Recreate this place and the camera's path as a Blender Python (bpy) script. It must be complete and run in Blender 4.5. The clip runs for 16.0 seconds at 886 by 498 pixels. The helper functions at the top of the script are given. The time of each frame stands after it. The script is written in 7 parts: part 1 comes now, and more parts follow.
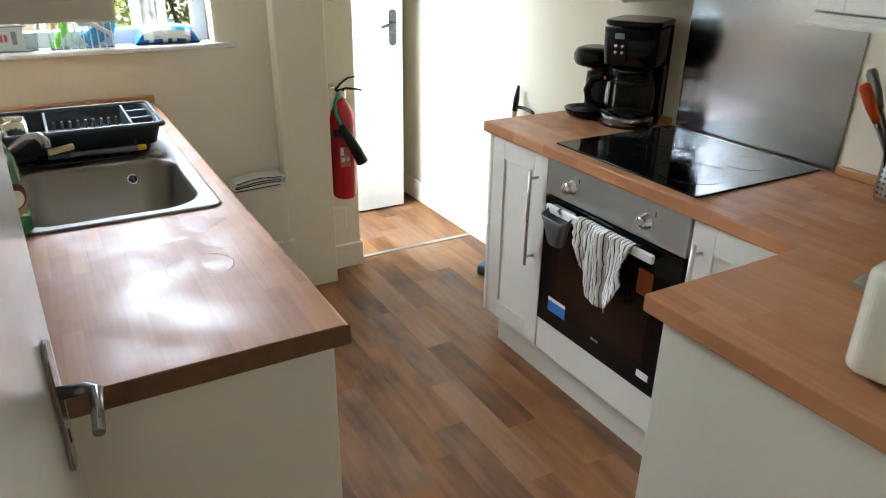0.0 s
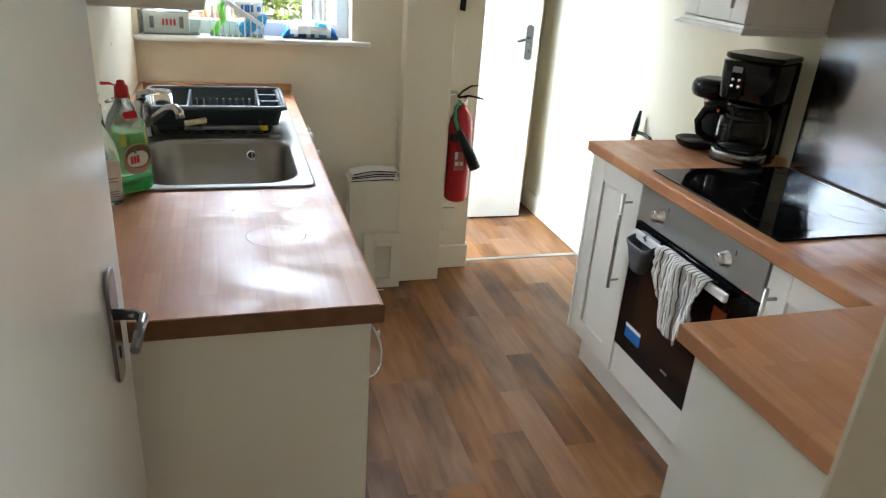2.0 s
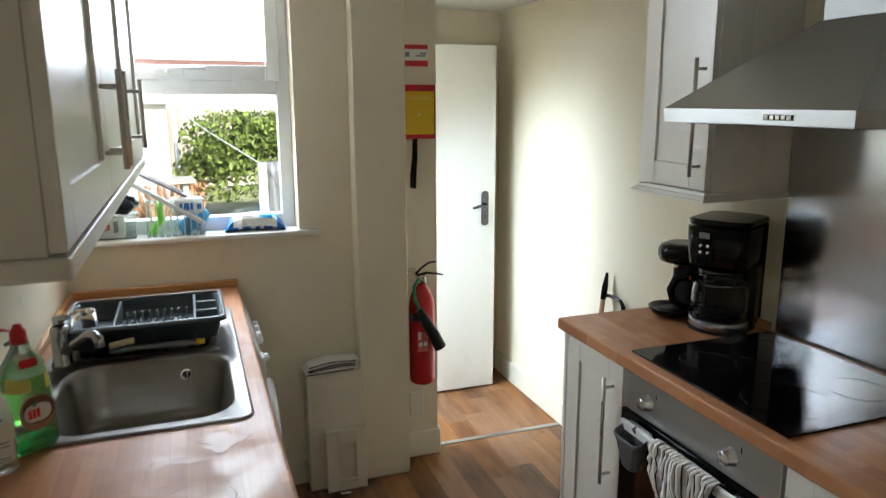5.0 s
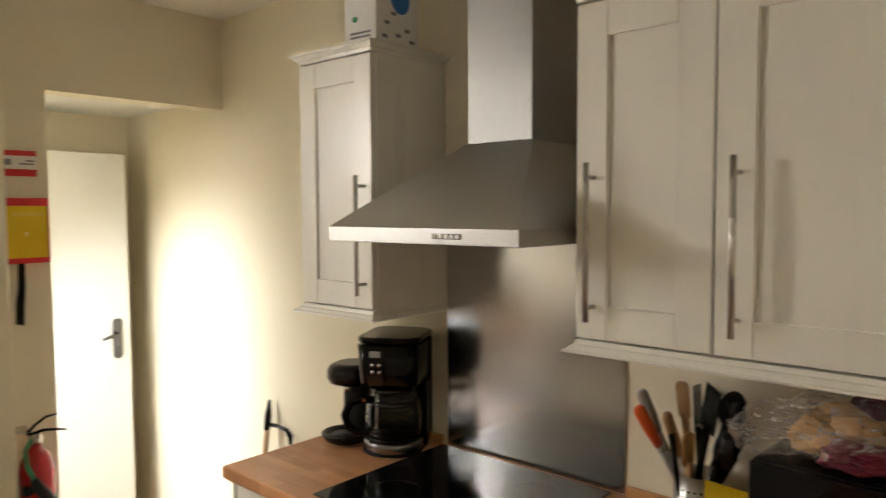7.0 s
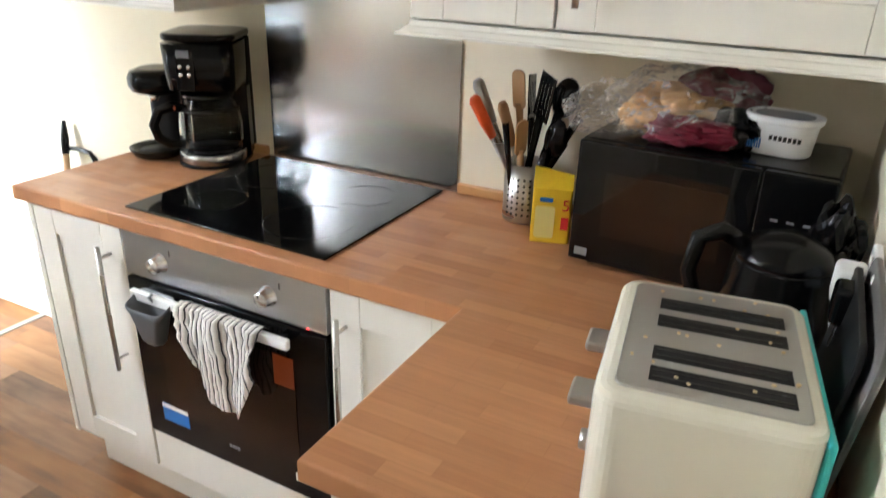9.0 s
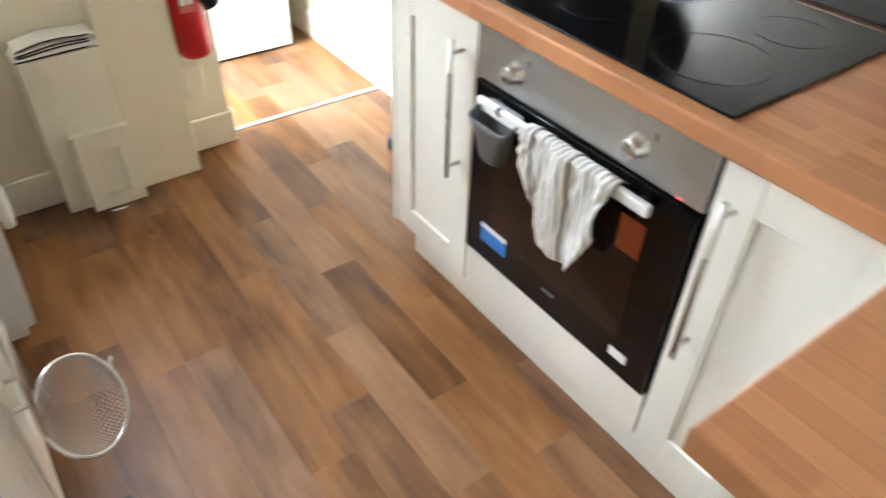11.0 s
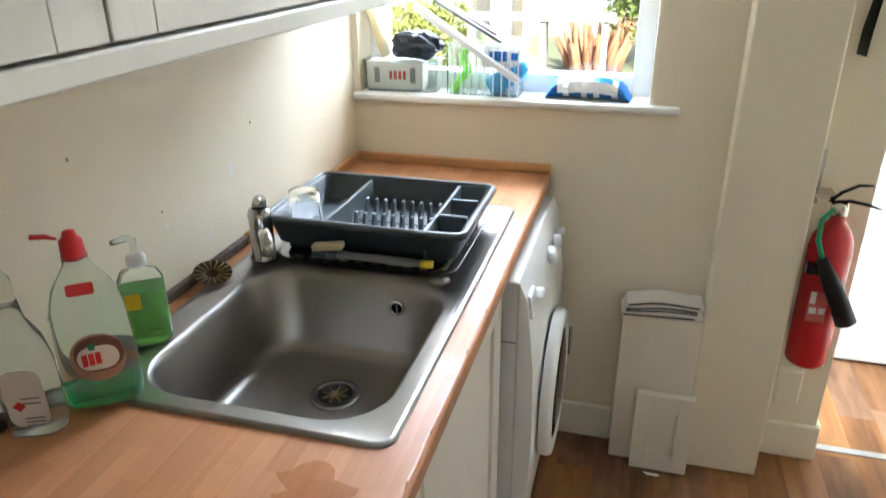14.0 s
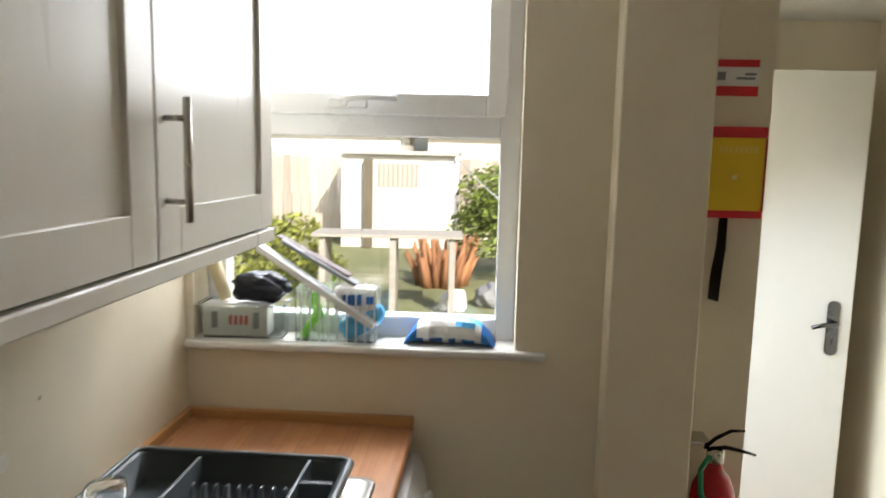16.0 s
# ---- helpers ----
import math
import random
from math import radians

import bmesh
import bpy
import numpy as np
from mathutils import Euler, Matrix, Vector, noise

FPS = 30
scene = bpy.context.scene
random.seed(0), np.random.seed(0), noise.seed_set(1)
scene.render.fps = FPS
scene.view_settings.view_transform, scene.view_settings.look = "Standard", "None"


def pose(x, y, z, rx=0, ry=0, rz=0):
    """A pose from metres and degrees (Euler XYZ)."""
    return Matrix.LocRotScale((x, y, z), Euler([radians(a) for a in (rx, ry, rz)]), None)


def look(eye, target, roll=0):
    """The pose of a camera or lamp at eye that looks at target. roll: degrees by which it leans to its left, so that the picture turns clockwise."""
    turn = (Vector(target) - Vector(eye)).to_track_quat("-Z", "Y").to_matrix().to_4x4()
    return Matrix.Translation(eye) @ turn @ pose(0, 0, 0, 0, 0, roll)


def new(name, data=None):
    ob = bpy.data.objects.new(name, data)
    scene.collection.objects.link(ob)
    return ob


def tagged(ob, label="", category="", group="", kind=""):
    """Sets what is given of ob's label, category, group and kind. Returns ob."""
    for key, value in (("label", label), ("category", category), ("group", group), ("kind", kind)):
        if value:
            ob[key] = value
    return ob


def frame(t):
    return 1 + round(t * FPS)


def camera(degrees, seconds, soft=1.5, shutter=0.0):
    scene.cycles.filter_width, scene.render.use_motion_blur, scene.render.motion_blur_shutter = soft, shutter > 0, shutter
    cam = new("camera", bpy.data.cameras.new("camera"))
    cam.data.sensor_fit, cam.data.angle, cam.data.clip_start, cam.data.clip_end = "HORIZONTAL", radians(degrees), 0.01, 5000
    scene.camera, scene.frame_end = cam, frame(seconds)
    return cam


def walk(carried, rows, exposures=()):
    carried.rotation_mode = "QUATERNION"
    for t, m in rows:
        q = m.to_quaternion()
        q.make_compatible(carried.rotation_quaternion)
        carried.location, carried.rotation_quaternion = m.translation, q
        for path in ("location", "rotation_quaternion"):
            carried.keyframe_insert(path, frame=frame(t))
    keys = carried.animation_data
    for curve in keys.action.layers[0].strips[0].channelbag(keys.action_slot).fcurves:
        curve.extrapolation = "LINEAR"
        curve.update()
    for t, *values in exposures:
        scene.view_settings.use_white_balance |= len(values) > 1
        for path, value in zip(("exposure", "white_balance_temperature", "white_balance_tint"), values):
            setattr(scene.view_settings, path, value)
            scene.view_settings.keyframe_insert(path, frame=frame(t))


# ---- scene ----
cam = camera(64.2, 16.0, soft=1.15, shutter=0.4)
PATH = [
    (0, (0.212, 0.009, 1.522), (1.127, 1.59, 0.707), 0.9),
    (0.5, (0.22, -0.004, 1.527), (1.092, 1.612, 0.734), 0.9),
    (1, (0.237, -0.019, 1.512), (0.955, 1.691, 0.762), 1.0),
    (1.5, (0.31, -0.068, 1.511), (0.848, 1.699, 0.744), 2.7),
    (2, (0.342, -0.139, 1.535), (0.904, 1.607, 0.738), 4.3),
    (2.5, (0.358, -0.178, 1.549), (0.987, 1.555, 0.773), 3.5),
    (3, (0.367, -0.189, 1.563), (0.974, 1.574, 0.84), 1.0),
    (3.5, (0.356, -0.16, 1.576), (0.982, 1.63, 0.942), 1.3),
    (3.7, (0.358, -0.147, 1.578), (0.975, 1.655, 0.969), 1.0),
    (5.8, (0.509, 0.248, 1.647), (1.318, 2.056, 1.373), -1.5),
    (6, (0.512, 0.273, 1.646), (1.515, 1.986, 1.401), -1.3),
    (6.5, (0.506, 0.302, 1.654), (1.797, 1.819, 1.472), -1.2),
    (7, (0.511, 0.304, 1.65), (2.009, 1.625, 1.537), -0.3),
    (7.5, (0.529, 0.316, 1.637), (2.198, 1.402, 1.45), -0.1),
    (8, (0.556, 0.324, 1.611), (2.27, 1.278, 1.221), 0.1),
    (8.5, (0.576, 0.337, 1.565), (2.271, 1.209, 0.963), 0.5),
    (8.7, (0.579, 0.346, 1.542), (2.252, 1.196, 0.851), 0.7),
    (10.8, (0.714, 0.625, 1.429), (1.785, 1.745, 0.165), 3.7),
    (11, (0.721, 0.67, 1.43), (1.646, 1.893, 0.145), 2.1),
    (11.5, (0.751, 0.804, 1.417), (1.44, 2.145, 0.103), 2.9),
    (12, (0.762, 0.906, 1.439), (1.271, 2.335, 0.136), 1.5),
    (12.5, (0.771, 0.966, 1.457), (0.944, 2.532, 0.225), 1.5),
    (13, (0.808, 0.975, 1.478), (0.615, 2.623, 0.362), 0.2),
    (13.5, (0.827, 0.965, 1.521), (0.409, 2.669, 0.561), -1.2),
    (14, (0.834, 0.958, 1.549), (0.337, 2.715, 0.734), -0.6),
    (14.5, (0.866, 0.95, 1.58), (0.307, 2.76, 0.938), -0.1),
    (15, (0.878, 0.966, 1.596), (0.344, 2.82, 1.069), 0.5),
    (15.5, (0.848, 1.052, 1.61), (0.48, 2.974, 1.198), 1.7),
    (16, (0.780, 1.185, 1.612), (0.655, 3.165, 1.346), 1.3),
]
EXPOSURES = [(0, 1.45, 5750, 7), (3.7, 1.42, 5650, 6), (5.8, 0.48, 6350, 11), (6.3, 0.74, 6750, 14), (7.2, 1.22, 7550, 14), (8.5, 1.95, 6200, 12), (11.0, 2.35, 5900, 9), (11.6, 2.30, 6150, 10), (12.5, 2.05, 5650, 8), (14.5, 1.6, 5800, 10), (15.3, 1.16, 6150, 11), (16, 0.46, 6550, 12)]
walk(cam, [(t, look(eye, target, roll)) for t, eye, target, roll in PATH], EXPOSURES)

# ---- world, sun, sky lamps at the openings and one added fill ----
world = bpy.data.worlds.new("sky")
scene.world = world
world.use_nodes = True
wn = world.node_tree
sky = wn.nodes.new("ShaderNodeTexSky")
sky.sky_type, sky.sun_disc = "NISHITA", False
sky.sun_elevation, sky.sun_rotation = radians(37), radians(153)
sky.dust_density = 3.0
wn.nodes["Background"].inputs["Strength"].default_value = 0.15
wn.links.new(sky.outputs[0], wn.nodes["Background"].inputs["Color"])
sun = new("sun", bpy.data.lights.new("sun", "SUN"))
sun.data.energy, sun.data.angle, sun.data.color = 5.0, radians(0.5), (1.0, 0.95, 0.86)
sun.matrix_world = look((3.0, -6.0, 5.05), (0, 0, 0))


def area_lamp(name, eye, target, w, h, watts, color):
    lamp = new(name, bpy.data.lights.new(name, "AREA"))
    lamp.data.shape, lamp.data.size, lamp.data.size_y = "RECTANGLE", w, h
    lamp.data.energy, lamp.data.color = watts, color
    lamp.matrix_world = look(eye, target)
    return lamp


# sky seen from the window's top light and from the back doorway
area_lamp("window_daylight", (0.44, 3.78, 2.30), (0.75, 1.2, 1.45), 2.4, 0.98, 80, (0.92, 0.96, 1.0))
back = area_lamp("doorway_daylight", (1.08, 3.38, 1.08), (2.1, 3.20, 0.15), 0.44, 1.66, 9.0, (0.78, 0.89, 1.0))
back.data.spread = radians(115)
# added fill lamp in an invented opening of the unseen room
area_lamp("dining_daylight", (2.46, -1.1, 1.5), (0.2, 0.5, 1.1), 1.2, 1.1, 5.6, (1.0, 0.97, 1.0))


# ---- small builders ----
def part(name, bm, material, parent=None, label=""):
    me = bpy.data.meshes.new(name)
    bmesh.ops.recalc_face_normals(bm, faces=bm.faces)
    bm.to_mesh(me)
    bm.free()
    for m in (material if isinstance(material, (list, tuple)) else (material,)):
        me.materials.append(m)
    ob = new(name, me)
    if parent:
        ob.parent = parent
    if label:
        ob["label"] = label
    return ob


def thing(name, x, y, z, rz, label, category, group="", kind=""):
    ob = new(name)
    ob.empty_display_size = 0.05
    ob.matrix_world = pose(x, y, z, 0, 0, rz)
    return tagged(ob, label, category, group, kind)


def structure(name, bm, material, label="", category=""):
    ob = part(name, bm, material)
    return tagged(ob, label, category or name.split("_")[0], "", "structure")


def box(bm, x0, x1, y0, y1, z0, z1, bevel=0.0, seg=2, mat=0):
    """A box with rounded edges, added to bm."""
    made = bmesh.ops.create_cube(bm, size=1.0)
    vs = made["verts"]
    for v in vs:
        v.co = ((x0 + x1) / 2 + v.co.x * (x1 - x0), (y0 + y1) / 2 + v.co.y * (y1 - y0), (z0 + z1) / 2 + v.co.z * (z1 - z0))
    fs = {f for v in vs for f in v.link_faces}
    for f in fs:
        f.material_index = mat
    if bevel:
        es = list({e for v in vs for e in v.link_edges})
        out = bmesh.ops.bevel(bm, geom=es, offset=bevel, segments=seg, affect="EDGES", profile=0.5)
        for f in out["faces"]:
            f.material_index = mat
            f.smooth = True
    return bm


def bx(x0, x1, y0, y1, z0, z1, bevel=0.0, seg=2):
    return box(bmesh.new(), x0, x1, y0, y1, z0, z1, bevel, seg)


def lathe(profile, n=24, bm=None, m=None, cap=True):
    """A turned shape from (radius, height) pairs."""
    bm = bm or bmesh.new()
    rings = []
    for r, z in profile:
        ring = []
        for k in range(n):
            a = 2 * math.pi * k / n
            co = Vector((r * math.cos(a), r * math.sin(a), z))
            ring.append(bm.verts.new(m @ co if m else co))
        rings.append(ring)
    for a, b in zip(rings, rings[1:]):
        for k in range(n):
            f = bm.faces.new((a[k], a[(k + 1) % n], b[(k + 1) % n], b[k]))
            f.smooth = True
    if cap:
        for ring, r in ((rings[0], profile[0][0]), (rings[-1], profile[-1][0])):
            if r > 1e-5:
                bm.faces.new(ring)
    return bm


def tube(points, r, n=10, bm=None, closed=False, flat=1.0):
    """A round bar along points. r is one radius or one for each point."""
    bm = bm or bmesh.new()
    pts = [Vector(p) for p in points]
    radii = r if isinstance(r, (list, tuple)) else [r] * len(pts)
    rings, side = [], None
    for k, p in enumerate(pts):
        a = pts[k - 1] if (k or closed) else p
        b = pts[(k + 1) % len(pts)] if (k < len(pts) - 1 or closed) else p
        way = (b - a).normalized()
        if side is None:
            side = way.cross(Vector((0.31, 0.17, 0.93)))
        side = (side - way * side.dot(way)).normalized()
        up = way.cross(side)
        rings.append([bm.verts.new(p + radii[k] * (math.cos(2 * math.pi * j / n) * side + flat * math.sin(2 * math.pi * j / n) * up)) for j in range(n)])
    pairs = list(zip(rings, rings[1:])) + ([(rings[-1], rings[0])] if closed else [])
    for a, b in pairs:
        for j in range(n):
            f = bm.faces.new((a[j], a[(j + 1) % n], b[(j + 1) % n], b[j]))
            f.smooth = True
    if not closed:
        bm.faces.new(rings[0])
        bm.faces.new(rings[-1])
    return bm


def prism(outline, z0, z1, bevel=0.0, seg=2, bm=None):
    """An outline of (x, y) raised from z0 to z1."""
    own = bmesh.new()
    low = [own.verts.new((x, y, z0)) for x, y in outline]
    high = [own.verts.new((x, y, z1)) for x, y in outline]
    own.faces.new(low)
    own.faces.new(high)
    n = len(outline)
    for k in range(n):
        own.faces.new((low[k], low[(k + 1) % n], high[(k + 1) % n], high[k]))
    bmesh.ops.recalc_face_normals(own, faces=own.faces)
    if bevel:
        rim = [e for e in own.edges if abs(e.verts[0].co.z - e.verts[1].co.z) < 1e-6]
        bmesh.ops.bevel(own, geom=rim, offset=bevel, segments=seg, affect="EDGES", profile=0.5)
    if bm is None:
        return own
    me = bpy.data.meshes.new("t")
    own.to_mesh(me)
    own.free()
    bm.from_mesh(me)
    bpy.data.meshes.remove(me)
    return bm


def rounded(x0, x1, y0, y1, r, n=6):
    """The outline of a rectangle with round corners."""
    out = []
    for cx, cy, a0 in ((x1 - r, y1 - r, 0), (x0 + r, y1 - r, 90), (x0 + r, y0 + r, 180), (x1 - r, y0 + r, 270)):
        out += [(cx + r * math.cos(radians(a0 + 90 * k / n)), cy + r * math.sin(radians(a0 + 90 * k / n))) for k in range(n + 1)]
    return out


def turned(bm, m):
    bmesh.ops.transform(bm, matrix=m, verts=bm.verts)
    return bm


def joined(*bms):
    out = bmesh.new()
    for b in bms:
        me = bpy.data.meshes.new("t")
        b.to_mesh(me)
        b.free()
        out.from_mesh(me)
        bpy.data.meshes.remove(me)
    return out


def writing(name, text, size, material, parent, m, depth=0.0004, align="CENTER"):
    """Raised lettering in the built-in font, as a mesh."""
    cu = bpy.data.curves.new(name, "FONT")
    cu.body, cu.size, cu.extrude, cu.align_x, cu.align_y = text, size, depth, align, "CENTER"
    tmp = new("tmp", cu)
    me = bpy.data.meshes.new_from_object(tmp.evaluated_get(bpy.context.evaluated_depsgraph_get()))
    bpy.data.objects.remove(tmp)
    bpy.data.curves.remove(cu)
    me.name = name
    me.transform(m)
    me.materials.clear()
    me.materials.append(material)
    ob = new(name, me)
    ob.parent = parent
    return ob


# ---- materials ----
def mat(name, color, rough=0.5, metal=0.0, vary=0.06, scale=3.0, bump=0.0, bump_scale=120.0, wear=None, wear_amount=0.0,
        wear_scale=4.0, spread=0.0, coat=0.0, stretch=None, rough_vary=0.08, trans=0.0, ior=1.45, sss=0.0, spec=0.5):
    """Colour that varies softly at two scales, stains of a second colour, fine relief, and gloss that varies."""
    m = bpy.data.materials.new(name)
    m.use_nodes = True
    nt = m.node_tree
    N, L = nt.nodes, nt.links
    b = N["Principled BSDF"]
    b.inputs["Metallic"].default_value = metal
    b.inputs["Coat Weight"].default_value = coat
    b.inputs["Coat Roughness"].default_value = 0.15
    b.inputs["Transmission Weight"].default_value = trans
    b.inputs["IOR"].default_value = ior
    b.inputs["Specular IOR Level"].default_value = spec
    tc = N.new("ShaderNodeTexCoord")
    mp = N.new("ShaderNodeMapping")
    if stretch:
        mp.inputs["Scale"].default_value = stretch
    L.new(tc.outputs["Object"], mp.inputs["Vector"])
    n1, n2 = N.new("ShaderNodeTexNoise"), N.new("ShaderNodeTexNoise")
    n1.inputs["Scale"].default_value, n1.inputs["Detail"].default_value = scale, 4
    n2.inputs["Scale"].default_value, n2.inputs["Detail"].default_value = scale * 14, 3
    for n in (n1, n2):
        L.new(mp.outputs[0], n.inputs["Vector"])
    mix = N.new("ShaderNodeMath")
    mix.operation = "MULTIPLY_ADD"
    L.new(n2.outputs[0], mix.inputs[0])
    mix.inputs[1].default_value = 0.4
    L.new(n1.outputs[0], mix.inputs[2])
    ramp = N.new("ShaderNodeMapRange")
    ramp.inputs["From Min"].default_value, ramp.inputs["From Max"].default_value = 0.35, 1.05
    ramp.inputs["To Min"].default_value, ramp.inputs["To Max"].default_value = 1 - vary, 1 + vary
    L.new(mix.outputs[0], ramp.inputs["Value"])
    hsv = N.new("ShaderNodeHueSaturation")
    hsv.inputs["Color"].default_value = (*color, 1)
    L.new(ramp.outputs[0], hsv.inputs["Value"])
    out = hsv.outputs[0]
    if spread:
        info = N.new("ShaderNodeObjectInfo")
        r2 = N.new("ShaderNodeMapRange")
        r2.inputs["To Min"].default_value, r2.inputs["To Max"].default_value = 1 - spread, 1 + spread
        L.new(info.outputs["Random"], r2.inputs["Value"])
        h2 = N.new("ShaderNodeHueSaturation")
        L.new(out, h2.inputs["Color"])
        L.new(r2.outputs[0], h2.inputs["Value"])
        out = h2.outputs[0]
    if wear:
        n3 = N.new("ShaderNodeTexNoise")
        n3.inputs["Scale"].default_value, n3.inputs["Detail"].default_value, n3.inputs["Roughness"].default_value = wear_scale, 8, 0.65
        L.new(mp.outputs[0], n3.inputs["Vector"])
        cut = N.new("ShaderNodeMapRange")
        cut.inputs["From Min"].default_value, cut.inputs["From Max"].default_value = 0.56, 0.72
        cut.inputs["To Max"].default_value = wear_amount
        L.new(n3.outputs[0], cut.inputs["Value"])
        mx = N.new("ShaderNodeMix")
        mx.data_type = "RGBA"
        L.new(cut.outputs[0], mx.inputs["Factor"])
        L.new(out, mx.inputs[6])
        mx.inputs[7].default_value = (*wear, 1)
        out = mx.outputs[2]
    L.new(out, b.inputs["Base Color"])
    rr = N.new("ShaderNodeMapRange")
    rr.inputs["To Min"].default_value, rr.inputs["To Max"].default_value = max(0.02, rough - rough_vary), min(1, rough + rough_vary)
    L.new(n1.outputs[0], rr.inputs["Value"])
    L.new(rr.outputs[0], b.inputs["Roughness"])
    if bump:
        n4 = N.new("ShaderNodeTexNoise")
        n4.inputs["Scale"].default_value, n4.inputs["Detail"].default_value = bump_scale, 3
        L.new(mp.outputs[0], n4.inputs["Vector"])
        bp = N.new("ShaderNodeBump")
        bp.inputs["Strength"].default_value, bp.inputs["Distance"].default_value = bump, 0.002
        L.new(n4.outputs[0], bp.inputs["Height"])
        L.new(bp.outputs[0], b.inputs["Normal"])
    return m


def stave_mat(name, light, dark, along, rough):
    """Laminate printed as glued beech staves, running along x (0) or y (1)."""
    m = mat(name, light, rough, vary=0.10, scale=7.0, bump=0.05, bump_scale=300, coat=0.0, rough_vary=0.13)
    nt = m.node_tree
    N, L = nt.nodes, nt.links
    tc, mp = N.new("ShaderNodeTexCoord"), N.new("ShaderNodeMapping")
    L.new(tc.outputs["Object"], mp.inputs["Vector"])
    if along:
        mp.inputs["Rotation"].default_value = (0, 0, radians(90))
    br = N.new("ShaderNodeTexBrick")
    br.offset, br.offset_frequency = 0.37, 2
    br.inputs["Scale"].default_value = 1.0
    br.inputs["Brick Width"].default_value, br.inputs["Row Height"].default_value = 0.17, 0.034
    br.inputs["Mortar Size"].default_value, br.inputs["Bias"].default_value = 0.0004, 0.0
    br.inputs["Color1"].default_value = (*light, 1)
    br.inputs["Color2"].default_value = (*dark, 1)
    br.inputs["Mortar"].default_value = (*[c * 0.97 for c in dark], 1)
    L.new(mp.outputs[0], br.inputs["Vector"])
    gr, mg = N.new("ShaderNodeTexNoise"), N.new("ShaderNodeMapping")
    mg.inputs["Scale"].default_value = (4, 90, 4)
    L.new(mp.outputs[0], mg.inputs["Vector"])
    L.new(mg.outputs[0], gr.inputs["Vector"])
    gr.inputs["Scale"].default_value, gr.inputs["Detail"].default_value = 1.5, 5
    r = N.new("ShaderNodeMapRange")
    r.inputs["To Min"].default_value, r.inputs["To Max"].default_value = 0.82, 1.18
    L.new(gr.outputs[0], r.inputs["Value"])
    h = N.new("ShaderNodeHueSaturation")
    L.new(br.outputs["Color"], h.inputs["Color"])
    L.new(r.outputs[0], h.inputs["Value"])
    L.new(h.outputs[0], N["Principled BSDF"].inputs["Base Color"])
    # dried water marks: smears of different gloss
    sm, mr = N.new("ShaderNodeTexNoise"), N.new("ShaderNodeMapRange")
    sm.inputs["Scale"].default_value, sm.inputs["Detail"].default_value, sm.inputs["Distortion"].default_value = 5.5, 5, 1.2
    L.new(tc.outputs["Object"], sm.inputs["Vector"])
    mr.inputs["From Min"].default_value, mr.inputs["From Max"].default_value = 0.40, 0.62
    mr.inputs["To Min"].default_value, mr.inputs["To Max"].default_value = rough - 0.12, rough + 0.10
    L.new(sm.outputs[0], mr.inputs["Value"])
    L.new(mr.outputs[0], N["Principled BSDF"].inputs["Roughness"])
    return m


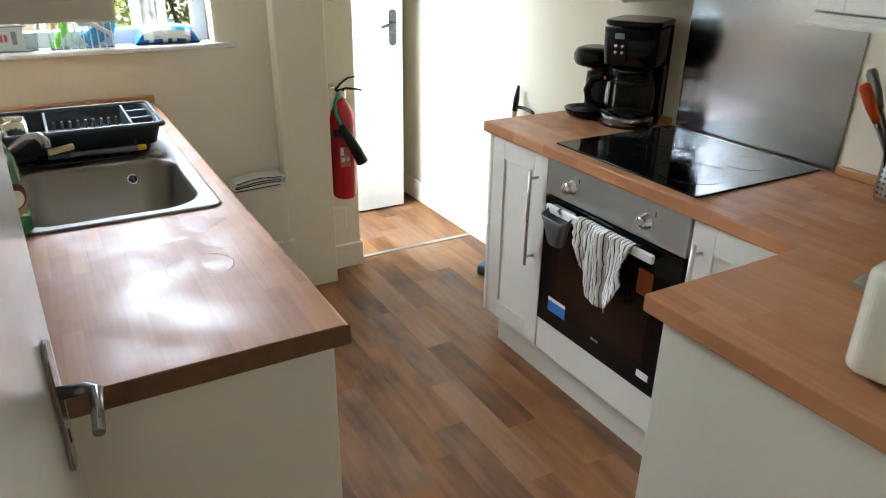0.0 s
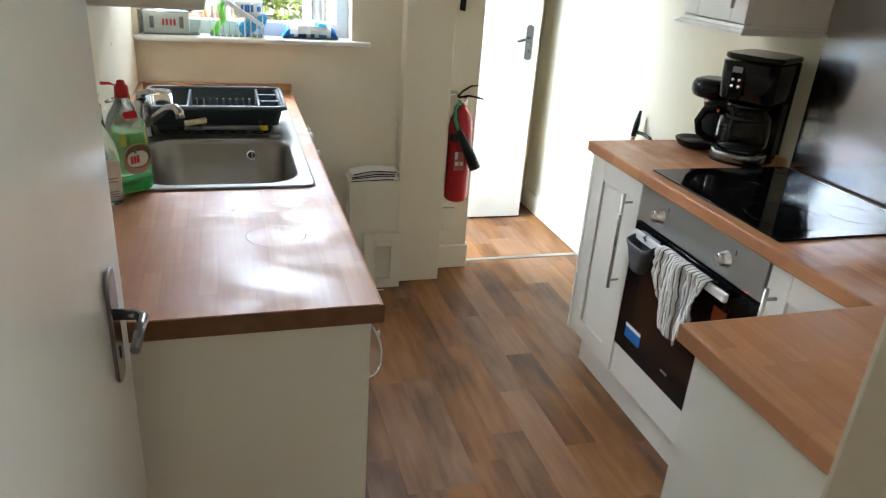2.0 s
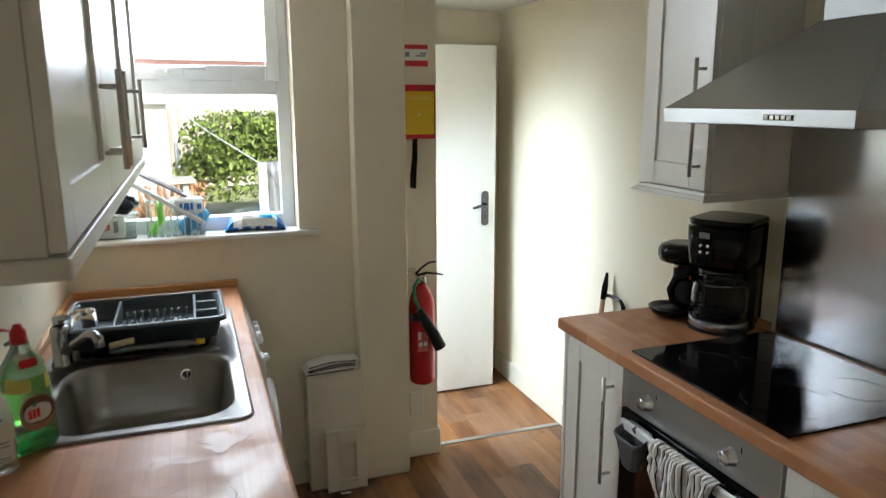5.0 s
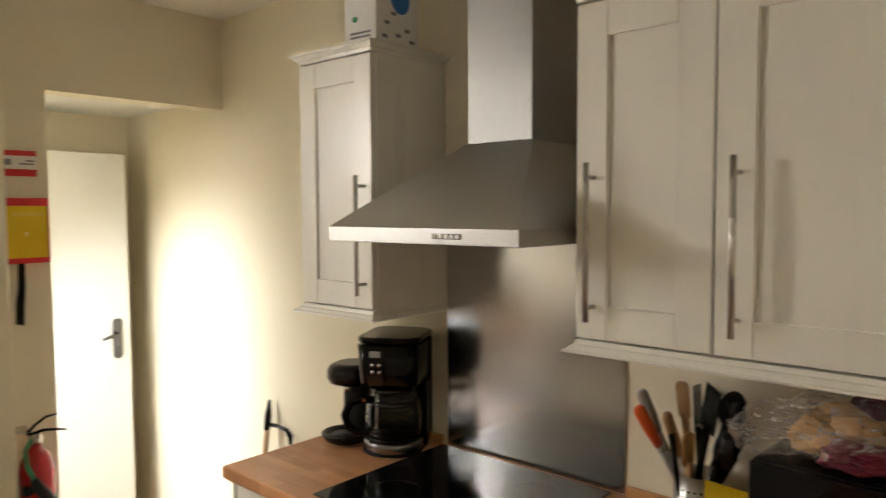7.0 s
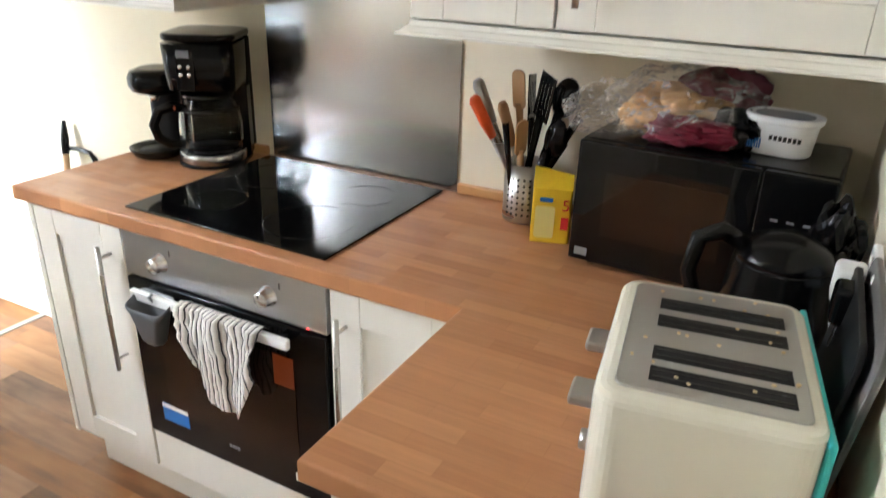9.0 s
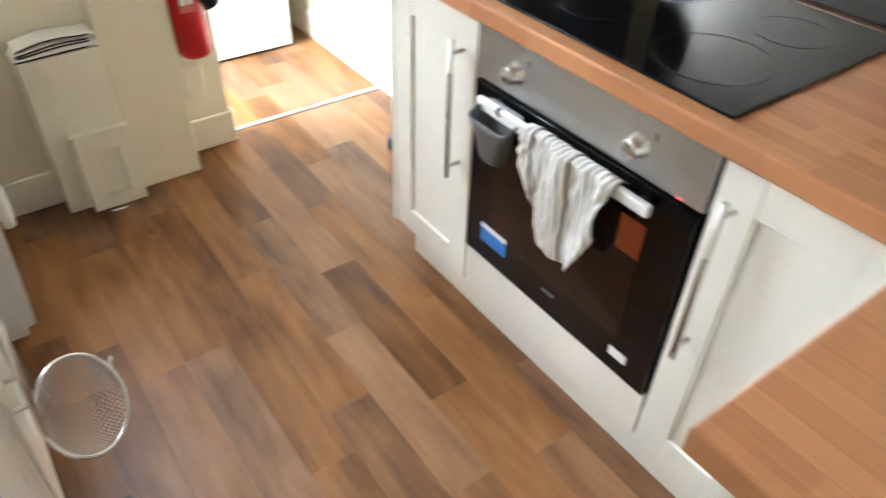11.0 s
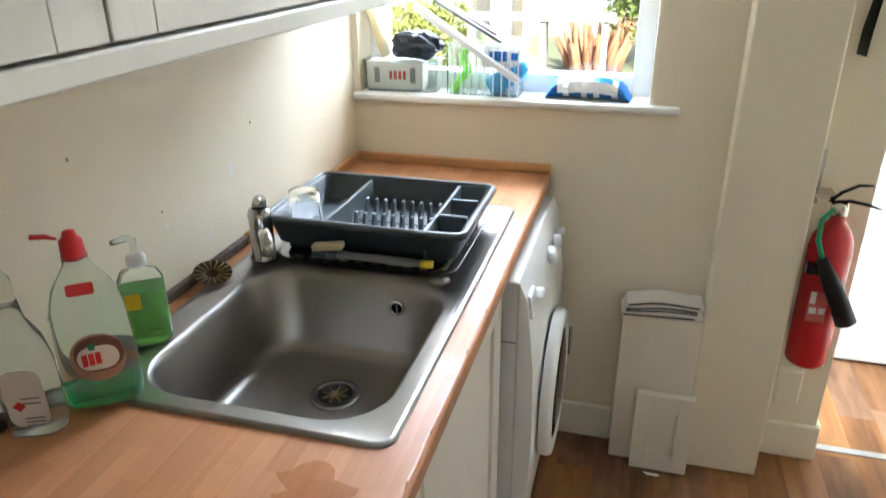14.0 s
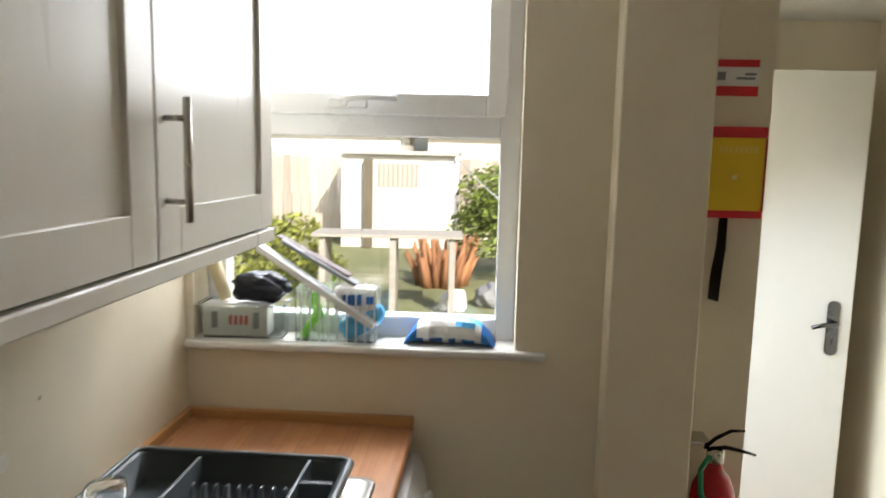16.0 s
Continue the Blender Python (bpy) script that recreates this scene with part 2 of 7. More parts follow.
def plank_mat(name, tones, rough):
    """Printed wood: each plank its own tone and grain."""
    m = mat(name, tones[0], rough, bump=0.08, bump_scale=160, rough_vary=0.12, spec=0.33)
    nt = m.node_tree
    N, L = nt.nodes, nt.links
    info, tc = N.new("ShaderNodeObjectInfo"), N.new("ShaderNodeTexCoord")
    sh = N.new("ShaderNodeVectorMath")
    sh.operation = "MULTIPLY_ADD"
    L.new(info.outputs["Random"], sh.inputs[0])
    sh.inputs[1].default_value = (37, 53, 11)
    L.new(tc.outputs["Object"], sh.inputs[2])
    mp = N.new("ShaderNodeMapping")
    mp.inputs["Scale"].default_value = (42, 2.6, 1)
    L.new(sh.outputs[0], mp.inputs["Vector"])
    gr = N.new("ShaderNodeTexNoise")
    gr.inputs["Scale"].default_value, gr.inputs["Detail"].default_value, gr.inputs["Distortion"].default_value = 1.0, 6, 0.3
    L.new(mp.outputs[0], gr.inputs["Vector"])
    mp2 = N.new("ShaderNodeMapping")
    mp2.inputs["Scale"].default_value = (12, 3.4, 1)
    L.new(sh.outputs[0], mp2.inputs["Vector"])
    blot = N.new("ShaderNodeTexNoise")
    blot.inputs["Scale"].default_value, blot.inputs["Detail"].default_value, blot.inputs["Distortion"].default_value = 1.0, 4, 0.25
    L.new(mp2.outputs[0], blot.inputs["Vector"])
    s = N.new("ShaderNodeMath")
    s.operation = "MULTIPLY_ADD"
    L.new(gr.outputs[0], s.inputs[0])
    s.inputs[1].default_value = 0.45
    L.new(blot.outputs[0], s.inputs[2])
    s2 = N.new("ShaderNodeMath")
    s2.operation = "MULTIPLY_ADD"
    L.new(info.outputs["Random"], s2.inputs[0])
    s2.inputs[1].default_value = 0.40
    L.new(s.outputs[0], s2.inputs[2])
    ramp = N.new("ShaderNodeValToRGB")
    ramp.color_ramp.elements[0].position, ramp.color_ramp.elements[0].color = 0.48, (*tones[2], 1)
    ramp.color_ramp.elements[1].position, ramp.color_ramp.elements[1].color = 1.28, (*tones[0], 1)
    e = ramp.color_ramp.elements.new(0.85)
    e.color = (*tones[1], 1)
    mr = N.new("ShaderNodeMapRange")
    mr.inputs["From Max"].default_value = 1.5
    L.new(s2.outputs[0], mr.inputs["Value"])
    ramp.color_ramp.elements[0].position, ramp.color_ramp.elements[1].position, ramp.color_ramp.elements[2].position = 0.35, 0.60, 0.90
    for el, c in zip(ramp.color_ramp.elements, (tones[2], tones[1], tones[0])):
        el.color = (*c, 1)
    L.new(mr.outputs[0], ramp.inputs["Fac"])
    sat = N.new("ShaderNodeHueSaturation")
    sr = N.new("ShaderNodeMapRange")
    sr.inputs["To Min"].default_value, sr.inputs["To Max"].default_value = 1.14, 0.92
    wv = N.new("ShaderNodeMath")
    wv.operation = "PINGPONG"
    wv.inputs[1].default_value = 0.137
    L.new(info.outputs["Random"], wv.inputs[0])
    sr.inputs["From Max"].default_value = 0.137
    L.new(wv.outputs[0], sr.inputs["Value"])
    L.new(sr.outputs[0], sat.inputs["Saturation"])
    L.new(ramp.outputs[0], sat.inputs["Color"])
    L.new(sat.outputs[0], N["Principled BSDF"].inputs["Base Color"])
    return m


WALL = mat("cream_wall_paint", (0.80, 0.725, 0.56), 0.62, vary=0.03, scale=1.6, bump=0.25, bump_scale=70, wear=(0.70, 0.58, 0.40), wear_amount=0.22, wear_scale=2.2)
CEIL = mat("white_ceiling_paint", (0.82, 0.80, 0.74), 0.8, vary=0.03, bump=0.2, bump_scale=60)
GLOSS = mat("white_gloss_paint", (0.83, 0.82, 0.78), 0.22, vary=0.03, scale=2, bump=0.06, bump_scale=40, wear=(0.66, 0.61, 0.5), wear_amount=0.2, wear_scale=3)
DOORW = mat("old_white_door_paint", (0.78, 0.76, 0.70), 0.16, vary=0.04, scale=2, bump=0.12, bump_scale=18, coat=0.4)
CAB = mat("cream_cabinet_foil", (0.81, 0.775, 0.695), 0.30, vary=0.02, scale=1.5, bump=0.10, bump_scale=14, stretch=(9, 9, 0.8), wear=(0.66, 0.62, 0.52), wear_amount=0.12)
PANEL = mat("cream_end_panel", (0.80, 0.77, 0.68), 0.42, vary=0.025, scale=1.5, bump=0.08, bump_scale=30, wear=(0.62, 0.58, 0.47), wear_amount=0.15)
DARK = mat("dark_gap", (0.03, 0.028, 0.025), 0.8)
TOPY = stave_mat("beech_laminate_along_y", (0.56, 0.268, 0.123), (0.445, 0.197, 0.085), 1, 0.46)
WETTOP = stave_mat("wet_beech_laminate", (0.42, 0.155, 0.040), (0.36, 0.128, 0.032), 1, 0.30)
CHIP = mat("worn_chipboard_edge", (0.17, 0.085, 0.04), 0.75, vary=0.3, scale=30, bump=0.7, bump_scale=220)
BEECH = mat("beech_edging", (0.50, 0.26, 0.10), 0.4, vary=0.1, scale=4, stretch=(1, 1, 6), bump=0.05)
PLANK = plank_mat("vinyl_wood_plank", ((0.37, 0.190, 0.090), (0.225, 0.108, 0.048), (0.078, 0.034, 0.017)), 0.44)
STEEL = mat("brushed_steel", (0.50, 0.49, 0.47), 0.30, 1.0, vary=0.10, scale=3, stretch=(1, 0.5, 2.5), bump=0.02, bump_scale=4, rough_vary=0.16)
STEELH = mat("brushed_steel_across", (0.46, 0.455, 0.44), 0.36, 1.0, vary=0.05, scale=2, stretch=(1, 1, 50), bump=0.0)
SINKM = mat("sink_steel", (0.32, 0.305, 0.285), 0.33, 1.0, vary=0.08, scale=5, bump=0.04, bump_scale=90, wear=(0.40, 0.37, 0.32), wear_amount=0.35, wear_scale=6)
OLDCH = mat("dulled_chrome", (0.30, 0.30, 0.31), 0.22, 1.0, vary=0.08, scale=20)
CHROME = mat("polished_chrome", (0.72, 0.72, 0.72), 0.10, 1.0, vary=0.02)
NICKEL = mat("satin_nickel", (0.56, 0.53, 0.48), 0.28, 1.0, vary=0.03)
BLACKG = mat("black_glass", (0.004, 0.004, 0.0045), 0.05, vary=0.1, rough_vary=0.03, spec=0.36)
BLACKP = mat("black_plastic", (0.005, 0.005, 0.0053), 0.20, vary=0.1, bump=0.02, spec=0.30)
BLACKM = mat("matt_black_plastic", (0.010, 0.010, 0.011), 0.50, vary=0.1, bump=0.05, spec=0.28)
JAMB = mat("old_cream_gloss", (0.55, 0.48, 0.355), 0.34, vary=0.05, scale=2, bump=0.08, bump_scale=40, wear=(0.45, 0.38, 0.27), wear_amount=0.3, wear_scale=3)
DARKM = mat("tarnished_chrome", (0.11, 0.11, 0.115), 0.25, 1.0, vary=0.1, scale=20)
WHITEP = mat("white_plastic", (0.80, 0.80, 0.79), 0.32, vary=0.02)
CREAMG = mat("cream_gloss_paint", (0.80, 0.745, 0.61), 0.30, vary=0.03, scale=2, bump=0.06, bump_scale=40, wear=(0.60, 0.52, 0.38), wear_amount=0.25, wear_scale=3)
UPVC = mat("white_upvc", (0.85, 0.86, 0.87), 0.28, vary=0.02)


def brushed_mat(name, color, rough, aniso):
    """Rolled sheet steel: fine scratches along the sheet, reflections drawn out across them."""
    m = mat(name, color, rough, 1.0, vary=0.012, scale=2.0, stretch=(1, 0.8, 1.6), rough_vary=0.0)
    N, L = m.node_tree.nodes, m.node_tree.links
    b, tg = N["Principled BSDF"], N.new("ShaderNodeTangent")
    tg.direction_type, tg.axis = "RADIAL", "Z"
    L.new(tg.outputs[0], b.inputs["Tangent"])
    b.inputs["Anisotropic"].default_value, b.inputs["Anisotropic Rotation"].default_value = aniso, 0.25
    return m


SPLASH = brushed_mat("rolled_splashback_steel", (0.53, 0.53, 0.54), 0.19, 0.5)


def pane_mat():
    m = bpy.data.materials.new("window_glass")
    m.use_nodes = True
    b = m.node_tree.nodes["Principled BSDF"]
    b.inputs["Transmission Weight"].default_value, b.inputs["Roughness"].default_value, b.inputs["IOR"].default_value = 1.0, 0.0, 1.45
    b.inputs["Base Color"].default_value = (0.98, 0.99, 0.99, 1)
    return m


def clear_mat(name, color, rough=0.03, ior=1.45):
    m = bpy.data.materials.new(name)
    m.use_nodes = True
    b = m.node_tree.nodes["Principled BSDF"]
    b.inputs["Transmission Weight"].default_value, b.inputs["Roughness"].default_value, b.inputs["IOR"].default_value = 1.0, rough, ior
    b.inputs["Base Color"].default_value = (*color, 1)
    return m


PANE = pane_mat()

# ---- the plan, in metres ----
XR, YW, YN = 2.165, 2.945, 0.235      # inner faces: cooker wall, window wall, near wall
YS, ZC, ZB = 3.005, 2.45, 2.075       # face of the wall beside the opening; ceiling; underside of the beam
YL, XL = 3.90, 1.27                   # lobby: far wall, outer wall
TOP = 0.91                            # worktops

# floor slab; its planks come last
floor = structure("floor", bx(-0.7, 2.5, -2.6, 4.1, -0.12, -0.004), DARK, "wood-effect vinyl plank floor, worn and scuffed", "floor")

# walls
w = bmesh.new()
box(w, -0.15, 0.0, YN - 0.135, YW + 0.30, 0.0, ZC)
structure("wall_west", w, WALL, "cream painted kitchen wall with chips and scuffs", "wall")
w = bmesh.new()
box(w, XR, XR + 0.15, YN - 0.135, YL + 0.12, 0.0, ZC)
structure("wall_east", w, WALL, "cream painted wall running on into the lobby", "wall")
WX0, WX1, WZ0, WZ1 = 0.02, 0.858, 1.10, 2.26
w = bmesh.new()
box(w, 0.0, XL, YW, YW + 0.26, 0.0, WZ0 - 0.002)
box(w, 0.0, XL, YW, YW + 0.26, WZ1, ZC)
box(w, 0.0, WX0, YW, YW + 0.26, WZ0 - 0.002, WZ1)
box(w, WX1, XL, YW, YW + 0.26, WZ0 - 0.002, WZ1)
structure("wall_north", w, WALL, "cream painted wall below and beside the window", "wall")
w = bmesh.new()
box(w, 1.075, 1.292, 2.868, YW, 0.0, ZC, 0.006)
structure("pillar", w, WALL, "cream painted boxed pier beside the opening", "pillar")
w = bmesh.new()
box(w, XL, 1.468, YS, YS + 0.11, 0.0, ZC)
box(w, 1.468, XR, YS, YS + 0.11, ZB, ZC)
structure("wall_opening", w, WALL, "cream painted wall and beam round the lobby opening", "wall")
# near wall with the doorway to the dining room
DX0, DX1, DZ = 0.045, 0.885, 2.02
w = bmesh.new()
box(w, -0.15, DX0, YN - 0.135, YN, 0.0, ZC)
box(w, DX1, XR, YN - 0.135, YN, 0.0, ZC)
box(w, DX0, DX1, YN - 0.135, YN, DZ, ZC)
structure("wall_south", w, WALL, "cream painted wall with the doorway", "wall")
# lobby
w = bmesh.new()
box(w, XL - 0.14, XL, YS + 0.11, 3.135, 0.0, ZC)
box(w, XL - 0.14, XL, 3.67, YL + 0.12, 0.0, ZC)
box(w, XL - 0.14, XL, 3.135, 3.67, 1.98, ZC)
structure("wall_lobby", w, WALL, "cream painted lobby wall with the back doorway", "wall")
w = bmesh.new()
box(w, XL, XR, YL, YL + 0.12, 0.0, ZC)
structure("wall_lobby_end", w, WALL, "cream painted end wall of the lobby", "wall")
# unseen dining room behind the doorway, plain; east opening added for the fill
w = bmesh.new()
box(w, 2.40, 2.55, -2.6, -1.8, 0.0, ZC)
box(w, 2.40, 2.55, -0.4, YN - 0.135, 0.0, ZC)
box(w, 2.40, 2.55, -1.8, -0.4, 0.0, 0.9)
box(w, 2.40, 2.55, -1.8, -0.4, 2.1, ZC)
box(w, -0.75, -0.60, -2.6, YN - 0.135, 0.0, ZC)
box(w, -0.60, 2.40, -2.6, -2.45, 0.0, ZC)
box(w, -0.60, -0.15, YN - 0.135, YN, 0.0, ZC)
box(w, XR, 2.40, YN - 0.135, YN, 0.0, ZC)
structure("wall_dining", w, WALL, "plain cream walls of the unseen room before the doorway, with an added opening", "wall")
c = bmesh.new()
box(c, -0.15, XR + 0.15, YN, YS + 0.11, ZC, ZC + 0.2)
box(c, -0.75, 2.55, -2.6, YN, ZC, ZC + 0.2)
structure("ceiling", c, CEIL, "white painted ceiling", "ceiling")
c = bmesh.new()
box(c, XL - 0.14, XR + 0.15, YS + 0.11, YL + 0.12, 2.12, ZC + 0.2)
structure("ceiling_lobby", c, CEIL, "white painted low lobby ceiling", "ceiling")
# boxed pipe beside the pier
BOXZ = 0.522
w = bmesh.new()
box(w, 0.846, 1.0745, 2.852, YW - 0.001, 0.0, BOXZ, 0.004)
structure("boxing", w, CREAMG, "cream painted pipe boxing against the pier", "boxing")


def skirting(x0, x1, y0, y1, h=0.125):
    w = bmesh.new()
    box(w, x0, x1, y0, y1, 0.0, h, 0.006)
    return structure("baseboard", w, CREAMG, "cream painted skirting board", "baseboard")


skirting(0.60, 0.845, YW - 0.016, YW)
skirting(1.292, 1.468 + 0.012, YS - 0.016, YS)
skirting(1.468, 1.484, YS, YS + 0.11)
skirting(XR - 0.016, XR, 2.14, YL - 0.02)
w = bx(1.468, XR, 3.05, 3.078, -0.003, 0.006, 0.003)
structure("threshold", w, STEELH, "thin aluminium threshold strip across the opening", "threshold strip")

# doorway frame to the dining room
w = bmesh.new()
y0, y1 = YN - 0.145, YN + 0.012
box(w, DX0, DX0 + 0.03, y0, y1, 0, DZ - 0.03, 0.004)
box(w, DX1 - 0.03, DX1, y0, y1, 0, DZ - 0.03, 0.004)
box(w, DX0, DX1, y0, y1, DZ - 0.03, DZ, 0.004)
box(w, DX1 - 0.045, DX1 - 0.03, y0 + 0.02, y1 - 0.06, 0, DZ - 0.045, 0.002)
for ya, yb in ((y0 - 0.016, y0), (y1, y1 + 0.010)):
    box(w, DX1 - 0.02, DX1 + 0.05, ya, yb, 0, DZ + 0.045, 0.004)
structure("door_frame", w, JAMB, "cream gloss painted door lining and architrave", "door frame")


# ---- doors ----
def lever_set(parent, x, y, z, way, side, m=None):
    """A long back plate with a lever; way: the side of the leaf it stands on, side: where the lever points."""
    m = m or OLDCH
    plate = part("back_plate", turned(joined(prism(rounded(-0.021, 0.021, -0.095, 0.095, 0.018), 0, 0.007, 0.002)), Matrix.Translation((x, y, z)) @ pose(0, 0, 0, 90 if way < 0 else -90, 0, 0)), m, parent, "chrome back plate")
    pts = [(x, y, z + 0.02), (x, y + way * 0.035, z + 0.02), (x + side * 0.012, y + way * 0.048, z + 0.02), (x + side * 0.05, y + way * 0.05, z + 0.020), (x + side * 0.088, y + way * 0.05, z + 0.010)]
    part("lever", tube(pts, [0.009, 0.009, 0.009, 0.008, 0.007], 12), m, plate, "chrome lever")
    part("keyhole", turned(joined(bx(-0.002, 0.002, -0.010, 0.010, 0, 0.0082)), Matrix.Translation((x, y, z - 0.045)) @ pose(0, 0, 0, 90 if way < 0 else -90, 0, 0)), DARK, plate)
    return plate


# kitchen door, folded back along the sink wall
door = thing("door", 0.080, YN + 0.012, 0.0, 84.5, "white gloss painted flush door standing open", "door")
part("leaf", bx(0.0, 0.715, -0.0175, 0.0175, 0.008, 1.985, 0.003), DOORW, door)
lever_set(door, 0.635, -0.0175, 0.972, -1, -1)
for z in (0.25, 1.0, 1.75):
    part("hinge", tube([(-0.004, -0.02, z - 0.045), (-0.004, -0.02, z + 0.045)], 0.006, 10), NICKEL, door)

# back door, open into the lobby
bdoor = thing("back_door", XL + 0.005, 3.665, 0.0, -0.5, "white painted flush back door standing open in the lobby", "door")
part("leaf", bx(0.0, 0.757, -0.02, 0.02, 0.012, 1.915, 0.003), GLOSS, bdoor)
lever_set(bdoor, 0.757 - 0.062, -0.02, 1.05, -1, -1, DARKM)
for z in (0.25, 1.65):
    part("hinge", tube([(-0.002, -0.022, z - 0.05), (-0.002, -0.022, z + 0.05)], 0.006, 10), NICKEL, bdoor)

# ---- window ----
win = bmesh.new()
WY0, WY1 = YW + 0.10, YW + 0.16
fw = 0.052
box(win, WX0, WX0 + fw, WY0, WY1, WZ0, WZ1, 0.004)
box(win, WX1 - fw, WX1, WY0, WY1, WZ0, WZ1, 0.004)
box(win, WX0 + fw, WX1 - fw, WY0, WY1, WZ0, WZ0 + 0.075, 0.004)
box(win, WX0 + fw, WX1 - fw, WY0, WY1, WZ1 - fw, WZ1, 0.004)
box(win, WX0 + fw, WX1 - fw, WY0, WY1, 1.655, 1.722, 0.004)
window = structure("window_1", win, UPVC, "white plastic-framed window with an opening top light", "window")
SA = bmesh.new()
sx0, sx1, sz0, sz1 = WX0 + 0.038, WX1 - 0.038, 1.708, WZ1 - 0.038
for a in ((sx0, sx0 + 0.052, sz0, sz1), (sx1 - 0.052, sx1, sz0, sz1), (sx0 + 0.052, sx1 - 0.052, sz0, sz0 + 0.058), (sx0 + 0.052, sx1 - 0.052, sz1 - 0.052, sz1)):
    box(SA, a[0], a[1], WY0 - 0.018, WY0 - 0.002, a[2], a[3], 0.005)
sash = part("sash", SA, UPVC, window, "white opening sash")
hn = joined(bx(0.36, 0.46, WY0 - 0.03, WY0 - 0.018, 1.724, 1.748, 0.004), tube([(0.40, WY0 - 0.035, 1.738), (0.41, WY0 - 0.05, 1.748), (0.45, WY0 - 0.052, 1.752), (0.54, WY0 - 0.05, 1.750)], [0.010, 0.009, 0.008, 0.007], 10))
part("window_handle", hn, WHITEP, sash, "white window handle")
for z0, z1 in ((WZ0 + 0.075, 1.655), (1.766, WZ1 - 0.09)):
    p = part("pane", bx(WX0 + fw, WX1 - fw, WY0 + 0.028, WY0 + 0.032, z0, z1), PANE, window)
    p.visible_shadow = False
sill = bmesh.new()
box(sill, 0.0, 0.938, YW - 0.024, YW, WZ0 - 0.002, WZ0 + 0.020, 0.008, 3)
box(sill, WX0 + 0.001, WX1 - 0.001, YW, WY0, WZ0, WZ0 + 0.020)
structure("window_sill", sill, GLOSS, "white gloss painted window board", "window sill")


# ---- kitchen units; local frame: x along the front, front at y = 0 facing -y ----
def bar_handle(parent, x, z0, z1, y=-0.02, r=0.006):
    bar = part("handle", tube([(x, y - 0.034, z0 - 0.03), (x, y - 0.034, z1 + 0.03)], r, 12), NICKEL, parent, "satin steel bar handle")
    for z in (z0, z1):
        tube_bm = tube([(x, y, z), (x, y - 0.034, z)], r * 0.75, 10)
        part("handle_post", tube_bm, NICKEL, bar)


def shaker(parent, x0, x1, z0, z1, t=0.02, rail=0.072):
    """A framed door: a sunk panel with two stiles and two rails on it."""
    d = 0.009
    door_ob = part("door", bx(x0, x1, -t + d, 0, z0, z1), CAB, parent)
    for n, a in (("stile", (x0, x0 + rail, z0, z1)), ("stile", (x1 - rail, x1, z0, z1)), ("rail", (x0 + rail, x1 - rail, z0, z0 + rail)), ("rail", (x0 + rail, x1 - rail, z1 - rail, z1))):
        part(n, bx(a[0], a[1], -t, -t + d + 0.001, a[2], a[3], 0.0015, 1), CAB, door_ob)
    return door_ob


def unit(name, x, y, rz, w, z0, z1, depth, doors, label, group, x_in=0.0, hollow=False):
    """A cupboard: carcass and framed doors given as (x0, x1, handle_x, handle_z0, handle_z1)."""
    t = thing(name, x, y, z0, rz, label, "cabinet", group)
    h = z1 - z0
    bm = bmesh.new()
    if hollow:
        box(bm, x_in, w, 0.001, 0.018, 0.0, h * 0.5)
        box(bm, x_in, w, 0.001, depth, 0.0, 0.018)
        box(bm, x_in, x_in + 0.018, 0.001, depth, 0.018, h)
        box(bm, w - 0.018, w, 0.001, depth, 0.018, h)
        box(bm, x_in + 0.018, w - 0.018, 0.001, 0.018, h - 0.09, h)
    else:
        box(bm, x_in, w, 0.001, depth, 0.0, h, 0.001, 1)
    part("body", bm, CAB, t)
    for x0, x1, hx, h0, h1 in doors:
        d = shaker(t, x0 + 0.0015, x1 - 0.0015, 0.004, h - 0.004)
        if hx is not None:
            bar_handle(d, hx, h0 - z0, h1 - z0)
    return t


PZ, BZ = 0.15, 0.868      # plinth height; top of the base units
G1, G2 = "base units under the worktops", "wall units"
# cooker run, facing west; local x runs south
FX = 1.632
u = unit("base_unit", FX, 2.095, -90, 0.342, PZ, BZ, 0.52, [(0.018, 0.342, 0.295, 0.50, 0.785)], "slim cream framed base unit beside the oven", G1, 0.0185)
part("end_panel", bx(-0.0, 0.018, -0.022, 0.53, -0.001, BZ - PZ, 0.001, 1), PANEL, u)
unit("base_unit", FX, 1.147, -90, 0.45, PZ, BZ, 0.52, [(0.002, 0.312, 0.042, 0.50, 0.785)], "cream framed corner base unit beside the oven", G1)
# plinths
for a in ((FX + 0.045, FX + 0.06, 0.80, 2.075),):
    structure("plinth", bx(a[0], a[1], a[2], a[3], 0.0, PZ - 0.002, 0.001), PANEL, "cream plinth board under the base units", "plinth")
structure("plinth", bx(FX + 0.0602, XR - 0.02, 2.060, 2.075, 0.0, PZ - 0.002, 0.001), PANEL, "cream plinth return at the end of the units", "plinth")
# run along the near wall, with its bare end panel
t = thing("base_unit", XR - 0.01, 0.80, 0.0, 180, "cream base unit with a plain end panel", "cabinet", G1)
ex = XR - 0.01 - 1.152
part("end_panel", bx(ex - 0.018, ex, 0.0, 0.562, 0.0, BZ, 0.001, 1), PANEL, t)
part("body", bx(0.0, ex - 0.018, 0.02, 0.56, PZ, BZ), CAB, t)
shaker(t, 0.55, ex - 0.02, PZ + 0.004, BZ - 0.004)
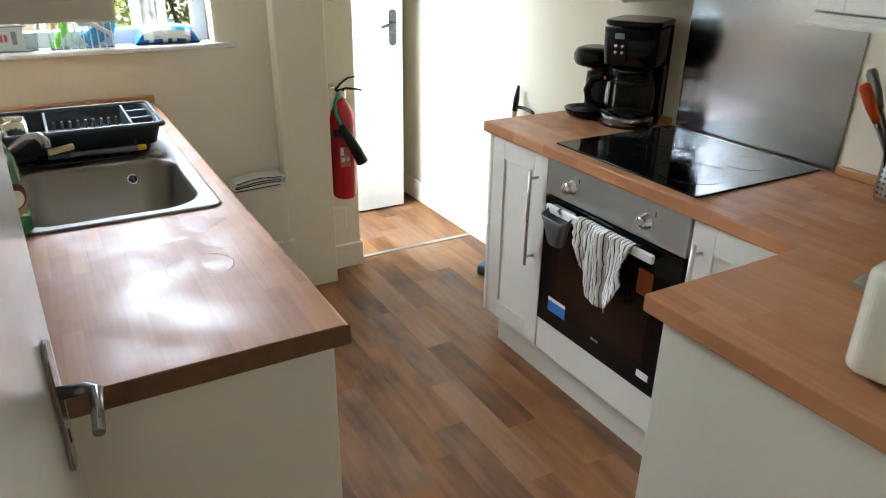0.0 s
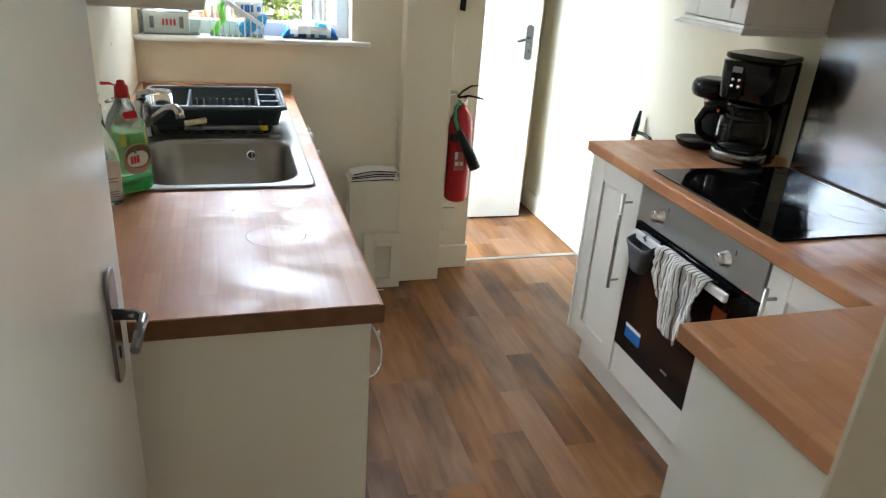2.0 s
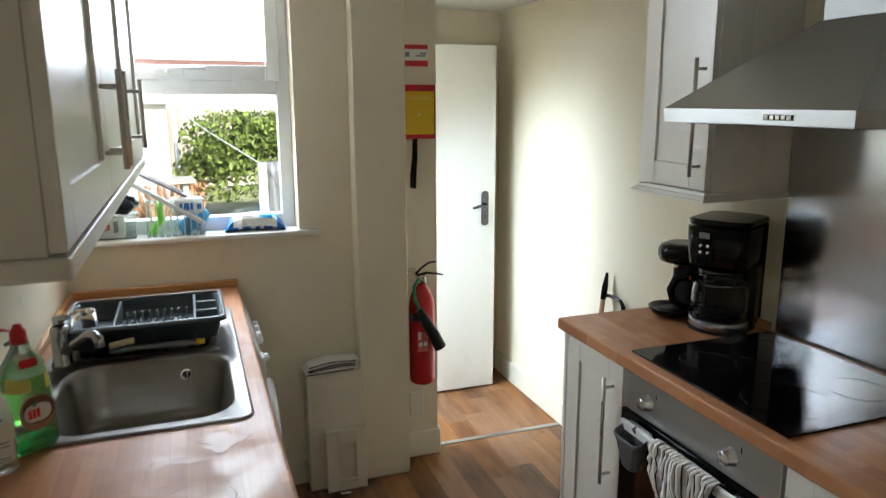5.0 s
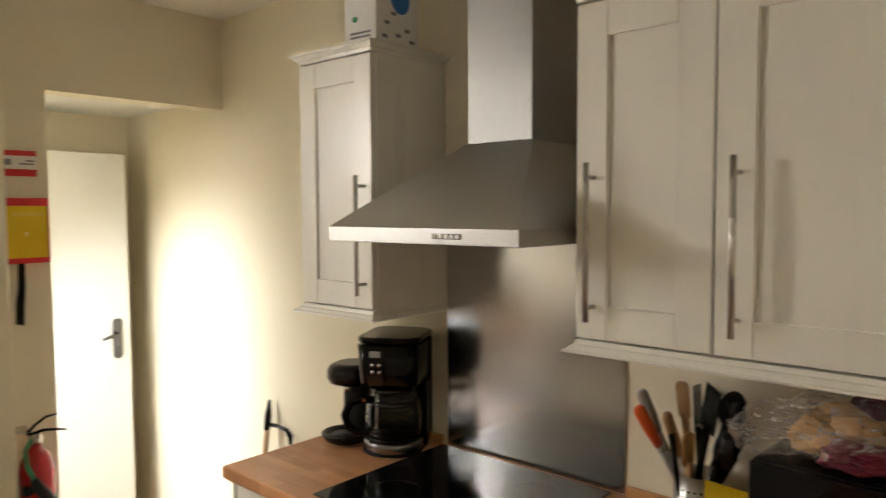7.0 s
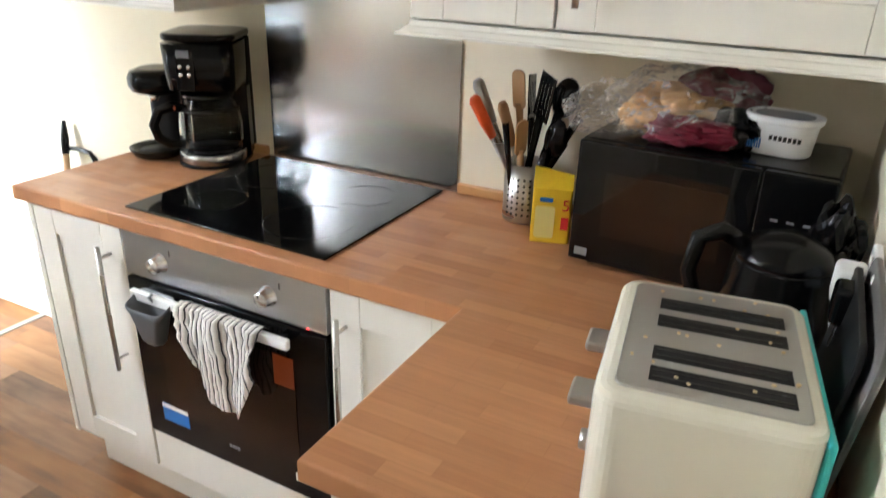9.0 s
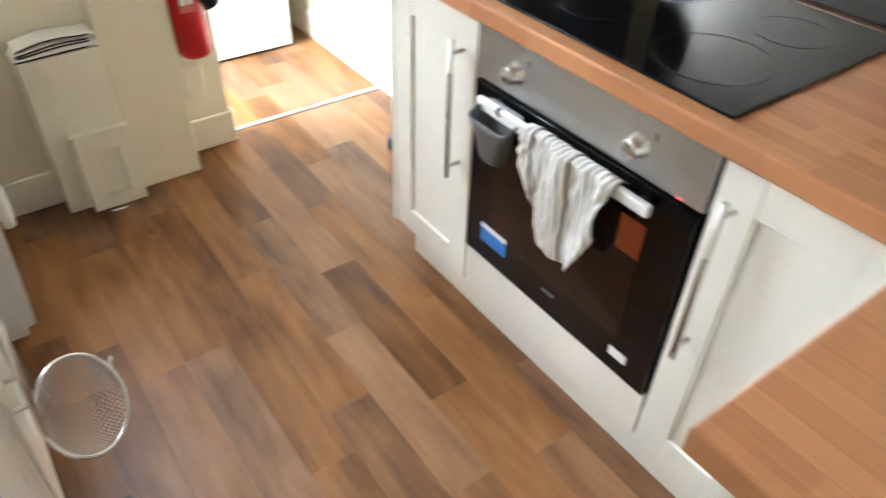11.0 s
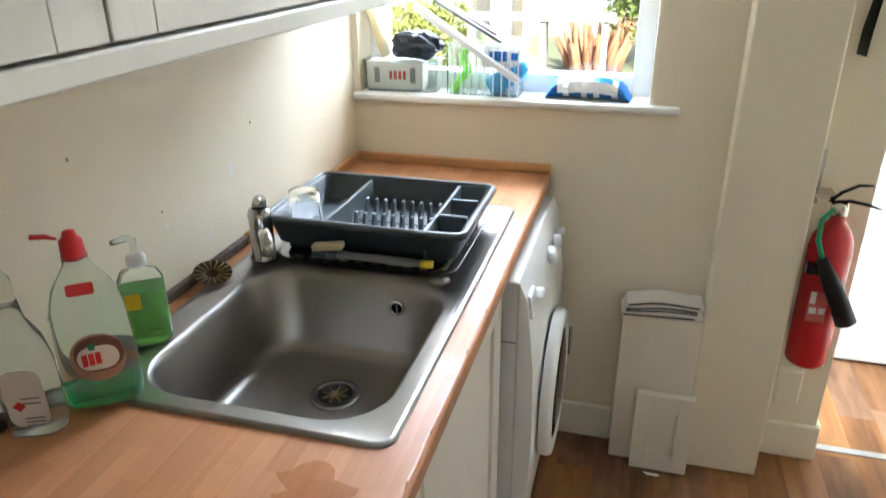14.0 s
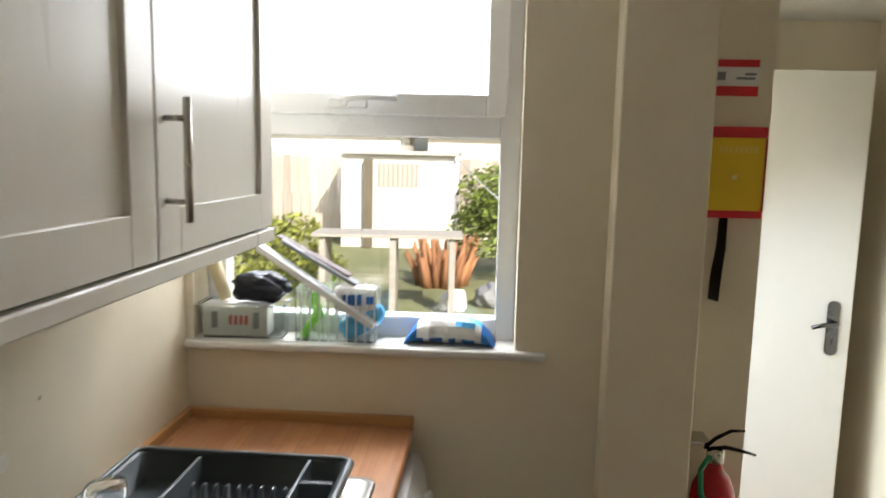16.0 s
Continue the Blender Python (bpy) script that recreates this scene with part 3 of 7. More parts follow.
# sink run, facing east; local x runs north
SX = 0.565
t = unit("sink_unit", SX, 1.012, 90, 1.30, PZ, BZ, 0.55, [(0.02, 0.695, 0.657, 0.44, 0.715), (0.695, 1.298, 0.733, 0.44, 0.715)], "cream framed sink base unit with bar handles", G1, 0.0185, True)
part("end_panel", bx(0.0, 0.018, -0.012, 0.555, -PZ, BZ - PZ, 0.001, 1), PANEL, t)
part("plinth", bx(0.018, 1.298, 0.045, 0.06, -PZ, -0.002), PANEL, t)
# wall units over the sink, facing east
LX, LZ0, LZ1 = 0.292, 1.447, 2.17
for y0, y1, hy in ((1.015, 1.58, 0.515), (1.582, 2.155, 0.036), (2.157, 2.69, 0.028)):
    unit("wall_unit", LX, y0, 90, y1 - y0, LZ0, LZ1, LX - 0.002, [(0.0, y1 - y0, hy, 1.535, 1.655)], "cream framed wall unit over the sink", G2)
structure("pelmet", bx(0.004, LX + 0.024, 1.01, 2.695, LZ0 - 0.030, LZ0 - 0.001, 0.004), CAB, "cream light pelmet under the wall units", "pelmet")
structure("cornice", bx(0.004, LX + 0.045, 1.0, 2.71, LZ1 + 0.001, LZ1 + 0.04, 0.012), CAB, "cream cornice on the wall units", "cornice")
# wall units by the hood, facing west
RX, RZ0, RZ1 = 1.872, 1.365, 2.085
unit("wall_unit", RX, 2.066, -90, 0.318, RZ0, RZ1, XR - RX - 0.002, [(0.0, 0.318, 0.288, 1.44, 1.715)], "narrow cream framed wall unit beside the hood", G2)
for y0, y1, hx in ((1.102, 0.804, 0.044), (0.802, YN + 0.002, 0.045)):
    unit("wall_unit", RX, y0, -90, y0 - y1, RZ0, RZ1, XR - RX - 0.002, [(0.0, y0 - y1, hx, 1.44, 1.715)], "cream framed wall unit over the microwave", G2)


def moulding(name, y0, y1, z, up, label):
    """A stepped moulding round a wall unit's foot or head."""
    bm = bmesh.new()
    rings = []
    for o, dz in ((0.020, 0.0), (0.022, 0.009), (0.028, 0.012), (0.036, 0.020), (0.042, 0.022), (0.042, 0.027)):
        h = z + dz if up else z - dz
        rings.append([bm.verts.new(p) for p in ((RX - o, y0 - (o - 0.02), h), (XR - 0.001, y0 - (o - 0.02), h), (XR - 0.001, y1 + (o - 0.02), h), (RX - o, y1 + (o - 0.02), h))])
    for p, q in zip(rings, rings[1:]):
        for i in range(4):
            bm.faces.new((p[i], p[(i + 1) % 4], q[(i + 1) % 4], q[i]))
    bm.faces.new(rings[0])
    bm.faces.new(rings[-1])
    return structure(name, bm, CAB, label, name)


moulding("pelmet", 1.748, 2.066, RZ0 - 0.001, False, "cream moulded pelmet under the wall unit")
moulding("cornice", 1.748, 2.066, RZ1 + 0.001, True, "cream moulded cornice on the wall unit")
moulding("pelmet", YN + 0.03, 1.102, RZ0 - 0.001, False, "cream moulded pelmet under the wall units")
moulding("cornice", YN + 0.03, 1.102, RZ1 + 0.001, True, "cream moulded cornice on the wall units")

# ---- worktops ----
BX0, BX1, BY0, BY1 = 0.090, 0.531, 1.694, 2.160      # bowl opening
wt = bmesh.new()
for zz in (BZ + 0.002, TOP):
    o = [wt.verts.new(p) for p in ((0.001, 1.0, zz), (0.603, 1.0, zz), (0.603, YW - 0.001, zz), (0.001, YW - 0.001, zz))]
    q = [wt.verts.new(p) for p in ((BX0, BY0, zz), (BX1, BY0, zz), (BX1, BY1, zz), (BX0, BY1, zz))]
    for k in range(4):
        wt.faces.new((o[k], o[(k + 1) % 4], q[(k + 1) % 4], q[k]))
wt.verts.ensure_lookup_table()
for s in (0, 4):
    for k in range(4):
        wt.faces.new((wt.verts[s + k], wt.verts[s + (k + 1) % 4], wt.verts[8 + s + (k + 1) % 4], wt.verts[8 + s + k]))
wt.edges.ensure_lookup_table()
bmesh.ops.recalc_face_normals(wt, faces=wt.faces)
nose = [e for e in wt.edges if all(abs(v.co.x - 0.603) < 1e-4 for v in e.verts) and abs(e.verts[0].co.z - e.verts[1].co.z) < 1e-5]
bmesh.ops.bevel(wt, geom=nose, offset=0.009, segments=4, affect="EDGES", profile=0.5)
worktop_l = part("worktop", wt, TOPY)
tagged(worktop_l, "beech-block laminate worktop with a worn bare end", "worktop")
part("bare_edge", bx(0.001, 0.603, 0.9975, 0.9998, BZ + 0.003, TOP - 0.002), CHIP, worktop_l, "dark bare chipboard end")
wt = prism([(1.594, 0.842), (1.594, 2.118), (XR - 0.001, 2.118), (XR - 0.001, YN + 0.001), (1.136, YN + 0.001), (1.136, 0.842)], BZ + 0.002, TOP, 0.006, 3)
worktop_r = part("worktop", wt, TOPY)
tagged(worktop_r, "L-shaped beech-block laminate worktop round the cooker corner", "worktop")
for a, la in (((0.001, 0.603, YW - 0.022, YW - 0.001), "beech upstand strip"), ((0.001, 0.018, 2.25, YW - 0.022), "beech upstand strip")):
    structure("trim", bx(a[0], a[1], a[2], a[3], TOP, TOP + 0.027, 0.004), BEECH, "beech edging strip along the wall", "trim")
structure("trim", bx(XR - 0.018, XR - 0.001, YN + 0.01, 1.13, TOP, TOP + 0.027, 0.004), BEECH, "beech edging strip along the wall", "trim")
structure("trim", bx(XR - 0.018, XR - 0.001, 1.76, 2.11, TOP, TOP + 0.027, 0.004), BEECH, "beech edging strip along the wall", "trim")
# splashback
sp = part("splashback", bx(XR - 0.006, XR - 0.0012, 1.135, 1.742, TOP + 0.001, 1.60, 0.001, 1), SPLASH)
tagged(sp, "brushed stainless steel splashback behind the hob", "splashback")


# ---- materials of the loose things ----
REDP = mat("red_enamel", (0.50, 0.012, 0.018), 0.25, vary=0.06, coat=0.3)
REDC = mat("red_plastic", (0.60, 0.02, 0.025), 0.3)
GREENH = mat("green_hose", (0.02, 0.25, 0.12), 0.4)
YELLOW = mat("yellow_print", (0.80, 0.55, 0.02), 0.4, vary=0.05)
PAPER = mat("white_print", (0.80, 0.79, 0.76), 0.5, vary=0.03)
GREYP = mat("slate_grey_plastic", (0.056, 0.072, 0.080), 0.34, vary=0.08, bump=0.04)
# paler slate than the tray, for the rack's rim, dividers and prongs
RIMG = mat("paler_slate_plastic", (0.12, 0.14, 0.15), 0.30, vary=0.1, bump=0.04)
GREYL = mat("mid_grey_plastic", (0.22, 0.225, 0.23), 0.4, vary=0.08)
GREYM = mat("charcoal_plastic", (0.12, 0.125, 0.13), 0.4, vary=0.08)
BLUEP = mat("blue_print", (0.02, 0.16, 0.50), 0.35, vary=0.1)
AQUA = mat("turquoise_plastic", (0.05, 0.50, 0.50), 0.35)
CREAMP = mat("cream_enamel", (0.80, 0.77, 0.66), 0.22, vary=0.02, coat=0.3)
CLOTH = mat("white_cotton", (0.78, 0.75, 0.70), 0.9, vary=0.05, scale=9, bump=0.5, bump_scale=420)
STRIPE = mat("black_cotton_stripe", (0.075, 0.072, 0.075), 0.9, vary=0.1, scale=9, bump=0.5, bump_scale=420)
NIGHT = mat("black_cotton_band", (0.02, 0.018, 0.02), 0.9, vary=0.1, scale=9)
LIME = mat("lime_plastic", (0.25, 0.75, 0.05), 0.35)
SKYB = mat("pale_blue_plastic", (0.08, 0.42, 0.75), 0.35)
NAVY = mat("navy_bag_plastic", (0.008, 0.011, 0.022), 0.32, vary=0.15, bump=0.3, bump_scale=30)
ORANGE = mat("orange_plastic", (0.75, 0.11, 0.02), 0.4)
WOODH = mat("pale_wood", (0.42, 0.24, 0.11), 0.5, vary=0.12, stretch=(8, 8, 1))
BRISTLE = mat("cream_bristle", (0.68, 0.55, 0.33), 0.8, vary=0.2, scale=20, bump=0.5)
MOULD = mat("mouldy_sealant", (0.10, 0.075, 0.055), 0.8, vary=0.5, scale=16, bump=0.8, bump_scale=120, wear=(0.30, 0.24, 0.16), wear_amount=0.8, wear_scale=25)
BRASSY = mat("tarnished_brass", (0.36, 0.27, 0.13), 0.35, 1.0, vary=0.2, scale=30)
FLUE = mat("dull_flue_steel", (0.34, 0.335, 0.325), 0.48, 1.0, vary=0.05, scale=2, stretch=(1, 1, 30))
DARKB = mat("blackened_brass", (0.09, 0.065, 0.04), 0.4, 0.8, vary=0.3, scale=25)
TAPCH = mat("limescaled_chrome", (0.40, 0.395, 0.385), 0.20, 1.0, vary=0.12, scale=30, wear=(0.55, 0.53, 0.50), wear_amount=0.4, wear_scale=40)
BOARDG = mat("scored_grey_plastic", (0.13, 0.125, 0.118), 0.5, vary=0.12, scale=12, bump=0.3, bump_scale=60)
SATIN = mat("satin_aluminium", (0.70, 0.70, 0.70), 0.27, 1.0, vary=0.03)
OVENST = mat("oven_fascia_steel", (0.62, 0.63, 0.645), 0.34, 1.0, vary=0.04, scale=2, stretch=(1, 1, 50))
CLEAR = mat("clear_plastic", (0.93, 0.97, 0.94), 0.10, vary=0.02, trans=0.94, ior=1.22, rough_vary=0.03)
MILKY = mat("hazy_green_plastic", (0.90, 0.97, 0.91), 0.12, vary=0.03, trans=0.93, ior=1.2, rough_vary=0.04)
THINGL = clear_mat("thin_tumbler_glass", (0.97, 0.985, 0.98), 0.0, 1.18)
SOAPG = mat("green_soap", (0.30, 0.85, 0.16), 0.1, vary=0.03, trans=0.7, ior=1.3)
SOAPD = mat("deep_green_soap", (0.035, 0.50, 0.16), 0.1, vary=0.03, trans=0.75, ior=1.3)
FILM = mat("cling_bag", (0.90, 0.88, 0.86), 0.12, vary=0.05)
fn = FILM.node_tree.nodes.new("ShaderNodeTexNoise")
fn.inputs["Scale"].default_value, fn.inputs["Detail"].default_value, fn.inputs["Distortion"].default_value = 9, 4, 1.5
fr = FILM.node_tree.nodes.new("ShaderNodeMapRange")
fr.inputs["From Min"].default_value, fr.inputs["From Max"].default_value = 0.48, 0.66
fr.inputs["To Min"].default_value, fr.inputs["To Max"].default_value = 0.05, 0.38
FILM.node_tree.links.new(fn.outputs[0], fr.inputs["Value"])
FILM.node_tree.links.new(fr.outputs[0], FILM.node_tree.nodes["Principled BSDF"].inputs["Alpha"])
BROWNG = mat("oven_window", (0.020, 0.009, 0.005), 0.08, vary=0.1)
PASTA = mat("bread_crust", (0.55, 0.32, 0.14), 0.7, vary=0.25, scale=8, bump=0.4)
PURPLE = mat("purple_net", (0.13, 0.003, 0.018), 0.55, vary=0.3, scale=30, bump=0.7, bump_scale=90)


def glow_mat(name, color, strength):
    m = bpy.data.materials.new(name)
    m.use_nodes = True
    b = m.node_tree.nodes["Principled BSDF"]
    b.inputs["Base Color"].default_value = (*[c * 0.03 for c in color], 1)
    b.inputs["Emission Color"].default_value = (*color, 1)
    b.inputs["Emission Strength"].default_value = strength
    return m


WARM = glow_mat("hood_lamp_glow", (1.0, 0.72, 0.42), 5.0)
OVENGLOW = glow_mat("oven_glass_glow", (0.9, 0.16, 0.03), 0.024)


# ---- sink ----
def sink():
    t = thing("sink", 0.0, 0.0, TOP, 0, "stainless steel inset sink with a drainer, water-marked", "sink")
    n = 8
    outer = [rounded(0.040 + d, 0.558 - d, 1.668 + d, 2.622 - d, 0.03 - d * 0.5, n) for d in (0.0, 0.004, 0.012)]
    bowl = [rounded(0.098 + d, 0.523 - d, 1.702 + d, 2.152 - d, max(0.100 - d * 0.8, 0.02), n) for d in (0.0, 0.005, 0.012, 0.030, 0.040, 0.056, 0.15)]
    zs = [0.0008, 0.007, 0.0042, 0.0042, 0.0005, -0.012, -0.140, -0.156, -0.163, -0.170]
    bm = bmesh.new()
    rings = [[bm.verts.new((x, y, z)) for x, y in o] for o, z in zip(outer + bowl, zs)]
    k = len(rings[0])
    for a, b in zip(rings, rings[1:]):
        for i in range(k):
            f = bm.faces.new((a[i], a[(i + 1) % k], b[(i + 1) % k], b[i]))
            f.smooth = True
    bm.faces.new(rings[-1])
    part("bowl_and_top", bm, SINKM, t)
    # ribbed drainer, sunk outline
    ribs = bmesh.new()
    prism(rounded(0.10, 0.505, 2.195, 2.575, 0.05, 8), 0.0045, 0.0062, 0.0015, 2, ribs)
    part("drainer", ribs, SINKM, t)
    for i in range(9):
        x = 0.135 + i * 0.042
        part("drainer_rib", bx(x, x + 0.012, 2.22, 2.55, 0.006, 0.0085, 0.001, 1), SINKM, t)
    C = Matrix.Translation((0.325, 1.985, -0.1695))
    dr = part("waste", turned(lathe([(0.050, 0.0), (0.048, 0.0035), (0.040, 0.003), (0.034, -0.004)], 32, cap=False), C), OLDCH, t, "dull chrome waste ring")
    part("waste_basket", turned(lathe([(0.034, 0.0035), (0.032, 0.0045), (0.028, 0.0025), (0.024, 0.0012), (0.012, 0.0010)], 28, cap=False), C), DARKM, dr, "tarnished strainer basket")
    part("waste_hole", turned(lathe([(0.0235, 0.0010), (0.012, 0.0016), (0.0, 0.0016)], 24), C), MOULD, dr)
    part("waste_boss", turned(lathe([(0.008, 0.0012), (0.007, 0.006), (0.0, 0.007)], 16), C), BRASSY, dr, "brass-coloured centre boss")
    for k in range(8):
        a = 2 * math.pi * k / 8
        part("waste_bar", turned(bx(0.008, 0.026, -0.0016, 0.0016, 0.0014, 0.0034), C @ pose(0, 0, 0, 0, 0, math.degrees(a))), BRASSY, dr)
    ov = part("overflow", turned(lathe([(0.017, 0.0), (0.016, 0.004), (0.010, 0.004), (0.009, 0.001)], 24), Matrix.Translation((0.405, 2.130, -0.045)) @ pose(0, 0, 0, 85, 0, 0)), CHROME, t, "chrome overflow rose")
    part("overflow_hole", turned(lathe([(0.0105, 0.0015), (0.009, 0.0046)], 20), Matrix.Translation((0.405, 2.1285, -0.045)) @ pose(0, 0, 0, 85, 0, 0)), BLACKP, ov)
    part("overflow_bar", turned(bx(-0.002, 0.002, -0.010, 0.010, 0.003, 0.006), Matrix.Translation((0.405, 2.1285, -0.045)) @ pose(0, 0, 0, 85, 0, 25)), CHROME, ov)
    part("tap_hole_cover", turned(lathe([(0.021, 0.0), (0.020, 0.003), (0.0, 0.004)], 24), Matrix.Translation((0.482, 2.175, 0.004))), SINKM, t)
    # mixer tap
    tap = thing("mixer_tap", 0.088, 2.185, TOP + 0.005, 0, "chrome monobloc mixer tap with water spots", "tap")
    part("body", lathe([(0.030, 0), (0.030, 0.006), (0.025, 0.012), (0.024, 0.085), (0.026, 0.10), (0.022, 0.112), (0.0, 0.116)], 24), TAPCH, tap)
    part("spout", tube([(0.012, -0.015, 0.045), (0.05, -0.075, 0.085), (0.085, -0.13, 0.118), (0.108, -0.165, 0.126), (0.118, -0.180, 0.118), (0.120, -0.184, 0.100)], [0.014, 0.013, 0.012, 0.012, 0.013, 0.013], 14), TAPCH, tap)
    part("lever", tube([(0.0, 0.0, 0.112), (-0.004, 0.012, 0.128), (0.012, -0.02, 0.140), (0.03, -0.055, 0.150)], [0.016, 0.014, 0.010, 0.007], 12), TAPCH, tap)


sink()


# ---- dish rack and what lies by it ----
def dish_rack():
    t = thing("dish_rack", 0.300, 2.365, TOP + 0.0142, 0, "slate grey plastic dish rack on the drainer", "dish rack")
    H = 0.070
    n = 6
    bm = bmesh.new()
    levels = [(0.198, 0.136, 0.012), (0.202, 0.140, 0.015), (0.213, 0.153, H - 0.006), (0.228, 0.166, H - 0.002), (0.228, 0.166, H + 0.005), (0.214, 0.156, H + 0.006), (0.207, 0.148, H), (0.197, 0.137, 0.018)]
    rings = []
    for a, b, z in levels:
        rings.append([bm.verts.new((x, y, z)) for x, y in rounded(-a, a, -b, b, 0.022, n)])
    k = len(rings[0])
    for r0, r1 in zip(rings, rings[1:]):
        for i in range(k):
            f = bm.faces.new((r0[i], r0[(i + 1) % k], r1[(i + 1) % k], r1[i]))
            f.smooth = True
    bm.faces.new(rings[0])
    bm.faces.new(rings[-1])
    part("tray", bm, GREYP, t)
    rim = tube([(x, y, H + 0.006) for x, y in rounded(-0.2215, 0.2215, -0.1595, 0.1595, 0.024, n)], 0.0075, 8, closed=True, flat=0.7)
    part("rim", rim, RIMG, t, "paler slate rim")
    part("divider", bx(-0.088, -0.080, -0.140, 0.140, 0.008, H + 0.004, 0.002), RIMG, t)
    part("cutlery_wall", bx(0.135, 0.143, -0.145, 0.145, 0.008, H + 0.006, 0.002), RIMG, t)
    for y in (-0.05, 0.05):
        part("cutlery_divider", bx(0.143, 0.205, y - 0.005, y + 0.005, 0.008, H + 0.006, 0.002), RIMG, t)
    for x in (0.006, 0.010):
        part("floor_rail", bx(-0.078, 0.132, x * 10 - 0.09, x * 10 - 0.078, 0.007, 0.020, 0.003), GREYP, t)
    for i in range(9):
        x = -0.062 + i * 0.022
        for y, h in ((-0.028, 0.052), (0.045, 0.060)):
            prong = bx(x - 0.0035, x + 0.0035, y - 0.016, y + 0.016, 0.006, h, 0.003)
            for v in prong.verts:
                if v.co.z > 0.03:
                    v.co.y = y + 0.008 + (v.co.y - y) * 0.45
            part("plate_prong", prong, RIMG, t)
    for x, y in ((-0.15, -0.12), (0.15, -0.12), (-0.15, 0.12), (0.15, 0.12)):
        part("foot", bx(x - 0.030, x + 0.030, y - 0.006, y + 0.006, -0.0022, 0.016, 0.002), GREYP, t)
    mat_t = thing("drainer_mat", 0.30, 2.36, TOP + 0.0088, 0, "black slotted rubber mat under the dish rack", "drainer mat")
    part("sheet", prism(rounded(-0.175, 0.175, -0.175, 0.165, 0.05, 6), 0.0, 0.003, 0.001), BLACKM, mat_t)
    for i in range(9):
        for y in (-0.160, 0.145):
            x = -0.14 + i * 0.035
            part("slot", bx(x - 0.009, x + 0.009, y - 0.004, y + 0.004, 0.0022, 0.0036), GREYL, mat_t)
    # tumbler, upside down
    g = thing("tumbler", 0.135, 2.300, TOP + 0.0305, 0, "clear ribbed glass tumbler upside down in the rack", "glass")
    bm = lathe([(0.038, 0.0), (0.0335, 0.088), (0.032, 0.094), (0.0, 0.095), (0.0, 0.083), (0.0295, 0.082), (0.035, 0.0)], 84, cap=False)
    for v in bm.verts:
        k = 1 + 0.030 * math.cos(14 * math.atan2(v.co.y, v.co.x)) * (1 if v.co.z > 0.012 else 0)
        v.co.x, v.co.y = v.co.x * k, v.co.y * k
    part("tumbler_body", bm, THINGL, g)
    # washing-up brush
    b = thing("dish_brush", 0.24, 2.185, TOP + 0.013, 3, "grey dish brush with cream bristles and a yellow tip", "brush")
    part("handle", tube([(0.0, 0, 0.020), (0.05, 0.0, 0.018), (0.11, 0.0, 0.016), (0.16, 0.0, 0.014), (0.20, 0.0, 0.014)], [0.017, 0.010, 0.012, 0.014, 0.010], 12, flat=0.7), GREYL, b)
    part("head", joined(bx(-0.035, 0.022, -0.016, 0.016, 0.012, 0.030, 0.007, 3)), GREYP, b)
    part("bristles", turned(joined(bx(-0.032, 0.035, -0.012, 0.012, 0.0, 0.014, 0.003)), Matrix.Translation((0.0, -0.004, 0.031)) @ pose(0, 0, 0, 0, -8, 0)), BRISTLE, b, "cream bristles")
    part("tip", tube([(0.198, 0, 0.014), (0.222, 0, 0.014)], [0.011, 0.010], 12, flat=0.8), YELLOW, b, "yellow end cap")
    # basket strainer leaning on the back edge
    s = thing("sink_strainer", 0.040, 2.06, TOP + 0.012, 0, "tarnished dark metal sink strainer by the wall", "strainer")
    s.scale = (0.92, 0.92, 0.6)
    part("dish", turned(lathe([(0.042, 0.012), (0.040, 0.014), (0.030, 0.004), (0.012, 0.0), (0.010, -0.014), (0.0, -0.014)], 24, cap=False), pose(0, 0, 0.012, 18, 25, 0)), DARKB, s)
    for k in range(16):
        a = 2 * math.pi * k / 16
        part("rib", turned(tube([(0.014 * math.cos(a), 0.014 * math.sin(a), 0.004), (0.040 * math.cos(a), 0.040 * math.sin(a), 0.014)], 0.0022, 6), pose(0, 0, 0.012, 18, 25, 0)), BRASSY, s)


dish_rack()
structure("trim", bx(0.0005, 0.014, 1.30, 2.25, TOP + 0.0005, TOP + 0.024, 0.005), MOULD, "crumbling dark sealant where the edging is gone", "trim")


# ---- bottles ----
def bottle_rings(levels, n=8, bm=None):
    """A bottle with rounded-oblong sections: (half width, half depth, height)."""
    bm = bm or bmesh.new()
    rings = []
    for a, b, z in levels:
        rings.append([bm.verts.new((x, y, z)) for x, y in rounded(-a, a, -b, b, min(a, b) * 0.92, n)])
    k = len(rings[0])
    for r0, r1 in zip(rings, rings[1:]):
        for i in range(k):
            f = bm.faces.new((r0[i], r0[(i + 1) % k], r1[(i + 1) % k], r1[i]))
            f.smooth = True
    bm.faces.new(rings[0])
    bm.faces.new(rings[-1])
    return bm


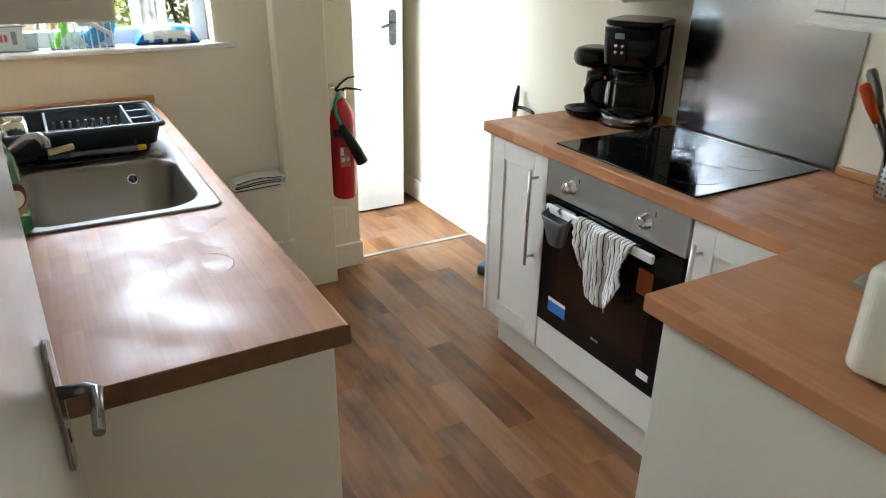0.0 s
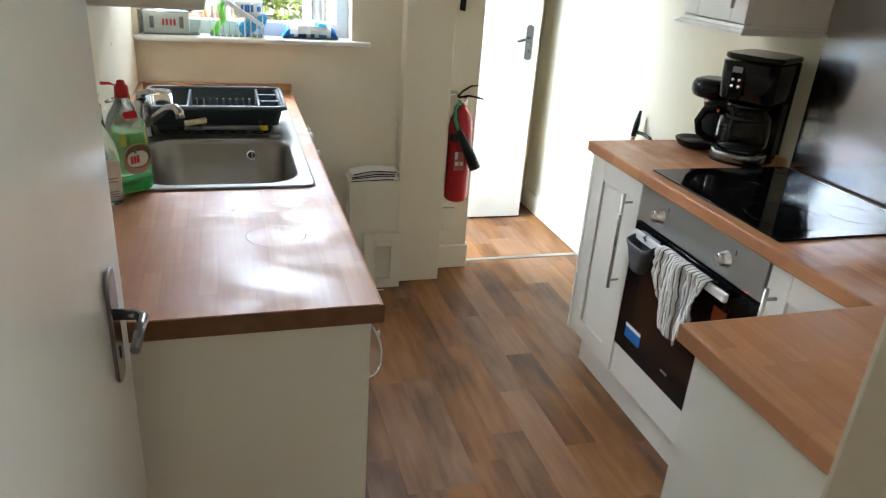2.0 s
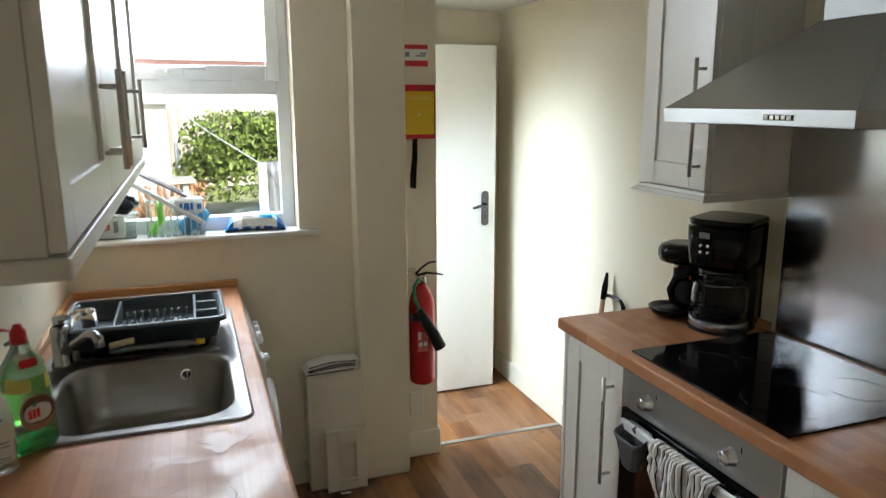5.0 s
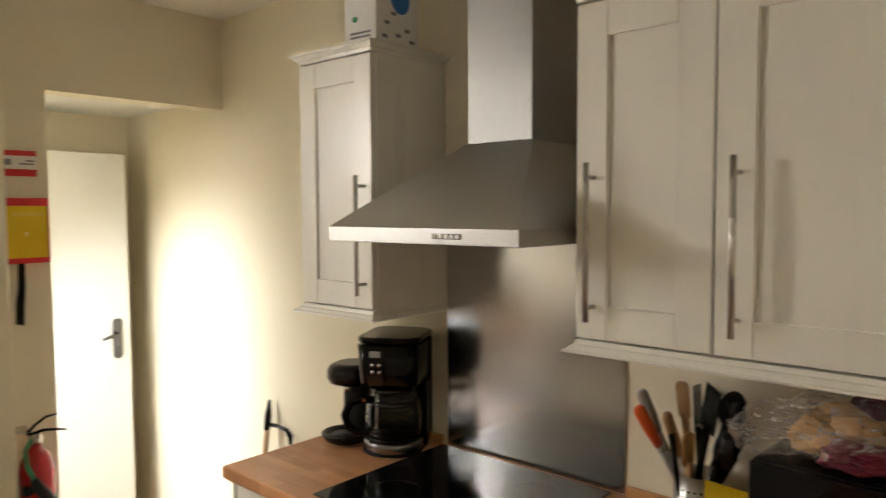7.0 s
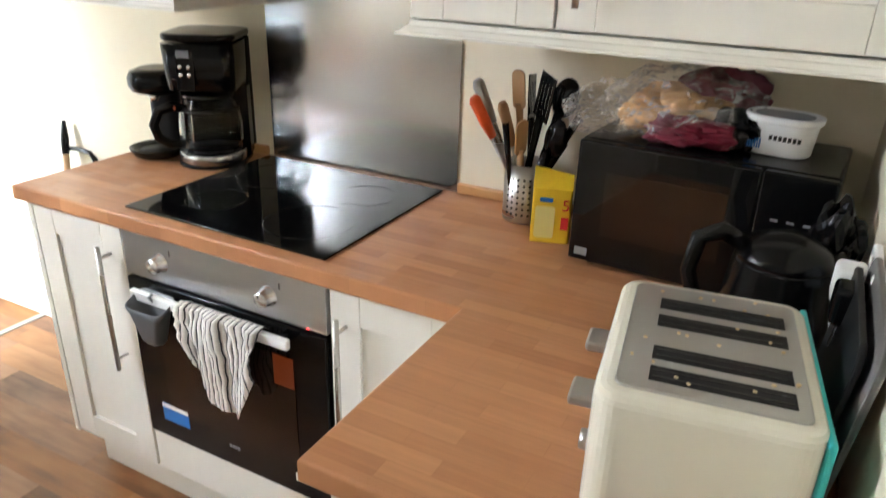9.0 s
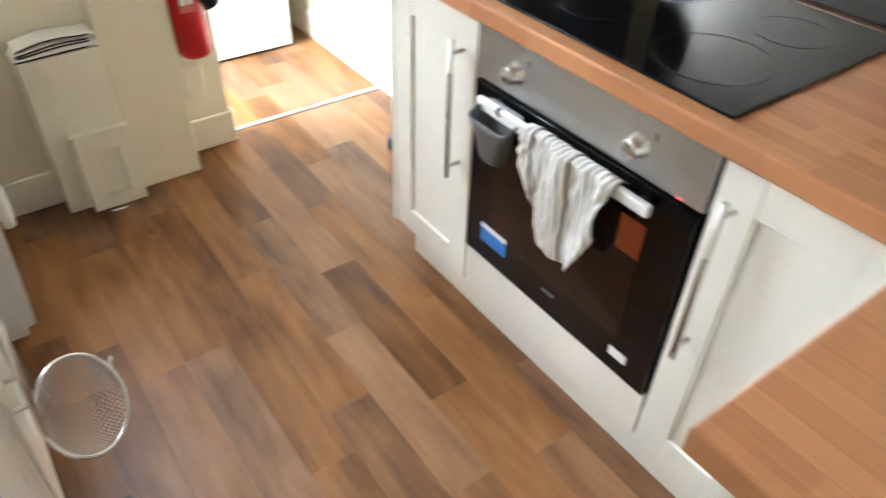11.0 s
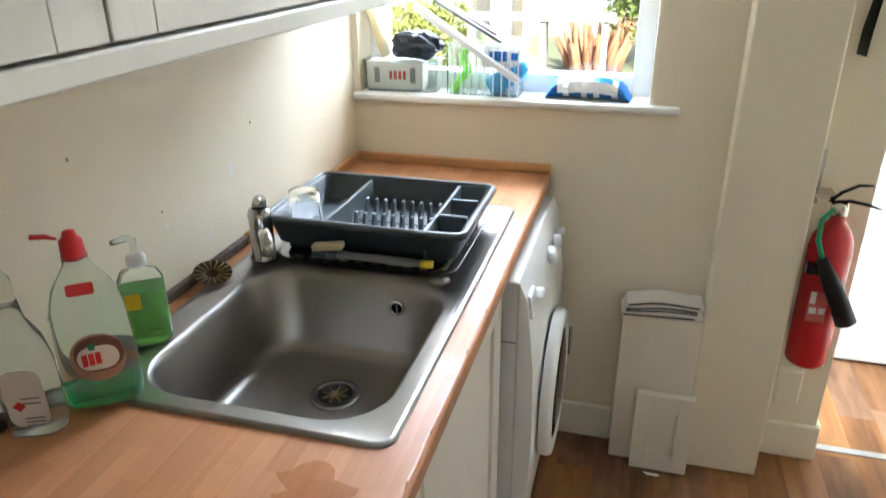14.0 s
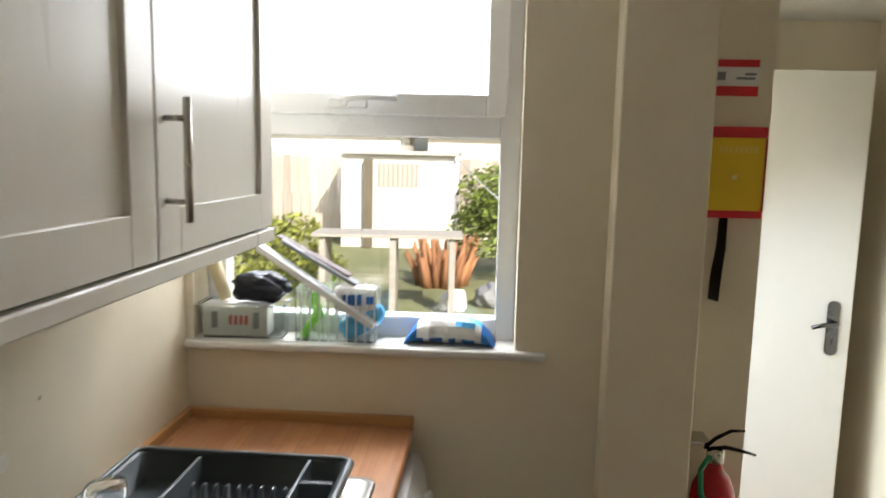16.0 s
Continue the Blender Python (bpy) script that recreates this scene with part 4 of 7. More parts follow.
def bottles():
    t = thing("washing_up_bottle", 0.102, 1.674, TOP + 0.0075, 38, "clear washing-up liquid bottle with a red cap, nearly empty", "bottle")
    t.scale = (0.98, 1.02, 0.95)
    body = part("bottle_body", bottle_rings([(0.050, 0.026, 0.0), (0.054, 0.029, 0.006), (0.055, 0.030, 0.06), (0.052, 0.029, 0.11), (0.050, 0.028, 0.16), (0.040, 0.024, 0.195), (0.024, 0.019, 0.22), (0.017, 0.016, 0.232), (0.017, 0.016, 0.245)]), MILKY, t)
    part("liquid", bottle_rings([(0.0485, 0.0245, 0.003), (0.052, 0.0272, 0.008), (0.0528, 0.0282, 0.030), (0.0524, 0.028, 0.031)]), SOAPD, t, "green liquid")
    part("front_label", turned(prism(rounded(-0.036, 0.036, -0.040, 0.040, 0.034, 8), 0, 0.0008), Matrix.Translation((0.004, -0.0302, 0.088)) @ pose(0, 0, 0, 90, 0, 0)), mat("copper_label", (0.42, 0.24, 0.19), 0.35), body, "copper-toned label")
    part("label_shade", turned(prism(rounded(-0.033, 0.033, -0.026, 0.034, 0.028, 8), 0, 0.0004), Matrix.Translation((0.006, -0.0310, 0.090)) @ pose(0, 0, 0, 90, 0, 0)), mat("dark_label_arc", (0.16, 0.07, 0.05), 0.35), body)
    part("label_oval", turned(prism(rounded(-0.028, 0.028, -0.020, 0.020, 0.019, 8), 0, 0.0008), Matrix.Translation((0.004, -0.0312, 0.088)) @ pose(0, 0, 0, 90, 0, 0)), PAPER, body)
    part("label_mark", turned(joined(*[bx(x - 0.0036, x + 0.0036, -0.010, 0.010, 0, 0.0006) for x in (-0.018, -0.009, 0.0, 0.009, 0.018)]), Matrix.Translation((0.004, -0.0322, 0.088)) @ pose(0, 0, 0, 90, 0, 8)), REDC, body, "red word mark as plain bars")
    part("label_leaf", turned(prism(rounded(-0.007, 0.007, -0.005, 0.005, 0.0048), 0, 0.0006), Matrix.Translation((0.0, -0.0322, 0.108)) @ pose(0, 0, 0, 90, 0, 20)), GREENH, body)
    part("neck_label", turned(prism(rounded(-0.018, 0.018, -0.009, 0.009, 0.004), 0, 0.0006), Matrix.Translation((0.0, -0.0245, 0.20)) @ pose(0, 0, 0, 78, 0, 0)), REDC, body, "small red neck label")
    cap = part("cap", lathe([(0.0155, 0.240), (0.0165, 0.246), (0.0155, 0.268), (0.010, 0.274), (0.008, 0.282), (0.0, 0.284)], 20), REDC, t, "red plastic cap")
    part("flip_lid", tube([(-0.016, 0, 0.272), (-0.030, 0, 0.278), (-0.048, 0, 0.280)], [0.003, 0.006, 0.007], 10, flat=0.6), REDC, cap)
    # soap pump bottle
    t = thing("soap_dispenser", 0.064, 1.832, TOP + 0.0075, 30, "clear pump bottle of green hand soap", "soap bottle")
    part("bottle_body", bottle_rings([(0.034, 0.024, 0.0), (0.036, 0.026, 0.004), (0.036, 0.026, 0.115), (0.030, 0.022, 0.128), (0.014, 0.013, 0.134), (0.013, 0.013, 0.142)]), CLEAR, t)
    part("liquid", bottle_rings([(0.0335, 0.0235, 0.004), (0.0345, 0.0245, 0.008), (0.0345, 0.0245, 0.100), (0.034, 0.024, 0.1005)]), SOAPG, t, "green soap")
    part("collar", lathe([(0.015, 0.140), (0.016, 0.143), (0.016, 0.156), (0.008, 0.160)], 18), WHITEP, t)
    part("pump", tube([(0, 0, 0.158), (0, 0, 0.185), (-0.006, -0.004, 0.190), (-0.03, -0.016, 0.188)], [0.004, 0.006, 0.006, 0.004], 10), CLEAR, t)
    part("label", turned(prism(rounded(-0.012, 0.012, -0.014, 0.014, 0.003), 0, 0.0006), Matrix.Translation((-0.012, -0.0262, 0.085)) @ pose(0, 0, 0, 90, 0, 0)), YELLOW, t, "small yellow label")
    # trigger spray
    t = thing("spray_bottle", 0.054, 1.592, TOP + 0.001, 25, "empty clear trigger spray bottle with a white label", "spray bottle")
    part("bottle_body", bottle_rings([(0.036, 0.024, 0.0), (0.039, 0.027, 0.006), (0.039, 0.027, 0.11), (0.032, 0.023, 0.145), (0.017, 0.016, 0.175), (0.014, 0.014, 0.20)]), CLEAR, t)
    part("label", turned(prism(rounded(-0.026, 0.026, -0.045, 0.045, 0.016), 0, 0.0007), Matrix.Translation((0.004, -0.0275, 0.066)) @ pose(0, 0, 0, 90, 0, 0)), PAPER, t, "white label")
    part("warning_mark", turned(joined(bx(-0.006, 0.006, -0.006, 0.006, 0, 0.0006)), Matrix.Translation((-0.006, -0.0286, 0.055)) @ pose(0, 0, 0, 90, 0, 0) @ pose(0, 0, 0, 0, 0, 45)), REDC, t)
    for y in (0.012, 0.004, -0.02, -0.026, -0.032):
        part("print_bar", turned(bx(-0.004, 0.020, y - 0.001, y + 0.001, 0, 0.0006), Matrix.Translation((0.002, -0.0286, 0.055)) @ pose(0, 0, 0, 90, 0, 0)), GREYL, t)
    part("trigger_head", joined(tube([(0, 0, 0.198), (0, 0, 0.232), (-0.010, 0, 0.246), (-0.035, 0, 0.250)], [0.014, 0.013, 0.012, 0.009], 12), tube([(-0.020, 0, 0.238), (-0.028, 0, 0.215), (-0.026, 0, 0.195)], [0.005, 0.005, 0.004], 8)), CLEAR, t)


bottles()


def damp_patch():
    rng = random.Random(2)
    out = [(0.478 + 0.050 * (1 + 0.30 * math.sin(3 * a + 1) + 0.22 * math.sin(7 * a) + 0.15 * rng.random()) * math.cos(a) * 0.85,
            1.578 + 0.040 * (1 + 0.28 * math.cos(4 * a) + 0.2 * rng.random()) * math.sin(a)) for a in (2 * math.pi * k / 40 for k in range(40))]
    t = part("water_spill", prism(out, TOP - 0.0004, TOP + 0.00045, 0.0002, 1), WETTOP)
    tagged(t, "small shallow patch of spilt water on the worktop", "water spill")


damp_patch()


def worktop_marks():
    """Dried splashes, a pan ring and chips along the nosing."""
    rng = random.Random(12)
    gloss = stave_mat("dried_splash_on_laminate", (0.56, 0.268, 0.123), (0.445, 0.197, 0.085), 1, 0.37)
    ring = lathe([(0.066, 0.0), (0.066, 0.00015), (0.0635, 0.00015), (0.0635, 0.0)], 48, m=Matrix.Translation((0.430, 1.350, TOP)) @ Matrix.Diagonal((1, 0.94, 1, 1)), cap=False)
    tagged(part("dried_ring", ring, gloss), "faint dried ring of a wet pan on the worktop", "water mark")
    for x, y, a, b in ((0.36, 1.520, 0.060, 0.022), (0.24, 1.575, 0.050, 0.028), (0.50, 1.455, 0.045, 0.026)):
        out = []
        p1, p2 = rng.random() * 6, rng.random() * 6
        for k in range(36):
            t = 2 * math.pi * k / 36
            r = 1 + 0.30 * math.sin(3 * t + p1) + 0.20 * math.sin(5 * t + p2) + 0.14 * rng.random()
            out.append((x + a * r * math.cos(t), y + b * r * math.sin(t)))
        tagged(part("dried_splash", prism(out, TOP - 0.0004, TOP + 0.00012), gloss), "faint dried splash mark on the worktop", "water mark", "dried splashes by the sink")
    for k in range(16):
        y = 1.02 + 1.60 * rng.random() ** 0.8
        s0 = rng.uniform(0.0018, 0.0052)
        out = [(0.5995 - s0 * 0.5 + s0 * (0.5 + 0.5 * rng.random()) * math.cos(t) * 0.7, y + s0 * (0.6 + 1.2 * rng.random()) * math.sin(t) * 1.6) for t in (2 * math.pi * i / 9 for i in range(9))]
        part("edge_chip", prism([(min(px, 0.5975), py) for px, py in out], TOP - 0.003, TOP + 0.0003), CHIP, worktop_l)


worktop_marks()


# ---- washing machine ----
def washer():
    y0, y1, f = 2.338, 2.922, 0.648
    t = thing("washing_machine", f, y0, 0.0, 90, "white front-loading washing machine under the worktop", "washing machine")
    w = y1 - y0
    part("body", bx(0.0, w, 0.03, 0.56, 0.015, 0.845, 0.006, 3), WHITEP, t)
    part("side_groove", bx(-0.0015, 0.0, 0.085, 0.092, 0.10, 0.70), GREYL, t)
    part("side_seam", bx(-0.0015, 0.0, 0.034, 0.085, 0.690, 0.693), GREYL, t)
    front = bmesh.new()
    prof = [(0.030, 0.04), (0.006, 0.05), (-0.006, 0.20), (-0.012, 0.42), (-0.008, 0.62), (0.002, 0.72), (0.012, 0.80), (0.03, 0.845)]
    rows = [[front.verts.new((x, y, z)) for x in (0.0, 0.004, w - 0.004, w)] for y, z in prof]
    for a, b in zip(rows, rows[1:]):
        for i in range(3):
            fc = front.faces.new((a[i], a[i + 1], b[i + 1], b[i]))
            fc.smooth = True
    for i in (0, 3):
        front.faces.new([r[i] for r in rows])
    fp = part("front_panel", front, WHITEP, t)
    M = Matrix.Translation((w / 2 + 0.01, -0.016, 0.40)) @ pose(0, 0, 0, 90, 0, 0)
    dr = part("porthole_door", turned(lathe([(0.205, 0.0), (0.207, 0.018), (0.200, 0.030), (0.178, 0.033), (0.160, 0.028), (0.158, 0.016)], 40, cap=False), M), WHITEP, t, "white round door ring")
    part("door_glass", turned(lathe([(0.159, 0.024), (0.150, 0.030), (0.10, 0.035), (0.0, 0.037)], 36), M), BLACKG, dr, "dark domed glass")
    part("door_pull", bx(w - 0.075, w - 0.035, -0.055, -0.045, 0.36, 0.44, 0.004), GREYL, dr)
    for x, r in ((0.10, 0.014), (0.32, 0.024), (0.42, 0.018), (0.49, 0.012)):
        part("knob", turned(lathe([(r, 0.0), (r * 0.95, 0.016), (r * 0.7, 0.020), (0.0, 0.021)], 20), Matrix.Translation((x, 0.004, 0.775)) @ pose(0, 0, 0, 80, 0, 0)), UPVC, fp)
    part("drawer_front", turned(bx(0.02, 0.08, -0.004, 0.004, -0.03, 0.03, 0.003), Matrix.Translation((0.0, 0.006, 0.775)) @ pose(0, 0, 0, -8, 0, 0)), UPVC, fp)
    for x, y in ((0.05, 0.08), (w - 0.05, 0.08), (0.05, 0.5), (w - 0.05, 0.5)):
        part("foot", lathe([(0.02, 0.0), (0.02, 0.016)], 12, m=Matrix.Translation((x, y, 0))), BLACKM, t)


washer()


# ---- oven and hob ----
def oven():
    y1, w = 1.750, 0.596
    t = thing("oven", 1.612, y1, 0.28, -90, "built-in electric oven with a black glass door and steel controls", "oven")
    part("body", bx(0.004, w - 0.004, 0.022, 0.54, 0.0, 0.586), BLACKM, t)
    part("control_panel", bx(0.0, w, 0.0, 0.022, 0.468, 0.586, 0.002), OVENST, t, "brushed steel control panel")
    for x in (0.124, 0.445):
        K = Matrix.Translation((x, 0.0, 0.522)) @ pose(0, 0, 0, 90, 0, 0)
        k = part("control_knob", turned(lathe([(0.024, 0.0), (0.024, 0.002), (0.0195, 0.004), (0.0185, 0.026), (0.0170, 0.029), (0.0, 0.0295)], 28), K), SATIN, t, "satin metal control knob")
        part("knob_pointer", turned(bx(-0.0012, 0.0012, 0.006, 0.017, 0.029, 0.0300), K @ pose(0, 0, 0, 0, 0, 20)), DARK, k)
        part("knob_mark", bx(x + 0.030, x + 0.033, -0.001, 0.0, 0.545, 0.56), DARK, t)
    part("pilot_lamp", bx(0.545, 0.549, -0.0012, 0.0, 0.470, 0.473), glow_mat("red_pilot", (1.0, 0.05, 0.05), 2.0), t)
    d = part("oven_door", bx(0.002, w - 0.002, -0.004, 0.020, 0.003, 0.462, 0.003), BLACKG, t, "black glass oven door")
    part("inner_window", bx(0.09, w - 0.09, -0.0052, -0.0042, 0.095, 0.385), BROWNG, d, "smoked brown oven window")
    # flat emissive plate on the glass, added for the orange glow in it
    part("lit_cavity", bx(0.448, 0.505, -0.0062, -0.0053, 0.305, 0.384, 0.0003, 1), OVENGLOW, d, "orange emissive plate laid on the oven glass")
    hb = part("door_handle", bx(0.055, 0.524, -0.045, -0.030, 0.430, 0.456, 0.005, 3), WHITEP, d, "flat silver door handle")
    for x in (0.08, w - 0.11):
        part("handle_bracket", bx(x, x + 0.022, -0.031, -0.003, 0.434, 0.452, 0.003), BLACKP, hb)
    st = part("energy_label", bx(0.060, 0.150, -0.0052, -0.0041, 0.060, 0.112), BLUEP, d, "blue and white sticker")
    part("label_band", bx(0.060, 0.150, -0.0060, -0.0053, 0.100, 0.112), PAPER, st)
    part("white_sticker", bx(0.492, 0.538, -0.0052, -0.0041, 0.045, 0.068), PAPER, d, "small white sticker")
    part("maker_mark", joined(*[bx(0.285 + i * 0.009, 0.291 + i * 0.009, -0.0050, -0.0041, 0.060, 0.068) for i in range(4)]), GREYL, d, "pale maker's mark")
    part("lower_trim", bx(0.0, w, 0.004, 0.02, -0.128, -0.003, 0.002), CAB, t, "cream filler panel")
    # hanging cup bin on the handle
    c = thing("hanging_caddy", 1.560, 1.620, 0.618, -90, "small grey plastic caddy hung on the oven handle", "caddy")
    bm = bmesh.new()
    rings = []
    for a, b, z in ((0.026, 0.014, 0.0), (0.032, 0.018, 0.008), (0.052, 0.026, 0.085), (0.060, 0.030, 0.105), (0.057, 0.027, 0.105), (0.048, 0.023, 0.085), (0.029, 0.016, 0.010)):
        rings.append([bm.verts.new((x, y, z + (0.014 * (y / 0.03) if z > 0.08 else 0))) for x, y in rounded(-a, a, -b, b, 0.017, 5)])
    k = len(rings[0])
    for r0, r1 in zip(rings, rings[1:]):
        for i in range(k):
            f = bm.faces.new((r0[i], r0[(i + 1) % k], r1[(i + 1) % k], r1[i]))
            f.smooth = True
    bm.faces.new(rings[0])
    bm.faces.new(rings[-1])
    part("cup", bm, GREYM, c)
    part("hook", tube([(0, 0.012, 0.10), (0, 0.000, 0.118), (0, 0.010, 0.122)], 0.004, 8), GREYL, c)


oven()


def hanging_towel():
    """Cloth over the oven handle, in soft folds; the stripes are strips of the weave."""
    t = thing("tea_towel", 1.583, 1.412, 0.738, -90, "white tea towel with thin black stripes hung on the oven handle", "towel")
    lines, rows = 17, 30
    rng = random.Random(5)
    ph = [rng.random() * 6 for _ in range(8)]

    def at(u, v):
        half = 0.124 - 0.020 * v
        x = -half + 2 * half * u + 0.007 * math.sin(3 * v + ph[0]) - 0.016 * v * (u - 0.5) + 0.004 * math.sin(9 * v + 6 * u + ph[6])
        left, right = max(0.0, 0.44 - u), max(0.0, u - 0.70)
        drop = 0.238 - 0.22 * left - 0.36 * right + 0.006 * math.sin(11 * u + ph[5]) - (0.022 if u < 0.16 else 0.0)
        fold = 0.006 * math.sin(13 * u + ph[1] + 1.8 * v) * (0.4 + v) + 0.0032 * math.sin(27 * u + ph[2] - 2 * v) + 0.0035 * math.sin(7 * u + 6 * v + ph[3])
        fold += 0.010 * noise.noise(Vector((u * 7, v * 5, 3.1))) + 0.004 * noise.noise(Vector((u * 19, v * 13, 8.4)))
        if v < 0.10:
            a = v / 0.10 * math.pi
            return Vector((x, -0.007 - 0.013 * math.sin(a / 2) + 0.15 * fold + 0.018 * (1 - v / 0.10), 0.008 * math.sin(a) - 0.002))
        k = (v - 0.10) / 0.90
        return Vector((x, -0.028 + fold - 0.005 * k, -drop * k))

    edges = []
    for i in range(lines):
        a, b = i / lines, (i + 1) / lines
        edges += [(a, a + (b - a) * 0.40, 0), (a + (b - a) * 0.40, a + (b - a) * 0.80, 0), (a + (b - a) * 0.80, b, 1)]
    for mat_id, (name, m) in enumerate((("weave", CLOTH), ("stripes", STRIPE))):
        bm = bmesh.new()
        for u0, u1, kind in edges:
            if kind != mat_id:
                continue
            cols = [[bm.verts.new(at(u, j / rows)) for j in range(rows + 1)] for u in (u0, u1)]
            for j in range(rows):
                f = bm.faces.new((cols[0][j], cols[1][j], cols[1][j + 1], cols[0][j + 1]))
                f.smooth = True
        bmesh.ops.remove_doubles(bm, verts=bm.verts, dist=0.00005)
        ob = part(name, bm, m, t, "thin black stripes" if mat_id else "")
        ob.modifiers.new("thickness", "SOLIDIFY").thickness = 0.0018


hanging_towel()


def hob():
    t = thing("hob", 1.885, 1.455, TOP + 0.0005, 0, "black ceramic glass hob, smeared", "hob")
    part("glass_plate", bx(-0.255, 0.255, -0.29, 0.29, 0.0, 0.006, 0.002), BLACKG, t)
    ring = mat("faint_ring_print", (0.018, 0.018, 0.019), 0.12)
    for x, y, r in ((-0.11, -0.14, 0.105), (0.11, -0.15, 0.075), (-0.11, 0.14, 0.075), (0.11, 0.14, 0.105)):
        part("cooking_ring", lathe([(r, 0.0061), (r, 0.0065), (r - 0.0025, 0.0065), (r - 0.0025, 0.0061)], 48, m=Matrix.Translation((x, y, 0)), cap=False), ring, t)
    part("touch_controls", joined(*[bx(-0.225, -0.215, -0.05 + i * 0.025, -0.042 + i * 0.025, 0.0061, 0.0064) for i in range(5)]), ring, t)


hob()


def hood():
    yc, x0 = 1.416, 1.668
    t = thing("cooker_hood", XR - 0.002, yc, 1.572, -90, "brushed steel chimney cooker hood", "cooker hood")
    D, W = XR - 0.002 - x0, 0.294
    part("front_band", bx(-W, W, -D, -0.001, 0.0, 0.036, 0.001, 1), STEELH, t)
    bm = bmesh.new()
    lo = [(-W, -D + 0.001), (W, -D + 0.001), (W, -0.001), (-W, -0.001)]
    hi = [(-0.067, -0.225), (0.143, -0.225), (0.143, -0.001), (-0.067, -0.001)]
    a = [bm.verts.new((x, y, 0.036)) for x, y in lo]
    b = [bm.verts.new((x, y, 0.245)) for x, y in hi]
    bm.faces.new(a)
    bm.faces.new(b)
    for i in range(4):
        bm.faces.new((a[i], a[(i + 1) % 4], b[(i + 1) % 4], b[i]))
    part("canopy", bm, STEELH, t)
    part("chimney", bx(-0.062, 0.138, -0.220, -0.001, 0.246, ZC - 1.572 - 0.001, 0.001, 1), FLUE, t)
    sw = part("switch_strip", bx(0.06, 0.145, -D - 0.0015, -D, 0.012, 0.024, 0.0005, 1), DARK, t)
    for i in range(5):
        part("push_button", bx(0.064 + i * 0.016, 0.076 + i * 0.016, -D - 0.004, -D - 0.001, 0.013, 0.023, 0.001), CHROME, sw)
    part("grease_filter", bx(-W + 0.03, W - 0.03, -D + 0.05, -0.05, -0.004, -0.0005), GREYL, t, "grey mesh grease filter")
    for x in (-0.14, 0.14):
        part("hood_lamp", lathe([(0.025, -0.005), (0.025, -0.009), (0.0, -0.010)], 20, m=Matrix.Translation((x, -0.10, 0))), WARM if x > 0 else GREYL, t)


hood()


